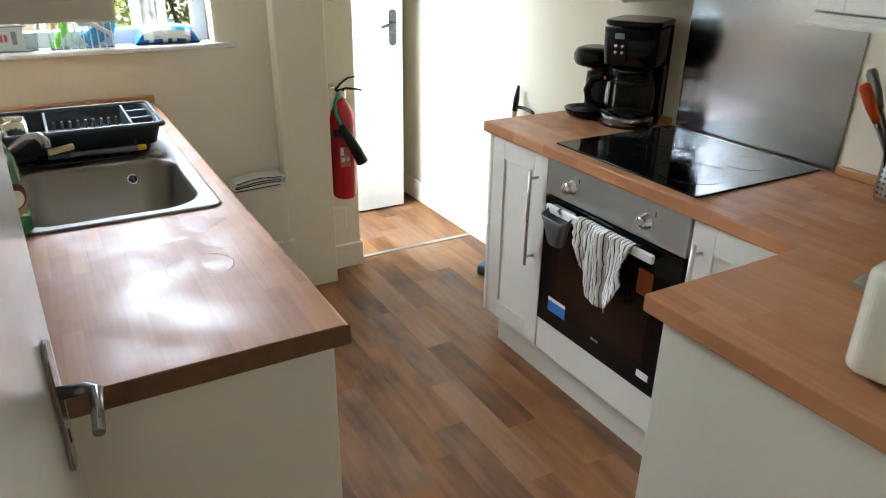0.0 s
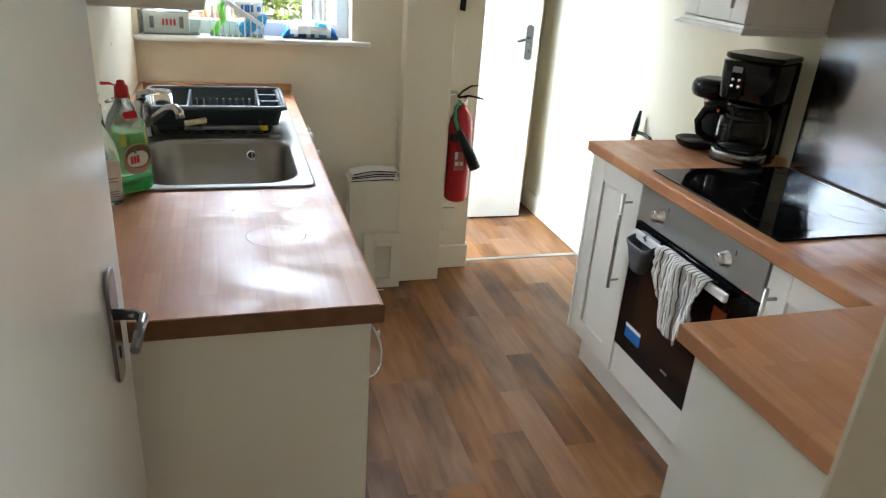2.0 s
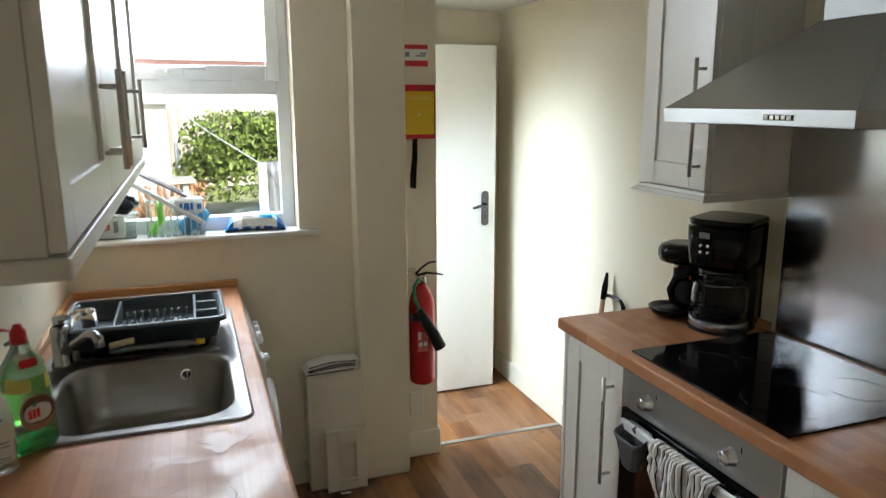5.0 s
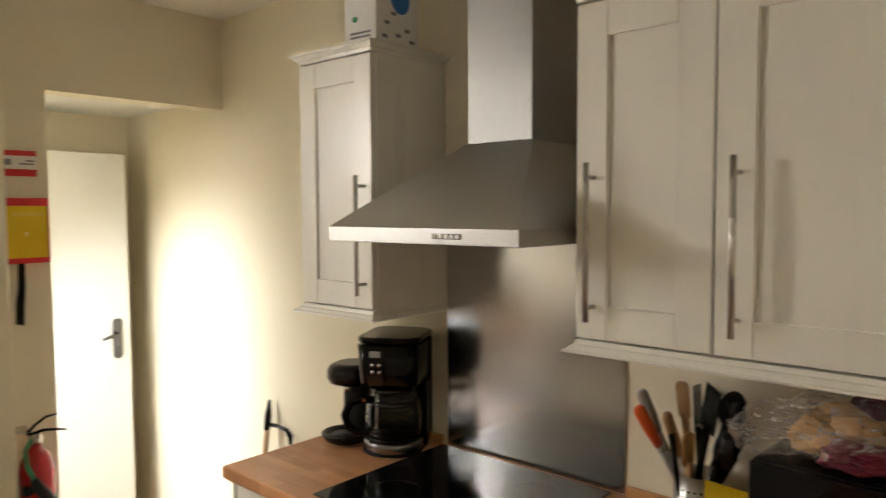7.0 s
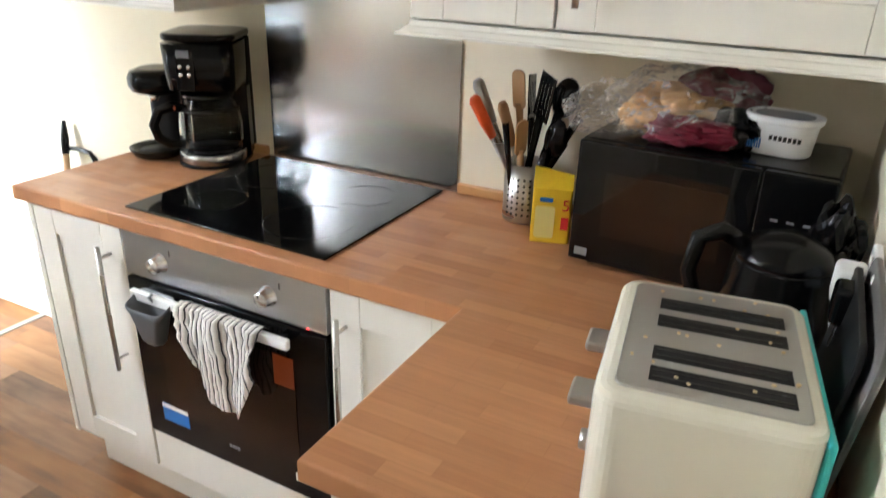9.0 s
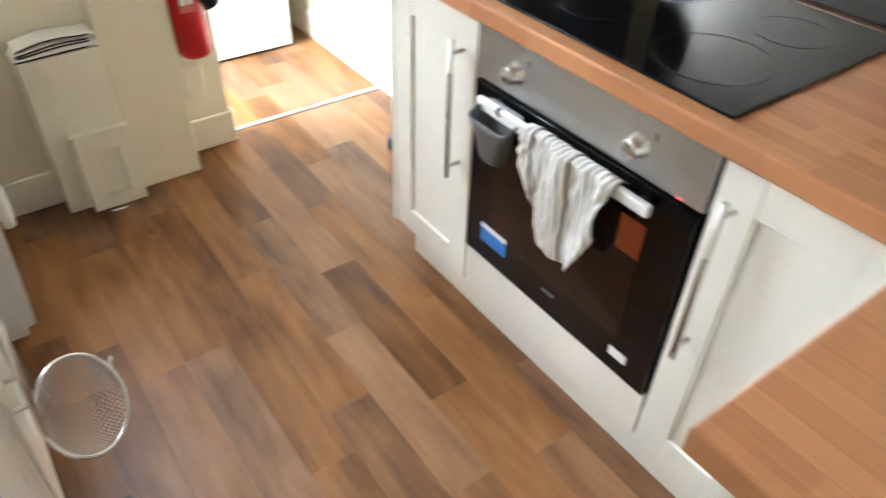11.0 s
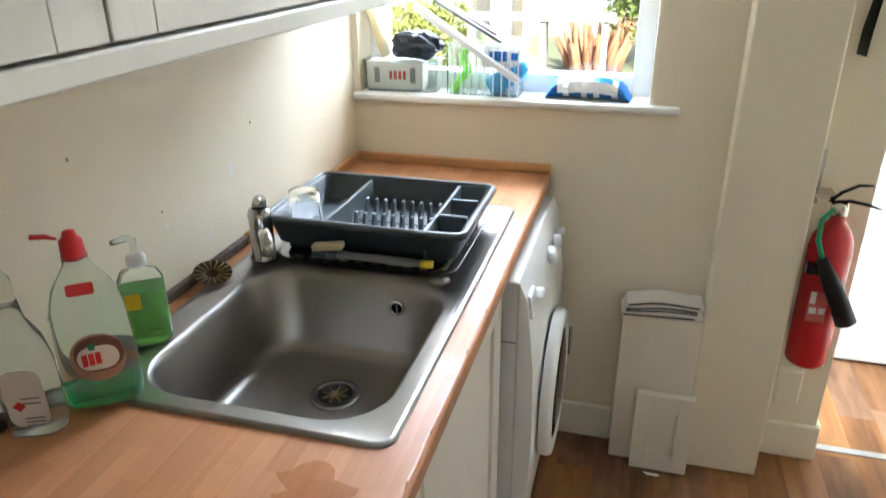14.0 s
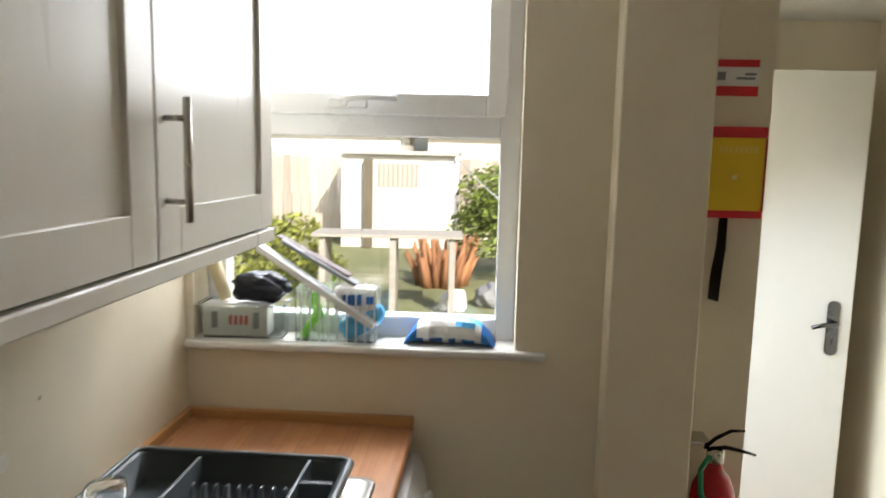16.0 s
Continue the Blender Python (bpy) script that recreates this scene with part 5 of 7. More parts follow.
# ---- coffee machines ----
def coffee_maker():
    t = thing("filter_coffee_machine", 2.052, 1.858, TOP + 0.001, -62, "black filter coffee machine with a glass jug", "coffee machine")
    part("base", prism(rounded(-0.094, 0.094, -0.126, 0.105, 0.085, 12), 0.0, 0.010, 0.003), BLACKP, t)
    part("base_ring", lathe([(0.089, 0.009), (0.091, 0.012), (0.091, 0.034), (0.088, 0.038), (0.074, 0.0385)], 44, m=Matrix.Translation((0, -0.036, 0)), cap=False), OLDCH, t, "steel hotplate ring")
    part("hotplate", lathe([(0.0745, 0.030), (0.0745, 0.0388), (0.0, 0.0390)], 36, m=Matrix.Translation((0, -0.036, 0))), BLACKM, t, "black hotplate")
    part("tank", prism(rounded(-0.094, 0.094, 0.055, 0.108, 0.026, 8), 0.010, 0.338, 0.006), BLACKP, t)
    for x in (-0.0945, 0.0905):
        part("side_rib", bx(x, x + 0.004, 0.010, 0.048, 0.014, 0.206, 0.0015), BLACKP, t)
    head = bmesh.new()
    rings = [[head.verts.new((x, y, z)) for x, y in rounded(-a, a, y0, 0.056, 0.032, 8)] for a, y0, z in ((0.084, -0.098, 0.208), (0.090, -0.106, 0.214), (0.093, -0.113, 0.255), (0.095, -0.117, 0.333))]
    for p, q in zip(rings, rings[1:]):
        for k in range(len(p)):
            f = head.faces.new((p[k], p[(k + 1) % len(p)], q[(k + 1) % len(p)], q[k]))
            f.smooth = True
    head.faces.new(rings[0])
    head.faces.new(rings[-1])
    part("brew_head", head, BLACKP, t)
    part("lid", prism(rounded(-0.097, 0.097, -0.119, 0.110, 0.048, 10), 0.339, 0.358, 0.008, 4), BLACKP, t)
    pn = part("control_panel", turned(bx(-0.052, -0.004, -0.003, 0.001, -0.056, 0.056, 0.002), Matrix.Translation((0, -0.1155, 0.270)) @ pose(0, 0, 0, -3, 0, 0)), BLACKG, t)
    part("display", bx(-0.046, -0.014, -0.1225, -0.1195, 0.300, 0.318, 0.0005, 1), GREYL, pn, "grey display")
    for i in range(3):
        for x in (-0.040, -0.018):
            part("button", lathe([(0.0065, 0.0), (0.0055, 0.003), (0.0, 0.0035)], 12, m=Matrix.Translation((x, -0.1168 + 0.0006 * i * -1, 0.234 + i * 0.021)) @ pose(0, 0, 0, 90, 0, 0)), CHROME, pn)
    J = Matrix.Translation((0, -0.036, 0.0392)) @ Matrix.Diagonal((1.09, 1.09, 1.12, 1))
    jug = part("jug", lathe([(0.062, 0.0), (0.076, 0.006), (0.080, 0.030), (0.080, 0.070), (0.074, 0.104), (0.062, 0.126), (0.060, 0.132), (0.057, 0.132), (0.059, 0.125), (0.071, 0.103), (0.077, 0.070), (0.077, 0.030), (0.073, 0.009), (0.0, 0.006)], 40, m=J, cap=False), THINGL, t, "clear glass jug")
    part("jug_lid", lathe([(0.061, 0.130), (0.064, 0.133), (0.064, 0.140), (0.045, 0.147), (0.0, 0.148)], 36, m=J), BLACKP, jug, "black jug lid")
    part("jug_band", lathe([(0.0755, 0.098), (0.0765, 0.100), (0.0735, 0.110), (0.0715, 0.110)], 40, m=J, cap=False), BLACKP, jug, "black band round the jug")
    for k in range(6):
        part("level_mark", turned(bx(-0.006, 0.006, -0.0003, 0.0003, -0.0008, 0.0008), J @ pose(0, 0, 0, 0, 0, -20) @ Matrix.Translation((0, -0.0806, 0.022 + 0.011 * k))), GREYL, jug)
    part("jug_handle", tube([(-0.052, -0.074, 0.158), (-0.084, -0.096, 0.168), (-0.112, -0.116, 0.158), (-0.126, -0.124, 0.122), (-0.118, -0.118, 0.086), (-0.096, -0.102, 0.066), (-0.070, -0.083, 0.060)], [0.010, 0.011, 0.011, 0.010, 0.010, 0.009, 0.008], 14, flat=1.3), BLACKP, jug)
    part("power_light", lathe([(0.005, 0), (0.0, 0.003)], 10, m=Matrix.Translation((-0.070, -0.110, 0.166)) @ pose(0, 0, 0, 90, 0, -30)), ORANGE, jug)
    # small capsule machine behind
    t = thing("capsule_coffee_machine", 2.035, 2.034, TOP + 0.001, -68, "small black capsule coffee machine with a drip tray", "coffee machine")
    part("column", prism(rounded(-0.044, 0.044, -0.022, 0.085, 0.030, 8), 0.0, 0.19, 0.004), BLACKM, t)
    part("head", bottle_rings([(0.058, 0.060, 0.178), (0.070, 0.074, 0.184), (0.078, 0.082, 0.200), (0.078, 0.082, 0.222), (0.070, 0.074, 0.238), (0.050, 0.052, 0.246)], 10), BLACKP, t)
    t.children[-1].location.y = -0.020
    part("badge", lathe([(0.011, 0), (0.0, 0.002)], 16, m=Matrix.Translation((-0.052, -0.082, 0.212)) @ pose(0, 0, 0, 90, 0, -36)), GREYL, t, "small silver badge")
    part("nozzle", lathe([(0.014, 0.158), (0.018, 0.180)], 14, m=Matrix.Translation((0, -0.055, 0))), CHROME, t)
    tray = part("drip_tray", lathe([(0.048, 0.0), (0.066, 0.008), (0.078, 0.026), (0.079, 0.030), (0.074, 0.031), (0.064, 0.022), (0.0, 0.020)], 36, m=Matrix.Translation((0, -0.068, 0))), BLACKP, t)
    part("drip_grid", lathe([(0.050, 0.0205), (0.050, 0.0225), (0.0, 0.0225)], 28, m=Matrix.Translation((0, -0.068, 0))), BLACKM, tray)


coffee_maker()


# ---- right-hand corner: utensils, bag, microwave, kettle, toaster ----
def utensils():
    t = thing("utensil_holder", 2.078, 0.915, TOP + 0.001, 0, "perforated steel utensil pot on the worktop", "utensil pot")
    part("pot", lathe([(0.050, 0.0), (0.052, 0.003), (0.052, 0.138), (0.049, 0.138), (0.049, 0.006), (0.0, 0.005)], 36, cap=False), STEEL, t)
    for row in range(7):
        for k in range(9):
            a = radians(150 + k * 15)
            part("hole", turned(lathe([(0.0032, 0.0), (0.003, 0.0006), (0.0, 0.0007)], 8), Matrix.Translation((0.0519 * math.cos(a), 0.0519 * math.sin(a), 0.022 + row * 0.014)) @ pose(0, 0, math.degrees(0), 0, 0, math.degrees(a)) @ pose(0, 0, 0, 0, 90, 0)), DARK, t)
    z = TOP + 0.012
    def tool(name, label, top, foot, handle_r, m, head=None, hm=None):
        o = thing(name, 2.078 + foot[0], 0.915 + foot[1], z, 0, label, "utensil", "utensils in the pot")
        a, b = Vector((0, 0, 0)), Vector((top[0] - foot[0], top[1] - foot[1], top[2] - 0.012))
        q = (b - a).to_track_quat("Z", "Y").to_matrix().to_4x4()
        L = (b - a).length
        handle_r *= 1.35
        part("handle", turned(tube([(0, 0, 0), (0, 0, L * 0.6), (0, 0, L)], [handle_r, handle_r, handle_r * 1.2], 10, flat=0.55), q), m, o)
        if head == "spoon":
            part("bowl", turned(turned(lathe([(0.0, 0.0), (0.020, 0.004), (0.030, 0.016), (0.031, 0.018), (0.0, 0.010)], 20), Matrix.Diagonal((1.0, 1.5, 1, 1))), q @ Matrix.Translation((0, 0, L + 0.03)) @ pose(0, 0, 0, 0, 90, 0) @ pose(0, 0, 0, 0, 0, 90)), hm or m, o)
        if head == "slice":
            qm = q @ Matrix.Translation((0, 0, L)) @ pose(0, 0, 0, 0, 0, 60)
            blade = part("blade", turned(bx(-0.036, 0.036, -0.0015, 0.0015, 0.078, 0.096, 0.001), qm), hm or m, o)
            part("blade_foot", turned(bx(-0.036, 0.036, -0.0015, 0.0015, -0.006, 0.008, 0.001), qm), hm or m, blade)
            for x in (-0.031, -0.0155, 0.0, 0.0155, 0.031):
                part("blade_bar", turned(bx(x - 0.005, x + 0.005, -0.0014, 0.0014, 0.006, 0.080), qm), hm or m, blade)
        if head == "paddle":
            part("blade", turned(prism(rounded(-0.016, 0.016, -0.045, 0.045, 0.014), -0.003, 0.003, 0.002), q @ Matrix.Translation((0, 0, L + 0.03)) @ pose(0, 0, 0, 90, 0, 0) @ pose(0, 0, 0, 0, 40, 0)), hm or m, o)
        if head == "grip":
            part("grip", turned(tube([(0, 0, -0.02), (0, 0, 0.02), (0, 0, 0.075), (0, 0, 0.085)], [0.010, 0.015, 0.016, 0.010], 12, flat=0.6), q @ Matrix.Translation((0, 0, L))), hm or m, o)
        return o
    tool("knife", "kitchen knife with a steel-capped orange handle", (-0.062, 0.075, 0.215), (0.01, -0.01), 0.006, STEEL, "grip", ORANGE)
    tool("knife", "knife with a long grey handle", (-0.045, 0.082, 0.245), (0.02, 0.0), 0.005, STEEL, "grip", STEELH)
    tool("tongs", "black handled kitchen tongs", (-0.064, 0.036, 0.235), (-0.02, 0.02), 0.008, BLACKP)
    tool("spatula", "pale wooden spatula in the pot", (-0.005, 0.030, 0.27), (0.015, 0.01), 0.007, WOODH, "paddle")
    tool("wooden_spoon", "worn wooden spoon in the pot", (-0.055, 0.0, 0.18), (0.0, 0.02), 0.007, WOODH, "paddle")
    tool("slotted_turner", "black slotted plastic turner", (0.0, -0.02, 0.245), (0.01, 0.02), 0.006, BLACKP, "slice")
    tool("slotted_turner", "black slotted fish slice", (0.025, 0.01, 0.235), (0.0, -0.01), 0.006, BLACKP, "slice")
    tool("ladle", "black plastic serving spoon", (0.0, -0.062, 0.26), (0.0, 0.0), 0.006, BLACKP, "spoon")
    tool("spatula", "broad black plastic spatula leaning out of the pot", (-0.020, -0.085, 0.20), (-0.01, 0.01), 0.008, BLACKP, "paddle")
    tool("potato_masher", "steel masher handle with a pale wooden grip", (-0.040, 0.030, 0.20), (0.015, -0.015), 0.006, STEELH, "grip", WOODH)
    tool("ladle", "black plastic ladle in the pot", (-0.04, -0.055, 0.18), (-0.02, -0.01), 0.007, BLACKP, "spoon")


utensils()


def corner_things():
    # yellow carton bag
    t = thing("flour_bag", 1.985, 0.818, TOP + 0.001, -72, "yellow paper packet with a printed front", "packet")
    bm = bx(-0.042, 0.042, -0.030, 0.030, 0.0, 0.125, 0.004)
    for v in bm.verts:
        if v.co.z > 0.08:
            v.co.y *= 0.9
    top = bmesh.new()
    a = [top.verts.new(p) for p in ((-0.042, -0.027, 0.123), (0.042, -0.027, 0.123), (0.042, 0.027, 0.123), (-0.042, 0.027, 0.123))]
    b = [top.verts.new(p) for p in ((-0.042, -0.002, 0.165), (0.042, -0.002, 0.150), (0.042, 0.002, 0.150), (-0.042, 0.002, 0.165))]
    for i in range(4):
        top.faces.new((a[i], a[(i + 1) % 4], b[(i + 1) % 4], b[i]))
    top.faces.new(b)
    part("packet_body", joined(bm, top), YELLOW, t)
    part("front_panel", turned(prism(rounded(-0.030, 0.012, -0.042, 0.030, 0.006), 0, 0.0008), Matrix.Translation((-0.004, -0.0302, 0.055)) @ pose(0, 0, 0, 90, 0, 0)), mat("pale_yellow_print", (0.80, 0.70, 0.25), 0.4), t, "pale printed panel")
    part("blue_mark", turned(prism(rounded(-0.014, 0.014, -0.005, 0.005, 0.004), 0, 0.0008), Matrix.Translation((-0.012, -0.0312, 0.100)) @ pose(0, 0, 0, 90, 0, 0)), BLUEP, t)
    writing("number", "5", 0.036, REDC, t, Matrix.Translation((0.030, -0.0306, 0.088)) @ pose(0, 0, 0, 90, 0, 0))
    part("red_print", turned(bx(-0.008, 0.008, -0.014, 0.014, 0, 0.0006), Matrix.Translation((0.030, -0.0305, 0.048)) @ pose(0, 0, 0, 90, 0, 0)), REDC, t)
    # microwave
    t = thing("microwave", 1.880, 0.742, TOP + 0.001, -94, "black microwave oven with packets on top", "microwave")
    W, Hh = 0.448, 0.262
    for x, y in ((0.04, 0.04), (W - 0.04, 0.04), (0.04, 0.22), (W - 0.04, 0.22)):
        part("foot", lathe([(0.012, 0.0), (0.012, 0.013)], 10, m=Matrix.Translation((x, y, 0))), BLACKM, t)
    part("case", bx(0.0, W, 0.018, 0.262, 0.012, Hh, 0.006, 2), BLACKP, t)
    d = part("door", bx(0.001, W * 0.735, 0.0, 0.018, 0.014, Hh - 0.002, 0.004), BLACKG, t, "black glass door")
    part("door_window", bx(0.060, W * 0.735 - 0.045, -0.0012, 0.0, 0.075, 0.205, 0.0004, 1), BROWNG, d, "smoked brown window")
    part("badge", bx(0.014, 0.040, -0.0012, 0.0, 0.026, 0.042), GREYL, d, "small silver badge")
    pn = part("control_panel", bx(W * 0.737, W - 0.001, 0.0, 0.018, 0.014, Hh - 0.002, 0.004), BLACKP, t)
    for i in range(4):
        for j in range(3):
            part("key_mark", bx(W * 0.737 + 0.026 + j * 0.026, W * 0.737 + 0.038 + j * 0.026, -0.001, 0.0, 0.085 + i * 0.030, 0.089 + i * 0.030), GREYL, pn)
    part("display", bx(W * 0.737 + 0.02, W - 0.03, -0.001, 0.0, 0.212, 0.232), BLACKG, pn)
    top = TOP + Hh + 0.002
    # margarine tub
    t = thing("margarine_tub", 1.985, 0.402, top, -100, "white plastic spread tub with a printed side", "tub")
    part("tub", bottle_rings([(0.052, 0.036, 0.0), (0.055, 0.039, 0.003), (0.060, 0.044, 0.056), (0.060, 0.044, 0.058)], 6), WHITEP, t)
    ld = part("lid", bottle_rings([(0.064, 0.048, 0.058), (0.066, 0.050, 0.061), (0.066, 0.050, 0.069), (0.062, 0.046, 0.071), (0.058, 0.042, 0.068)], 6), WHITEP, t)
    part("lid_print", bottle_rings([(0.050, 0.034, 0.0683), (0.050, 0.034, 0.0690)], 6), GREYL, ld, "grey printed lid panel")
    part("word_bars", joined(*[bx(-0.010 + i * 0.008, -0.005 + i * 0.008, -0.0452, -0.043, 0.030, 0.038) for i in range(7)]), DARK, t, "dark printed word as bars")
    part("barcode", joined(*[bx(-0.045 + i * 0.004, -0.043 + i * 0.004, -0.0440, -0.040, 0.012, 0.030) for i in range(6)]), BLUEP, t)
    # food bags on the microwave
    def crumpled(r, seed, squash, n=3):
        bm = bmesh.new()
        bmesh.ops.create_icosphere(bm, subdivisions=n, radius=1.0)
        for v in bm.verts:
            d = v.co.normalized()
            k = 1 + 0.22 * noise.noise(d * 2.3 + Vector((seed, 0, 0))) + 0.14 * noise.noise(d * 6 + Vector((0, seed, 0))) + 0.05 * noise.noise(d * 15)
            v.co = Vector((d.x * squash[0], d.y * squash[1], max(d.z, -0.75) * squash[2])) * k * r
        lo = min(v.co.z for v in bm.verts)
        for v in bm.verts:
            v.co.z -= lo
        for f in bm.faces:
            f.smooth = n > 3
        return bm
    def film_bag(r, seed, squash):
        """Thin sheet gathered into sharp random creases."""
        bm = bmesh.new()
        bmesh.ops.create_icosphere(bm, subdivisions=4, radius=1.0)
        for v in bm.verts:
            d = v.co.normalized()
            k = 1 + 0.30 * noise.noise(d * 1.9 + Vector((seed, 0, 0))) + 0.30 * (0.35 - abs(noise.noise(d * 3.6 + Vector((0, seed, 0))))) + 0.16 * (0.3 - abs(noise.noise(d * 9 + Vector((0, 0, seed)))))
            v.co = Vector((d.x * squash[0], d.y * squash[1], max(d.z, -0.7) * squash[2])) * k * r
        lo = min(v.co.z for v in bm.verts)
        for v in bm.verts:
            v.co.z -= lo
        for f in bm.faces:
            f.smooth = False
        return bm
    t = thing("bread_bag", 2.000, 0.590, top, 20, "crumpled clear plastic bag with bread rolls", "food bag")
    for k, (x, y, z, r, sq) in enumerate(((0.0, -0.055, 0.006, 0.058, (1.0, 1.25, 0.62)), (-0.005, 0.055, 0.008, 0.054, (1.0, 1.0, 0.72)), (0.045, 0.005, 0.020, 0.055, (0.9, 1.2, 0.75)), (-0.03, 0.0, 0.050, 0.036, (1.0, 1.2, 0.6)))):
        part("roll", turned(crumpled(r, 3 + 2 * k, sq, 4), Matrix.Translation((x, y, z))), PASTA, t, "brown bread roll")
    part("bag_film", turned(film_bag(0.120, 9, (0.85, 1.12, 0.58)), Matrix.Translation((0, 0.0, 0))), FILM, t, "clear crinkled film")
    part("bag_neck", turned(film_bag(0.072, 14, (0.7, 1.25, 0.5)), Matrix.Translation((-0.06, -0.045, 0.0))), FILM, t, "loose crinkled end of the bag")
    t = thing("net_of_onions", 1.925, 0.552, top, 0, "dark red net bag", "food bag")
    part("net", film_bag(0.056, 12, (0.6, 1.35, 0.50)), PURPLE, t)
    t = thing("wrapped_packet", 2.075, 0.525, top, 15, "dark red wrapped packet behind the bread", "food bag")
    part("wrap", film_bag(0.07, 21, (0.6, 1.3, 0.95)), mat("maroon_wrap", (0.12, 0.01, 0.025), 0.3, vary=0.3, bump=0.3), t)
    t = thing("black_packet", 1.975, 0.475, top, 0, "small black crumpled packet", "food bag")
    part("wrap", film_bag(0.045, 31, (0.8, 1.0, 0.8)), BLACKP, t)
    t = thing("film_sleeve", 1.950, 0.705, top, 35, "loose clear plastic sleeve", "food bag")
    part("film", film_bag(0.074, 41, (0.75, 1.15, 0.72)), FILM, t)
    # kettle
    t = thing("kettle", 1.705, 0.352, TOP + 0.001, 20, "black jug kettle beside the toaster", "kettle")
    part("power_base", lathe([(0.082, 0.0), (0.084, 0.008), (0.078, 0.018), (0.0, 0.02)], 30), BLACKM, t)
    kb = part("jug", lathe([(0.078, 0.020), (0.084, 0.028), (0.083, 0.08), (0.077, 0.135), (0.073, 0.165), (0.072, 0.170)], 40), BLACKP, t)
    part("lid", lathe([(0.0725, 0.1702), (0.071, 0.178), (0.060, 0.194), (0.038, 0.206), (0.014, 0.211), (0.0, 0.212)], 36), BLACKP, kb)
    part("handle", tube([(0.0, 0.062, 0.190), (0.0, 0.098, 0.208), (0.0, 0.130, 0.195), (0.0, 0.138, 0.14), (0.0, 0.120, 0.085), (0.0, 0.082, 0.060)], [0.011, 0.012, 0.011, 0.010, 0.010, 0.009], 14, flat=1.25), BLACKP, kb)
    part("spout", tube([(0.0, -0.058, 0.150), (0.0, -0.090, 0.178)], [0.026, 0.015], 14), BLACKP, kb)
    part("water_gauge", turned(prism(rounded(-0.008, 0.008, -0.045, 0.045, 0.007), 0, 0.002), Matrix.Translation((-0.0815, 0.0, 0.085)) @ pose(0, 0, 0, 90, 0, -90)), BLACKG, kb)
    part("badge", lathe([(0.009, 0), (0.0, 0.002)], 12, m=Matrix.Translation((-0.066, 0.050, 0.072)) @ pose(0, 0, 0, 0, -86, -37)), GREYL, kb)
    # black film bag stuffed between kettle and wall
    t = thing("black_film_bag", 1.805, 0.288, TOP + 0.001, 0, "crumpled shiny black plastic bag by the kettle", "bag")
    part("film", film_bag(0.10, 51, (0.45, 0.42, 1.25)), BLACKP, t)
    # toaster
    t = thing("toaster", 1.365, 0.410, TOP + 0.001, 8, "cream four-slice toaster with a steel top", "toaster")
    part("case", prism(rounded(-0.150, 0.150, -0.115, 0.115, 0.030, 8), 0.010, 0.180, 0.012, 3), CREAMP, t)
    part("side_band", prism(rounded(-0.146, 0.146, -0.1175, -0.108, 0.004, 3), 0.016, 0.176, 0.004), AQUA, t, "turquoise end band")
    tp = part("top_plate", prism(rounded(-0.128, 0.128, -0.098, 0.095, 0.012, 5), 0.176, 0.1835, 0.002), STEELH, t, "brushed steel top plate with crumbs")
    for x in (-0.095, -0.050, 0.028, 0.075):
        part("slot", bx(x - 0.0155, x + 0.0155, -0.084, 0.062, 0.1815, 0.1842, 0.001, 1), BLACKM, tp, "dark toasting slot")
        for dx in (-0.007, 0.006):
            part("slot_wire", bx(x + dx - 0.0008, x + dx + 0.0008, -0.080, 0.058, 0.1842, 0.1848), DARKM, tp)
    rng = random.Random(8)
    for i in range(22):
        x, y = rng.uniform(-0.12, 0.12), rng.uniform(-0.09, 0.09)
        part("crumb", turned(bx(-0.002, 0.002, -0.0015, 0.0015, 0, 0.002), Matrix.Translation((x, y, 0.1836)) @ pose(0, 0, 0, 0, 0, rng.uniform(0, 90))), BRISTLE, tp)
    for x in (-0.072, 0.052):
        part("lever", bx(x - 0.022, x + 0.022, 0.113, 0.145, 0.118, 0.132, 0.004), STEELH, t, "steel lever")
        part("dial", lathe([(0.014, 0), (0.012, 0.012), (0, 0.013)], 16, m=Matrix.Translation((x, 0.115, 0.06)) @ pose(0, 0, 0, -90, 0, 0)), STEELH, t)
    for x in (-0.11, 0.11):
        for y in (-0.08, 0.08):
            part("foot", lathe([(0.012, 0.0), (0.012, 0.012)], 10, m=Matrix.Translation((x, y, 0))), BLACKM, t)
    # boards between toaster and wall
    for k, (x, y, hgt, wd, m, la) in enumerate(((1.475, 0.268, 0.235, 0.30, BOARDG, "dark grey plastic chopping board leaning on the wall"), (1.49, 0.284, 0.215, 0.28, BLACKM, "black plastic tray leaning on the wall"))):
        t = thing("chopping_board" if k == 0 else "tray", x, y, TOP + 0.001, 0, la, "board")
        part("board", turned(prism(rounded(-wd / 2, wd / 2, 0.0, hgt, 0.03, 6), -0.004, 0.004, 0.002), pose(0, 0, 0.004, 96, 0, 0) ), m, t)
    # double socket with plugs and leads
    s = thing("double_socket", 1.60, YN + 0.0005, 1.10, 180, "white double wall socket with two plugs in", "socket")
    part("plate", bx(-0.073, 0.073, -0.012, 0.0, -0.043, 0.043, 0.004), WHITEP, s)
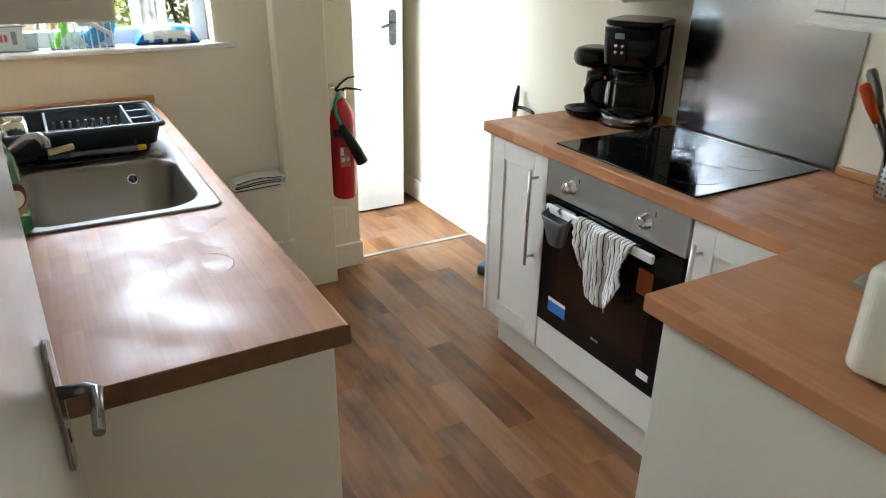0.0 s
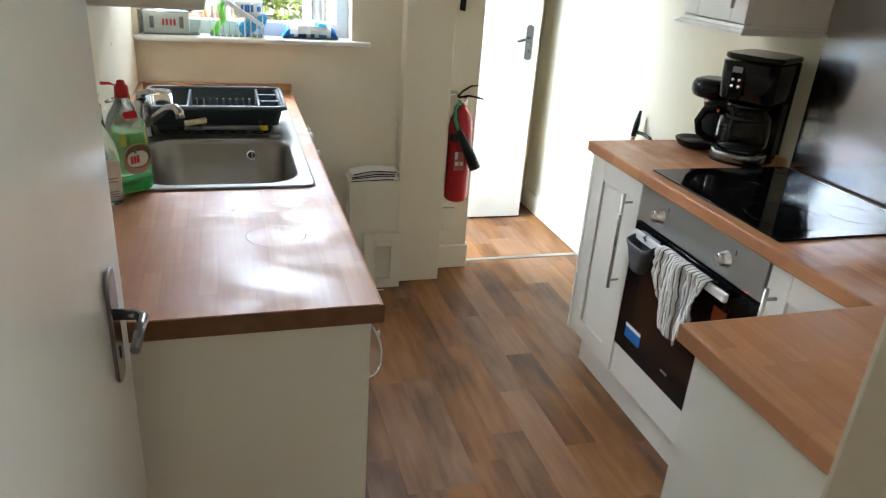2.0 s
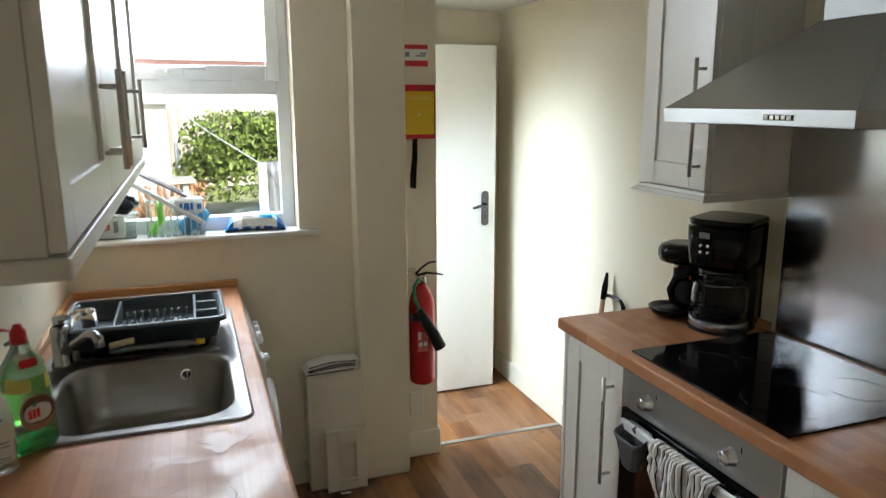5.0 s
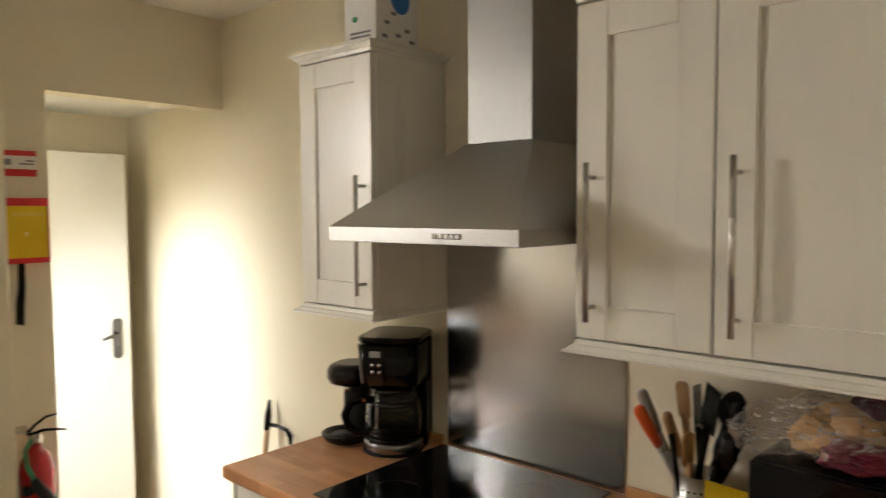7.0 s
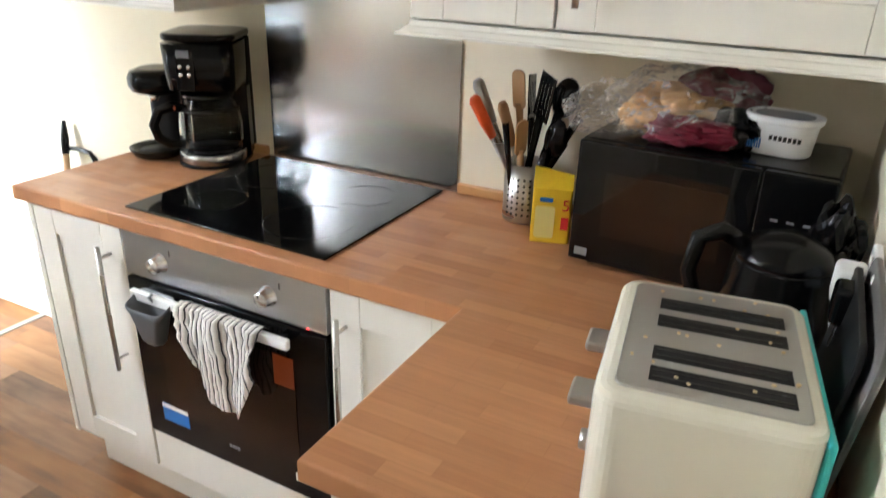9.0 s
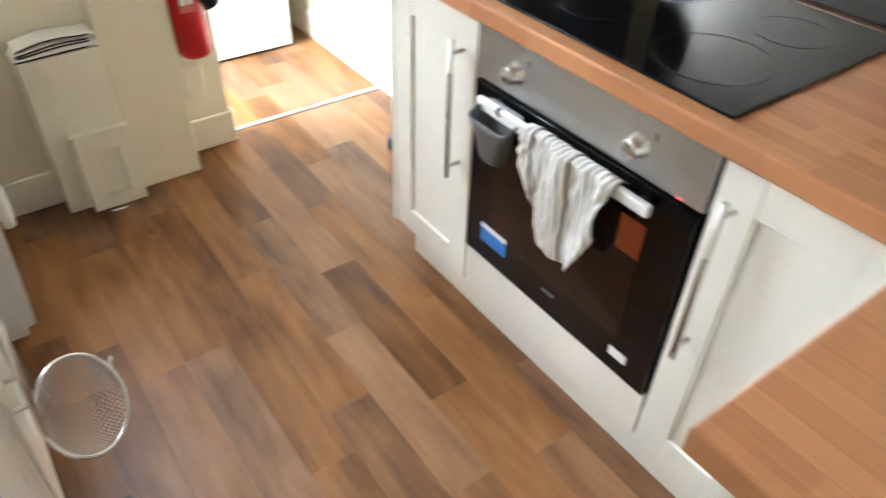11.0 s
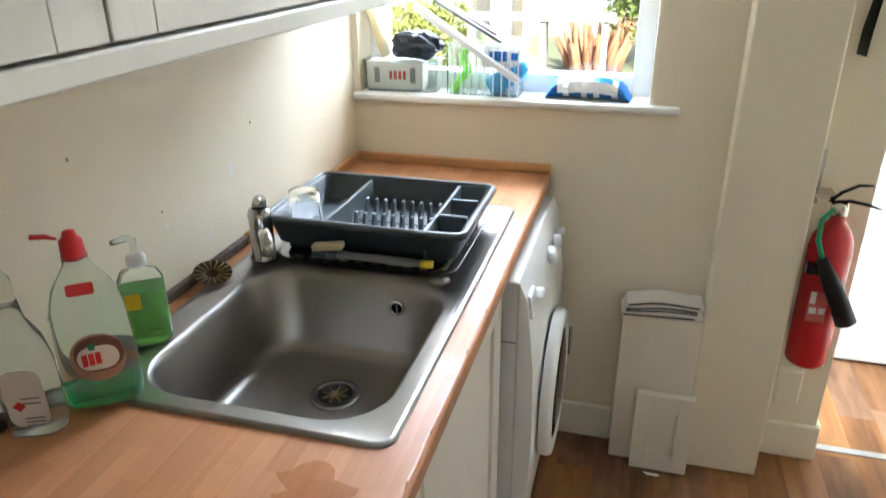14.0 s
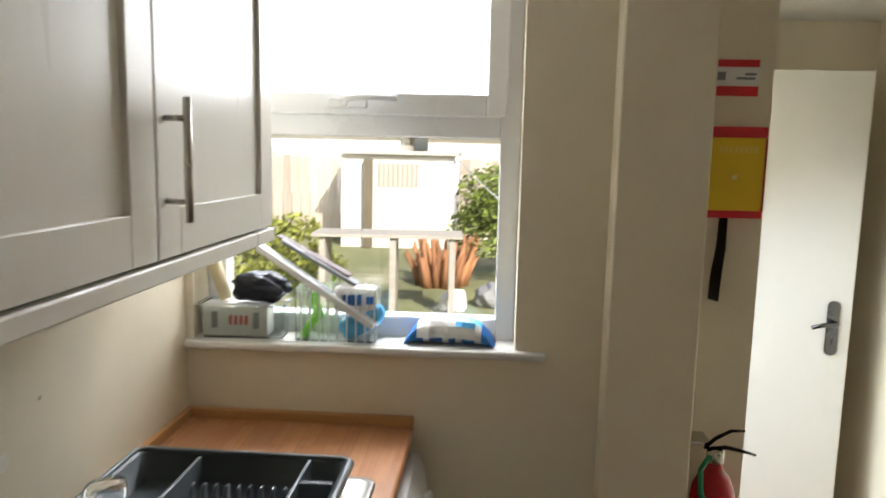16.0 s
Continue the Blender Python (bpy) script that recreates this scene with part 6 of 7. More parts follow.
    for x in (-0.036, 0.036):
        pl = part("plug", bx(x - 0.024, x + 0.024, -0.052, -0.012, -0.036, 0.018, 0.008, 3), WHITEP if x < 0 else BLACKP, s, "plug")
        part("lead", tube([(x, -0.035, -0.034), (x, -0.040, -0.07), (x - 0.02, -0.03, -0.12), (x - 0.05, -0.025, -0.180)], 0.0035, 8), WHITEP if x < 0 else BLACKP, pl)
        part("rocker", bx(x - 0.006, x + 0.006, -0.015, -0.012, 0.022, 0.036, 0.002), WHITEP, s)
    # cartons on the narrow wall unit
    t = thing("carton", 1.990, 1.853, RZ1 + 0.028, 4, "white printed carton on top of the wall unit", "box")
    part("carton_body", bx(-0.085, 0.10, -0.062, 0.062, 0.0, 0.20, 0.002), PAPER, t)
    part("blue_print", turned(prism([(0.042 * math.cos(a), 0.042 * math.sin(a)) for a in (2 * math.pi * i / 28 for i in range(28))], 0, 0.0008), Matrix.Translation((0.02, -0.0622, 0.150)) @ pose(0, 0, 0, 90, 0, 0)), BLUEP, t)
    part("grey_print", turned(joined(*[bx(x, x + 0.022, y, y + 0.010, 0, 0.0006) for x, y in ((-0.06, 0.03), (-0.05, 0.07), (0.0, 0.04), (0.04, 0.06), (-0.02, 0.10), (0.06, 0.03))]), Matrix.Translation((0.0, -0.0622, 0.0)) @ pose(0, 0, 0, 90, 0, 0)), GREYL, t)
    part("green_print", turned(prism(rounded(-0.010, 0.010, -0.008, 0.008, 0.007), 0, 0.0008), Matrix.Translation((-0.0852, 0.02, 0.085)) @ pose(0, 0, 0, 90, 0, -90)), GREENH, t)
    part("side_print", turned(joined(bx(-0.04, 0.04, 0.0, 0.006, 0, 0.0006), bx(-0.04, 0.04, 0.012, 0.018, 0, 0.0006)), Matrix.Translation((-0.0853, 0.0, 0.03)) @ pose(0, 0, 0, 90, 0, -90)), GREYL, t)


corner_things()


# ---- between window and lobby ----
def pier_things():
    # folded cloth on the boxing
    t = thing("folded_tea_towel", 0.958, 2.895, BOXZ + 0.001, 3, "folded striped tea towel on the pipe boxing", "towel")

    def sag(x, k):
        return 0.0022 * k * math.sin(x * 26 + 0.6 + 0.5 * k) + 0.05 * (x + 0.1) * k / 3

    for k in range(3):
        bm = bx(-0.118 + 0.006 * k, 0.112 - 0.008 * (k % 2), -0.044 + 0.003 * k, 0.042, 0.0, 0.0135, 0.006, 3)
        bmesh.ops.subdivide_edges(bm, edges=[e for e in bm.edges if e.calc_length() > 0.12], cuts=11)
        for v in bm.verts:
            top = v.co.z / 0.0135
            v.co.z = 0.0135 * k + v.co.z + sag(v.co.x, k) * (1 - top) + sag(v.co.x, k + 1) * top + 0.002 * noise.noise(v.co * 40) * top
        part("fold", bm, CLOTH, t)
        for h in ((0.30,), (0.25, 0.75), (0.60,))[k]:
            y = -0.0445 + 0.003 * k
            pts = [(x, y, 0.0135 * (k + h) + sag(x, k + h)) for x in (-0.112 + 0.006 * k + 0.018 * i for i in range(13)) if x < 0.102]
            part("stripe", tube(pts, 0.0026, 6), NIGHT, t, "black stripe")
    # loose framed panel with a deep sunk field
    t = thing("loose_panel", 0.998, 2.832, 0.0, 0, "small cream framed panel leaning on the pipe boxing", "panel")
    lean = pose(0, 0, 0.002, -1.6, 0, 0)
    for n, a in (("stile", (-0.085, -0.036, 0.0, 0.272)), ("stile", (0.040, 0.085, 0.0, 0.272)), ("rail", (-0.036, 0.040, 0.0, 0.046)), ("rail", (-0.036, 0.040, 0.208, 0.272))):
        part(n, turned(bx(a[0], a[1], -0.020, 0.008, a[2], a[3], 0.0015), lean), CREAMG, t)
    part("sunk_panel", turned(bx(-0.036, 0.040, 0.002, 0.0075, 0.046, 0.208), lean), CREAMG, t)
    part("chipped_foot", turned(prism([(-0.03, 0.0), (0.02, -0.004), (0.012, -0.011), (-0.02, -0.010)], 0.0, 0.003), Matrix.Translation((-0.01, -0.034, 0.0005))), PAPER, t, "white flake of paint")
    # extinguisher
    ex, ey, ez = 1.372, 2.930, 0.398
    t = thing("fire_extinguisher", ex, ey, ez, 0, "red carbon dioxide fire extinguisher hung on the wall", "fire extinguisher")
    body = part("cylinder", lathe([(0.046, 0.0), (0.054, 0.008), (0.056, 0.02), (0.056, 0.36), (0.050, 0.395), (0.036, 0.425), (0.020, 0.442), (0.018, 0.455)], 36), REDP, t)
    part("label", turned(bx(-0.028, 0.02, -0.0005, 0.0005, 0.16, 0.25), Matrix.Translation((-0.01, -0.0564, 0))), mat("red_white_label", (0.62, 0.12, 0.10), 0.4), body, "red printed label")
    part("label_squares", joined(bx(-0.034, -0.016, -0.0585, -0.0575, 0.185, 0.203), bx(-0.010, 0.006, -0.0585, -0.0575, 0.185, 0.203), bx(-0.036, -0.022, -0.0580, -0.0570, 0.215, 0.250)), PAPER, body)
    part("valve", lathe([(0.018, 0.455), (0.022, 0.460), (0.022, 0.485), (0.014, 0.495)], 20), NICKEL, t)
    part("grip", tube([(-0.022, 0.0, 0.490), (0.02, -0.008, 0.500), (0.06, -0.014, 0.495), (0.092, -0.018, 0.487)], [0.008, 0.009, 0.008, 0.005], 10, flat=0.6), BLACKP, t, "black carrying handle")
    part("squeeze_lever", tube([(-0.028, 0.0, 0.492), (-0.005, -0.004, 0.520), (0.03, -0.012, 0.545), (0.062, -0.016, 0.548)], [0.007, 0.008, 0.007, 0.005], 10, flat=0.6), BLACKP, t, "black squeeze lever")
    part("hose", tube([(-0.018, -0.012, 0.475), (-0.045, -0.035, 0.450), (-0.048, -0.055, 0.400), (-0.030, -0.066, 0.350)], 0.007, 10), GREENH, t, "green discharge hose")
    part("horn", tube([(-0.034, -0.066, 0.355), (-0.005, -0.076, 0.300), (0.030, -0.080, 0.235), (0.056, -0.082, 0.180)], [0.013, 0.022, 0.025, 0.027], 18), BLACKM, t, "black discharge horn")
    part("horn_clip", bx(-0.060, -0.030, -0.060, -0.030, 0.30, 0.33, 0.004), BLACKP, t)
    part("wall_bracket", joined(bx(-0.066, -0.040, 0.071, 0.0745, 0.46, 0.615, 0.001), bx(-0.062, -0.012, 0.0, 0.073, 0.500, 0.508, 0.001)), NICKEL, t, "bare metal wall bracket")
    # sign and fire blanket
    t = thing("fire_sign", 1.377, YS - 0.0005, 1.770, 0, "small red and white fire instruction sign", "sign")
    part("plate", bx(-0.054, 0.054, -0.003, 0.0, 0.0, 0.088, 0.001, 1), PAPER, t)
    for a in ((0.0, 0.024), (0.070, 0.088)):
        part("red_band", bx(-0.054, 0.054, -0.004, -0.003, a[0], a[1]), REDC, t)
    part("pictogram", bx(-0.046, -0.026, -0.004, -0.003, 0.038, 0.058), GREYL, t)
    part("text_bar", bx(0.0, 0.045, -0.004, -0.003, 0.040, 0.046), GREYL, t)
    part("text_bar", bx(0.02, 0.048, -0.004, -0.003, 0.050, 0.056), GREYL, t)
    t = thing("fire_blanket", 1.386, YS - 0.0005, 1.472, 0, "yellow and red fire blanket case with black pull straps", "fire blanket")
    part("case", bx(-0.064, 0.066, -0.030, 0.0, 0.0, 0.222, 0.004), YELLOW, t)
    part("red_band", bx(-0.066, 0.068, -0.0315, 0.0, -0.001, 0.018, 0.002), REDC, t)
    part("red_band", bx(-0.066, 0.068, -0.0315, 0.0, 0.196, 0.223, 0.002), REDC, t)
    part("red_side", bx(0.0662, 0.0685, -0.031, 0.0, 0.018, 0.196), REDC, t)
    part("pale_mark", turned(prism(rounded(-0.014, 0.014, -0.006, 0.006, 0.005), 0, 0.0006), Matrix.Translation((0.0, -0.0302, 0.10)) @ pose(0, 0, 0, 90, 0, 20)), mat("pale_yellow_mark", (0.85, 0.72, 0.25), 0.4), t)
    part("pale_words", joined(*[bx(-0.045 + i * 0.012, -0.037 + i * 0.012, -0.0308, -0.0302, 0.160, 0.176) for i in range(8)]), mat("faded_print", (0.82, 0.62, 0.10), 0.4), t)
    strap = tube([(-0.018, -0.012, 0.002), (-0.020, -0.015, -0.08), (-0.028, -0.016, -0.15), (-0.030, -0.014, -0.212)], [0.015, 0.017, 0.020, 0.020], 10, flat=0.14)
    part("pull_strap", strap, BLACKM, t, "black pull strap")
    # old junction box low on the wall
    t = part("junction_box", bx(1.325, 1.395, YS - 0.028, YS - 0.0005, 0.215, 0.330, 0.006), CREAMG)
    tagged(t, "small painted-over box low on the wall", "junction box")
    # long-handled dustpan set beyond the base unit
    t = thing("long_handled_dustpan", 2.02, 2.63, 0.0, 0, "slate blue long-handled dustpan with a wooden shaft and black grip", "dustpan")
    part("pan", turned(joined(bx(-0.10, 0.07, -0.09, 0.05, 0.002, 0.055, 0.012, 3)), pose(0, 0, 0, 0, 0, 35)), mat("slate_blue_plastic", (0.07, 0.11, 0.17), 0.4), t, "slate blue pan")
    part("yellow_collar", tube([(0.0, 0.02, 0.055), (0.012, 0.022, 0.130)], [0.020, 0.016], 12), YELLOW, t, "yellow collar")
    part("pan_lip", turned(bx(-0.105, 0.075, -0.125, -0.085, 0.002, 0.012, 0.004), pose(0, 0, 0, 0, 0, 35)), GREYL, t)
    part("shaft", tube([(0.0, 0.02, 0.05), (0.055, 0.03, 0.40), (0.108, 0.04, 0.80)], 0.011, 12), WOODH, t, "wooden shaft")
    part("grip", tube([(0.105, 0.04, 0.775), (0.112, 0.04, 0.83), (0.120, 0.04, 0.892)], [0.013, 0.014, 0.006], 12), BLACKP, t, "black grip")
    part("side_hook", tube([(0.106, 0.04, 0.795), (0.112, -0.02, 0.800), (0.112, -0.085, 0.795), (0.112, -0.105, 0.775), (0.112, -0.105, 0.745)], [0.009, 0.008, 0.008, 0.010, 0.008], 10), BLACKP, t)


pier_things()


# ---- sieve hung on the sink unit's handle ----
def sieve():
    c, r = Vector((0.686, 1.640, 0.416)), 0.090
    t = thing("sieve", c.x, c.y, c.z, 0, "fine wire mesh sieve hung on the cupboard handle", "sieve")
    q = Vector((0.62, -0.52, 0.50)).to_track_quat("Z", "Y").to_matrix().to_4x4()
    part("rim", turned(tube([(r * math.cos(2 * math.pi * k / 40), r * math.sin(2 * math.pi * k / 40), 0) for k in range(40)], 0.0042, 8, closed=True), q), CHROME, t, "chrome rim")
    wire = bmesh.new()
    for k in range(-13, 14):
        for axis in (0, 1):
            u = k / 14 * r
            half = math.sqrt(max(r * r - u * u, 0))
            pts = []
            for j in range(9):
                v = -half + 2 * half * j / 8
                d = -0.045 * (1 - (u * u + v * v) / (r * r))
                pts.append((u, v, d) if axis else (v, u, d))
            tube(pts, 0.00055, 4, wire)
    part("wire_mesh", turned(wire, q), NICKEL, t, "steel wire mesh")
    hook = Vector((0.622, 1.670, 0.705)) - c
    h0 = q.to_3x3() @ Vector((-r * 0.75, r * 0.65, 0))
    part("handle", tube([h0, h0 * 0.6 + hook * 0.45 + Vector((0.01, 0, 0)), hook + Vector((0.012, 0.0, 0.0)), hook + Vector((0.010, 0.006, 0.03))], 0.0035, 8), CHROME, t, "wire handle")
    h1 = q.to_3x3() @ Vector((-r * 0.95, r * 0.3, 0))
    part("handle", tube([h1, h1 * 0.6 + hook * 0.42, hook + Vector((0.012, -0.012, 0.0)), hook + Vector((0.010, 0.006, 0.03))], 0.0035, 8), CHROME, t, "wire handle")
    p = q.to_3x3() @ Vector((r, 0, 0))
    part("rest_loop", tube([p, p * 1.18 + Vector((0, 0, 0.006)), p * 1.2, p * 1.02 + q.to_3x3() @ Vector((0, -0.012, 0))], 0.0028, 8), CHROME, t)


sieve()


# ---- window sill ----
def sill_things():
    z = WZ0 + 0.0205
    t = thing("storage_tub", 0.141, 3.000, z, 2, "clear plastic tub holding a printed carton", "storage tub")
    bm = bmesh.new()
    rings = [[bm.verts.new((x, y, zz)) for x, y in rounded(-a, a, -b, b, 0.015, 4)] for a, b, zz in ((0.106, 0.040, 0.0), (0.112, 0.045, 0.085), (0.117, 0.049, 0.088), (0.117, 0.049, 0.092), (0.110, 0.0435, 0.09), (0.104, 0.0385, 0.003))]
    k = len(rings[0])
    for a, b in zip(rings, rings[1:]):
        for i in range(k):
            bm.faces.new((a[i], a[(i + 1) % k], b[(i + 1) % k], b[i]))
    bm.faces.new(rings[0])
    bm.faces.new(rings[-1])
    part("tub", bm, CLEAR, t)
    t = thing("small_carton", 0.128, 2.998, z + 0.005, 2, "white carton with faint red print inside the tub", "box")
    part("carton_body", bx(-0.092, 0.080, -0.034, 0.034, 0.0, 0.082, 0.002), PAPER, t)
    part("red_print", joined(*[bx(-0.022 + i * 0.014, -0.013 + i * 0.014, -0.0355, -0.0345, 0.030, 0.055) for i in range(4)]), REDC, t)
    part("grey_print", joined(*[bx(-0.068 + i * 0.110, -0.052 + i * 0.110, -0.0355, -0.0345, 0.020, 0.064) for i in range(2)]), GREYL, t)
    def lump(name, x, y, zz, s, m, la, cat, seed, n=3):
        bm = bmesh.new()
        bmesh.ops.create_icosphere(bm, subdivisions=n, radius=1.0)
        for v in bm.verts:
            d = v.co.normalized()
            kk = 1 + 0.30 * noise.noise(d * 2.2 + Vector((seed, 0, 0))) + 0.15 * noise.noise(d * 6 + Vector((0, seed, 0)))
            v.co = Vector((d.x * s[0], d.y * s[1], d.z * s[2])) * kk
        lo = min(v.co.z for v in bm.verts)
        for v in bm.verts:
            v.co.z -= lo
        t = thing(name, x, y, zz, 0, la, cat)
        part("wrap", bm, m, t)
        return t
    lump("bin_bag_roll", 0.180, 3.000, z + 0.088, (0.075, 0.04, 0.042), NAVY, "crumpled dark blue bin bag on the tub", "bag", 4)
    t = thing("paper_sleeve", 0.055, 3.01, z + 0.093, 0, "cream paper tube leaning in the window corner", "tube")
    part("sleeve", tube([(0.03, 0.0, 0.0), (0.005, 0.0, 0.07), (-0.02, 0.0, 0.16)], [0.016, 0.018, 0.018], 14), mat("cream_paper", (0.72, 0.62, 0.38), 0.6), t)
    # wire-sided basket with bottles
    bx0, by0 = 0.385, 2.998
    t = thing("plastic_basket", bx0, by0, z, 0, "clear slatted plastic basket full of cleaning things", "basket")
    part("basket_floor", bx(-0.095, 0.110, -0.040, 0.040, 0.0, 0.004, 0.001), CLEAR, t)
    for i in range(18):
        x = -0.095 + i * 0.012
        for y in (-0.042, 0.042):
            part("bar", bx(x - 0.0022, x + 0.0022, y - 0.0015, y + 0.0015, 0.0, 0.135), WHITEP if i % 2 else CLEAR, t)
    for y in (-0.042, 0.042):
        part("rim", bx(-0.098, 0.112, y - 0.003, y + 0.003, 0.132, 0.142, 0.002), CLEAR, t)
    for x in (-0.097, 0.111):
        part("end", bx(x - 0.0015, x + 0.0015, -0.042, 0.042, 0.0, 0.138), CLEAR, t)
    t = thing("lime_cloth_peg", bx0 - 0.055, by0 - 0.010, z + 0.005, 0, "bright green plastic brush in the basket", "brush")
    part("handle", tube([(-0.03, 0, 0.0), (-0.01, 0, 0.035), (0.012, 0, 0.06), (0.0, 0, 0.10), (0.012, 0, 0.13)], [0.014, 0.012, 0.016, 0.013, 0.012], 12), LIME, t)
    t = thing("blue_bottle", bx0 + 0.04, by0, z + 0.005, 0, "pale blue squeezy bottle in the basket", "bottle")
    part("bottle_body", turned(bottle_rings([(0.028, 0.020, 0.0), (0.030, 0.022, 0.02), (0.030, 0.022, 0.10), (0.014, 0.012, 0.125)]), pose(-0.02, 0, 0.012, 0, 58, 0)), SKYB, t)
    t = thing("wet_wipes_packet", bx0 + 0.05, by0 - 0.004, z + 0.075, 8, "blue and white wipes packet in the basket", "packet")
    bm = bx(-0.055, 0.060, -0.028, 0.028, 0.0, 0.07, 0.02, 4)
    part("pack", bm, PAPER, t)
    part("blue_print", joined(bx(-0.03, 0.02, -0.0292, -0.0275, 0.022, 0.050), bx(0.03, 0.05, -0.0292, -0.0275, 0.025, 0.045)), BLUEP, t)
    # white board and a grey folder leaning across
    for nm, x0, z0, x1, z1, th, y, m, la in (("shelf_board", 0.190, 0.245, 0.495, 0.045, 0.016, 2.962, WHITEP, "white plastic shelf board leaning on the basket"), ("folder", 0.240, 0.258, 0.440, 0.145, 0.010, 3.005, GREYL, "grey clip folder leaning on the basket"), ("folder", 0.225, 0.268, 0.420, 0.165, 0.006, 3.020, mat("brown_card", (0.10, 0.06, 0.05), 0.5), "dark brown card folder leaning on the basket")):
        a = math.degrees(math.atan2(z1 - z0, x1 - x0))
        L = math.hypot(x1 - x0, z1 - z0)
        t = thing(nm, (x0 + x1) / 2, y, z + (z0 + z1) / 2, 0, la, "board")
        part("sheet", turned(prism(rounded(-L / 2, L / 2, -0.022, 0.022, 0.006, 4), -th / 2, th / 2, 0.002), pose(0, 0, 0, 0, -a, 0)), m, t)
    # wipes pack on the sill
    t = thing("wipes_pack", 0.690, 3.000, z, -4, "crumpled blue and white wipes pack on the sill", "packet")
    bm = bmesh.new()
    rings = []
    for i in range(15):
        u = -1 + 2 * i / 14
        hgt = 0.066 * (1 - abs(u) ** 4) + 0.006
        wid = 0.044 + 0.004 * math.sin(i * 2.1)
        ring = []
        for j in range(14):
            a = 2 * math.pi * j / 14
            ring.append(bm.verts.new((u * 0.118, wid * math.cos(a) * (1 + 0.08 * math.sin(i * 1.7 + j)), hgt / 2 + hgt / 2 * math.sin(a) * (1 + 0.05 * math.sin(i + 2 * j)))))
        rings.append(ring)
    for a, b in zip(rings, rings[1:]):
        for j in range(14):
            bm.faces.new((a[j], a[(j + 1) % 14], b[(j + 1) % 14], b[j]))
    bm.faces.new(rings[0])
    bm.faces.new(rings[-1])
    for f in bm.faces:
        c = f.calc_center_median()
        f.material_index = 1 if (abs(c.x) > 0.085 or (c.z < 0.022 and int((c.x + 0.2) / 0.022) % 2)) else (2 if c.x > 0.02 and c.z > 0.05 else 0)
    for v in bm.verts:
        v.co.z = max(v.co.z, 0.0)
    part("pack", bm, [PAPER, BLUEP, SKYB], t)


sill_things()


# ---- chipped plaster on the sink wall ----
def wall_chips():
    rng = random.Random(9)
    pale, dim = mat("bare_plaster", (0.84, 0.80, 0.72), 0.9, vary=0.15, scale=30), mat("scuff", (0.34, 0.27, 0.20), 0.8)
    wall = bpy.data.objects["wall_west"]
    for y, zz, s, m in CHIPS:
        out = [(s * (0.7 + 0.6 * rng.random()) * math.cos(a), s * (0.7 + 0.6 * rng.random()) * math.sin(a) * 1.2) for a in (2 * math.pi * k / 11 for k in range(11))]
        part("plaster_chip", turned(prism(out, -0.001, 0.0008), Matrix.Translation((0, y, zz)) @ pose(0, 0, 0, 90, 0, 90)), pale if m else dim, wall, "chipped bare plaster" if m else "dark scuff mark")


CHIPS = [(1.804, 1.240, 0.003, 0), (2.234, 1.095, 0.015, 1), (1.995, 1.083, 0.0025, 0), (2.336, 1.170, 0.003, 0), (2.003, 1.054, 0.004, 1), (1.70, 1.02, 0.004, 0), (2.13, 0.985, 0.008, 1)]
wall_chips()


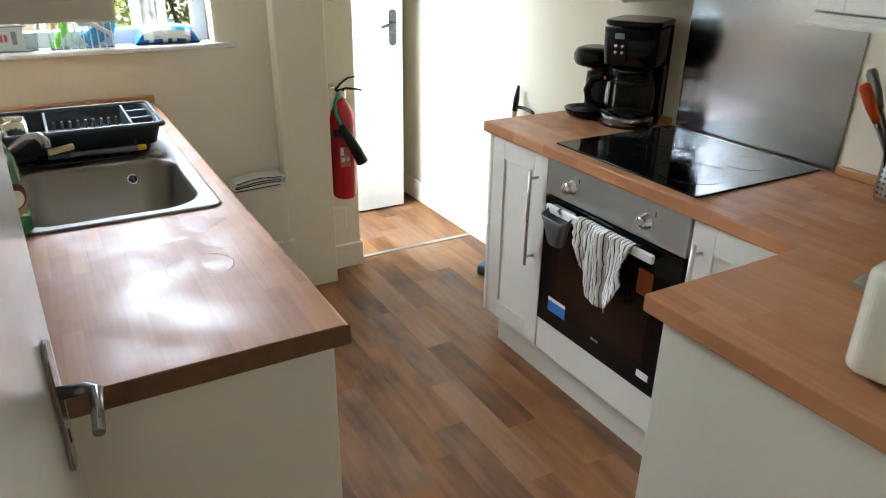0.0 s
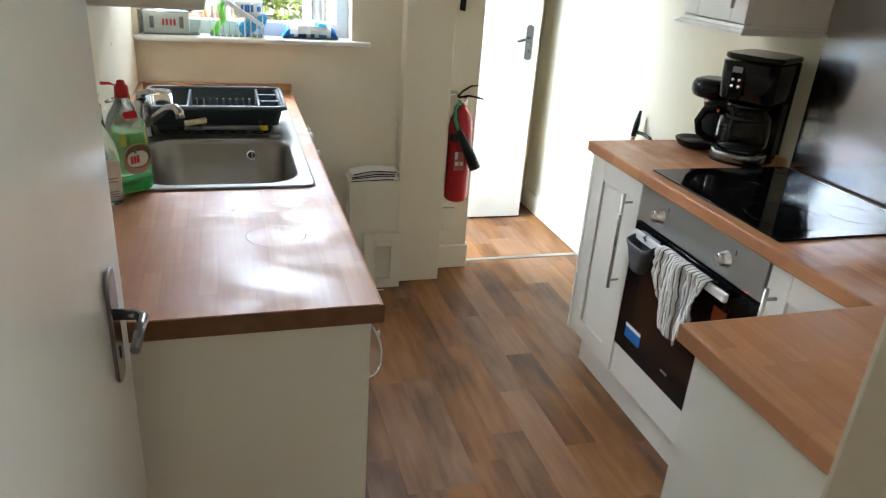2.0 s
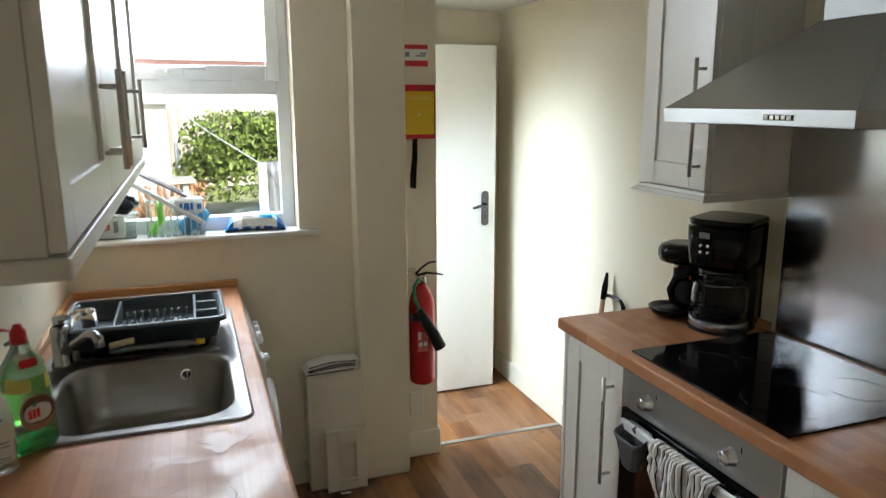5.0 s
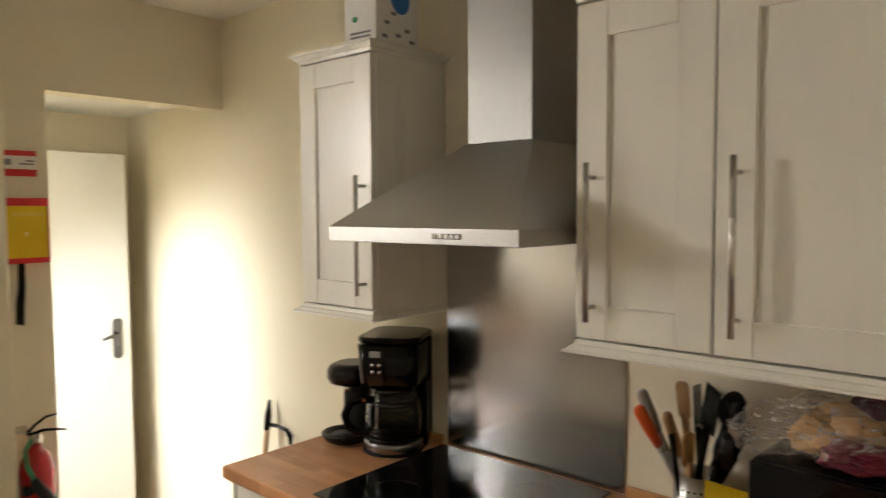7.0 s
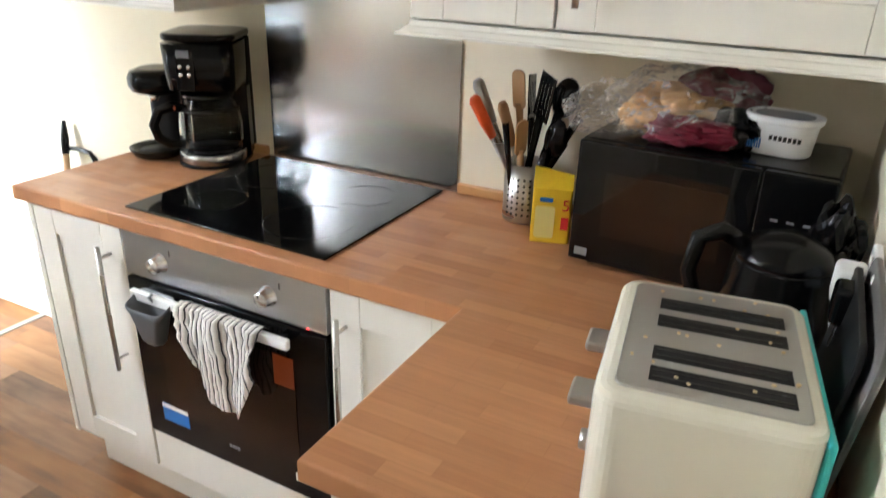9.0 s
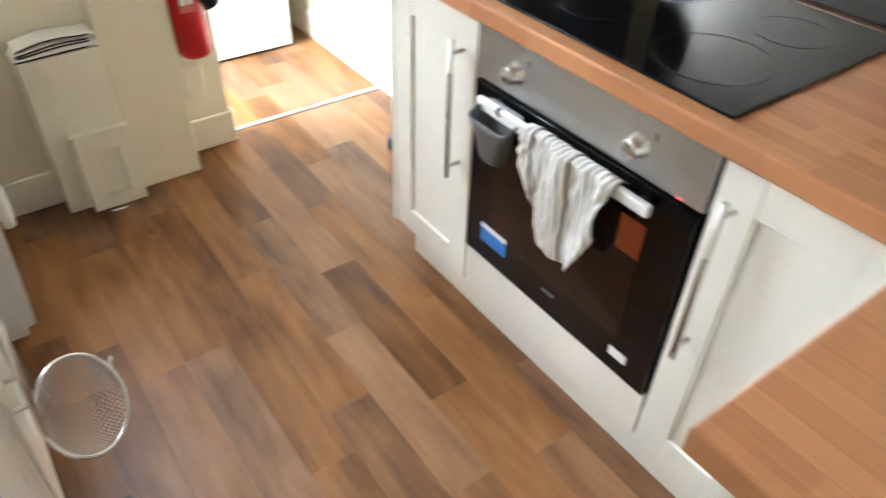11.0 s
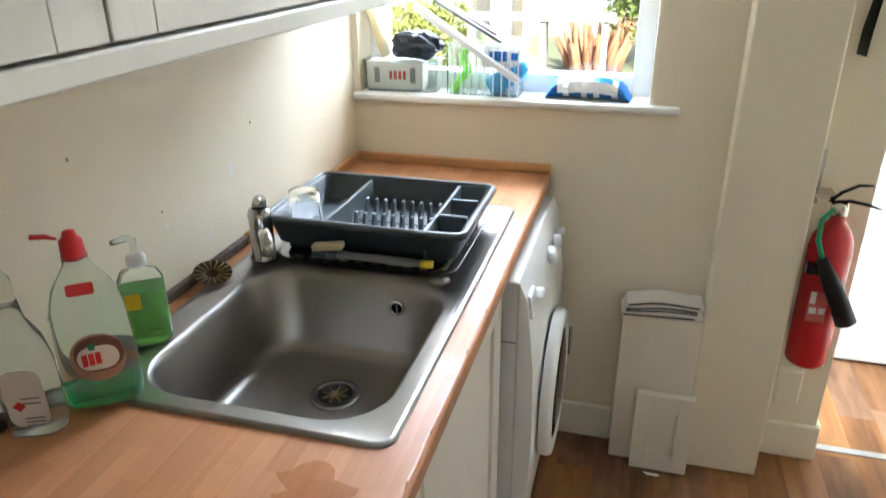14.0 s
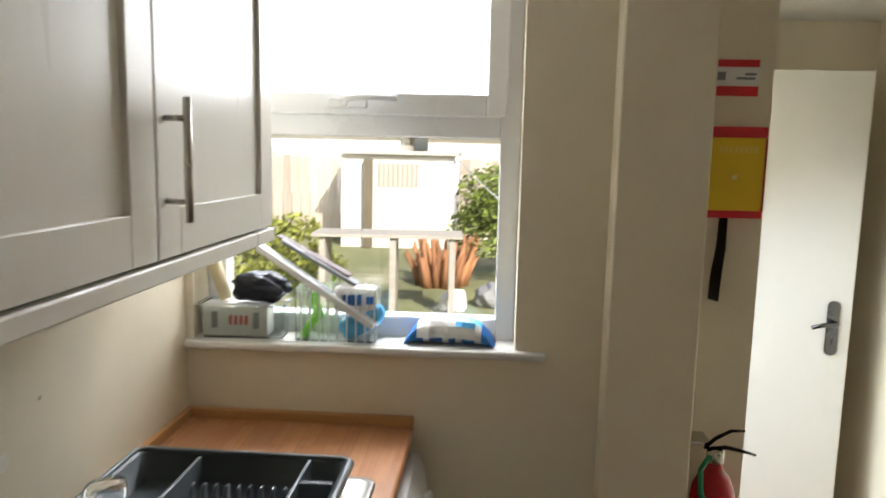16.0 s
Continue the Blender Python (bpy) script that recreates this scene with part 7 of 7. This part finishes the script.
# ---- garden beyond the window ----
def garden():
    GZ = -0.20
    lawn = mat("rough_lawn", (0.20, 0.21, 0.10), 0.9, vary=0.35, scale=0.8, bump=0.8, bump_scale=20, wear=(0.44, 0.38, 0.28), wear_amount=0.9, wear_scale=0.6)
    g = bmesh.new()
    box(g, -80, 80, -60, 90, GZ - 0.1, GZ)
    structure("ground", g, lawn, "rough lawn with worn earth patches", "ground")
    rng = np.random.default_rng(3)

    def leaves(name, centre, size, count, leaf, mats, label, shape=1.0):
        """Many small leaves on lumpy bushes, as one mass."""
        blobs = [(rng.uniform(-1, 1, 3), rng.uniform(0.25, 0.5)) for _ in range(26)]
        verts, faces = [], []
        for k in range(count):
            c, r = blobs[rng.integers(len(blobs))]
            d = rng.normal(size=3)
            d /= np.linalg.norm(d)
            p = c * np.array([0.75, 0.6, 0.62]) + d * r * rng.uniform(0.75, 1.05)
            p = np.array(centre) + p * np.array(size)
            if p[2] < GZ:
                continue
            n = d + 0.7 * rng.normal(size=3)
            n /= np.linalg.norm(n)
            u = np.cross(n, rng.normal(size=3))
            u /= np.linalg.norm(u)
            v = np.cross(n, u)
            s = leaf * rng.uniform(0.6, 1.3)
            i = len(verts)
            verts += [tuple(p - u * s), tuple(p + v * s * 0.45 + n * s * 0.12), tuple(p + u * s), tuple(p - v * s * 0.45 + n * s * 0.12)]
            faces.append((i, i + 1, i + 2, i + 3))
        me = bpy.data.meshes.new(name)
        me.from_pydata(verts, [], faces)
        me.materials.append(mats)
        ob = new(name, me)
        return ob

    def island(name, base, rough=0.55):
        m = mat(name, base, rough, vary=0.1)
        nt = m.node_tree
        geo, mr, h = nt.nodes.new("ShaderNodeNewGeometry"), nt.nodes.new("ShaderNodeMapRange"), nt.nodes.new("ShaderNodeHueSaturation")
        mr.inputs["To Min"].default_value, mr.inputs["To Max"].default_value = 0.45, 1.7
        nt.links.new(geo.outputs["Random Per Island"], mr.inputs["Value"])
        h.inputs["Color"].default_value = (*base, 1)
        nt.links.new(mr.outputs[0], h.inputs["Value"])
        b = nt.nodes["Principled BSDF"]
        nt.links.new(h.outputs[0], b.inputs["Base Color"])
        return m

    LEAF = island("hedge_leaf", (0.13, 0.175, 0.030))
    LEAFY = island("pale_leaf", (0.20, 0.22, 0.04))
    BARK = mat("shrub_bark", (0.06, 0.042, 0.03), 0.9, vary=0.2, bump=0.5)

    def shrub(name, centre, size, count, m, label):
        t = thing(name, centre[0], centre[1], GZ, 0, label, "shrub")
        ob = leaves("crown", (0, 0, centre[2] - GZ), size, count, 0.055, m, label)
        ob.parent = t
        ob["kind"] = "stuff"
        for k in range(4):
            a = k * 1.7
            part("trunk", tube([(0.25 * k - 0.4, 0.1 * math.sin(a), 0.0), (0.25 * k - 0.4 + 0.1 * math.cos(a), 0.1, 0.5), (0.3 * k - 0.5 + 0.25 * math.cos(a), 0.15, (centre[2] - GZ) * 1.1)], [0.05, 0.035, 0.012], 8), BARK, t)
    shrub("hedge", (2.22, 11.4, 0.85), (1.85, 0.9, 0.85), 17000, LEAF, "large leafy green garden hedge")
    shrub("hedge", (5.4, 12.0, 0.60), (1.9, 0.9, 1.0), 5000, LEAF, "large leafy green garden hedge further along")
    shrub("shrub", (-1.9, 10.2, 0.30), (0.8, 0.6, 0.55), 2600, LEAFY, "yellow-green bush by the fence")

    # board fence
    FEN = mat("weathered_fence_board", (0.48, 0.42, 0.35), 0.85, vary=0.25, scale=2, stretch=(6, 6, 0.6), bump=0.4, spread=0.25)
    t = thing("fence", 0.0, 16.0, GZ, 0, "pale weathered board fence along the garden end", "fence")
    board = None
    for k in range(64):
        x = -6.4 + 0.2 * k
        if board is None:
            board = part("board", bx(0.0, 0.185, -0.012, 0.012, 0.05, 1.72, 0.004), FEN, t)
            board.location = (x, 0, 0)
        else:
            o = new("board", board.data)
            o.parent, o.location = t, (x, 0.006 * (k % 2), 0.02 * math.sin(k * 1.9))
    for k in range(6):
        part("post", bx(-6.4 + 2.5 * k, -6.3 + 2.5 * k, 0.02, 0.12, 0.0, 1.8, 0.005), FEN, t)
    for zz in (0.4, 1.4):
        part("rail", bx(-6.4, 6.4, 0.014, 0.05, zz, zz + 0.08), FEN, t)

    # pale shed with dark posts
    PALE = mat("pale_render", (0.72, 0.70, 0.65), 0.8, vary=0.06, scale=1.0, bump=0.2)
    t = thing("shed", -1.15, 14.6, GZ, 0, "pale garden shed with a dark timber post and a slatted panel", "shed")
    part("wall", bx(-0.9, 1.25, 0.0, 1.0, 0.0, 1.78, 0.005), PALE, t)
    part("roof", bx(-1.0, 1.35, -0.12, 1.1, 1.78, 1.86, 0.01), mat("shed_felt", (0.46, 0.45, 0.42), 0.9, vary=0.1), t)
    for x in (-0.44,):
        part("post", bx(x, x + 0.16, -0.16, -0.03, 0.0, 1.70, 0.01), mat("dark_timber", (0.15, 0.125, 0.085), 0.8, vary=0.2), t, "dark timber post")
    for k in range(9):
        part("slat", bx(-0.20 + k * 0.09, -0.135 + k * 0.09, -0.02, -0.004, 1.18, 1.62), mat("grey_slat", (0.40, 0.37, 0.31), 0.8) if k == 0 else bpy.data.materials["grey_slat"], t)
    # neighbouring houses
    FARP = mat("far_window_pane", (0.42, 0.46, 0.50), 0.15, vary=0.1)
    TILE = mat("brown_roof_tile", (0.20, 0.10, 0.07), 0.8, vary=0.15, scale=0.7, bump=0.5)
    for x, wd, y in ((-7.0, 7.5, 33.0), (2.0, 8.5, 36.0)):
        t = thing("house", x, y, GZ, 0, "neighbouring rendered house with a brown tiled roof", "house")
        part("wall", bx(-wd / 2, wd / 2, 0.0, 6.0, 0.0, 2.75), PALE, t)
        bm = bmesh.new()
        v = [bm.verts.new(p) for p in ((-wd / 2 - 0.3, -0.4, 2.7), (wd / 2 + 0.3, -0.4, 2.7), (wd / 2 + 0.3, 6.4, 2.7), (-wd / 2 - 0.3, 6.4, 2.7), (-wd / 2 - 0.3, 3.0, 4.1), (wd / 2 + 0.3, 3.0, 4.1))]
        for f in ((0, 1, 5, 4), (2, 3, 4, 5), (0, 4, 3), (1, 2, 5), (0, 3, 2, 1)):
            bm.faces.new([v[i] for i in f])
        r = part("roof", bm, TILE, t)
        part("chimney", bx(wd * 0.2, wd * 0.2 + 0.7, 2.6, 3.3, 3.6, 4.9), TILE, r)
        for k in range(3):
            wdw = part("window", bx(-wd / 2 + 0.9 + 2.2 * k, -wd / 2 + 2.0 + 2.2 * k, -0.03, 0.02, 1.0, 2.1), UPVC, t)
            part("pane", bx(-wd / 2 + 0.98 + 2.2 * k, -wd / 2 + 1.92 + 2.2 * k, -0.04, -0.03, 1.08, 2.02), FARP, wdw)
    # bundle of split logs
    LOG = mat("split_log", (0.34, 0.16, 0.075), 0.85, vary=0.3, scale=6, stretch=(3, 3, 0.5), bump=0.6, spread=0.3)
    t = thing("tree_stump", 0.16, 10.9, GZ, 0, "ragged reddish-brown tree stump on the lawn", "tree stump")
    r2 = random.Random(6)
    for k in range(64):
        a, r = r2.uniform(0, 6.28), 0.40 * math.sqrt(r2.random())
        x, y = r * math.cos(a) * 1.1, r * math.sin(a)
        h = r2.uniform(0.38, 0.72)
        part("root_spur", tube([(x * 0.8, y * 0.8, 0.0), (x, y, h * 0.5), (x * 1.25 + r2.uniform(-0.05, 0.05), y * 1.2, h)], [0.065, 0.050, 0.018], 6), LOG, t)
    # slab table
    t = thing("garden_table", -0.35, 9.0, GZ, 4, "weathered low garden table with a pale top", "table")
    GREYW = mat("silvered_wood", (0.40, 0.37, 0.32), 0.8, vary=0.2, scale=3, stretch=(0.6, 6, 6))
    for k in range(5):
        part("top_slat", bx(-0.80, 0.85, -0.30 + k * 0.12, -0.19 + k * 0.12, 0.90, 0.935, 0.005), GREYW, t)
    for x in (-0.72, 0.05, 0.70):
        part("trestle", bx(x, x + 0.07, -0.26, 0.26, 0.0, 0.90, 0.006), GREYW, t)
    # washing line with its pole and cloths
    t = thing("washing_line", 0.30, 11.6, GZ, 0, "white washing line pole with its line", "washing line")
    part("pole", tube([(0, 0, 0), (0, 0, 1.78)], 0.025, 10), WHITEP, t)
    part("line", tube([(0, 0, 1.74), (0.40, -2.1, 1.47), (0.80, -4.3, 1.24)], 0.006, 6), WHITEP, t)
    part("line", tube([(0.80, -4.3, 1.24), (1.35, -4.9, 1.30), (2.3, -5.6, 1.55)], 0.006, 6), WHITEP, t)
    for k, (m, w2) in enumerate(((PAPER, 0.085), (GREYL, 0.12), (PAPER, 0.075))):
        x = 1.09 + (0, 0.095, 0.225)[k]
        t = thing("hanging_cloth", x, 7.28 - 0.02 * k, 0.42, 0, ("white" if m is PAPER else "grey") + " cloth hung on the washing line", "cloth")
        bm = bmesh.new()
        n = 8
        cols = [[bm.verts.new((w2 * i / n * (1 + 0.15 * (1 - j / 5)), 0.012 * math.sin(i * 1.6 + j * 0.3), 0.62 * j / 5)) for j in range(6)] for i in range(n + 1)]
        for p, q in zip(cols, cols[1:]):
            for j in range(5):
                f = bm.faces.new((p[j], q[j], q[j + 1], p[j + 1]))
                f.smooth = True
        o = part("cloth", bm, m, t)
        o.modifiers.new("thickness", "SOLIDIFY").thickness = 0.004
    # bags on the grass
    for x, y, s, m, la in ((0.42, 9.3, 0.17, PAPER, "white plastic bag lying on the lawn"), (0.86, 9.6, 0.20, GREYL, "grey plastic sack lying on the lawn")):
        bm = bmesh.new()
        bmesh.ops.create_icosphere(bm, subdivisions=3, radius=s)
        for v in bm.verts:
            v.co *= 1 + 0.35 * noise.noise(v.co * 9)
            v.co.z = max(v.co.z * 0.9 + s * 0.6, 0.0)
        t = thing("garden_bag", x, y, GZ, 0, la, "bag")
        part("sack", bm, m, t)


garden()

# ---- floor planks ----
def planks():
    rng = random.Random(4)
    w, l = 0.115, 0.576
    known = {0: 2.605, -1: 2.195, 1: 2.033, 3: 2.249, 5: 2.143, 6: 1.877}
    bm = bmesh.new()
    box(bm, 0.0002, w - 0.0002, 0.0002, l - 0.0002, -0.0035, 0.0)
    base = part("plank", bm, PLANK, floor)
    first = True
    for col in range(-12, 12):
        x = 0.805 + col * w
        y = known.get(col, 2.0 + rng.random() * l)
        last = 0.15 if x < -0.2 else YW + 0.06 if x < XL - 0.12 else YL + 0.06
        while y > -2.5:
            y -= l
        while y < last - 0.01:
            ob = base if first else new("plank", base.data)
            first = False
            ob.parent = floor
            ob.matrix_basis = pose(x, y, 0) @ Matrix.Diagonal((1, min(1.0, (last - y) / l), 1, 1))
            y += l


planks()
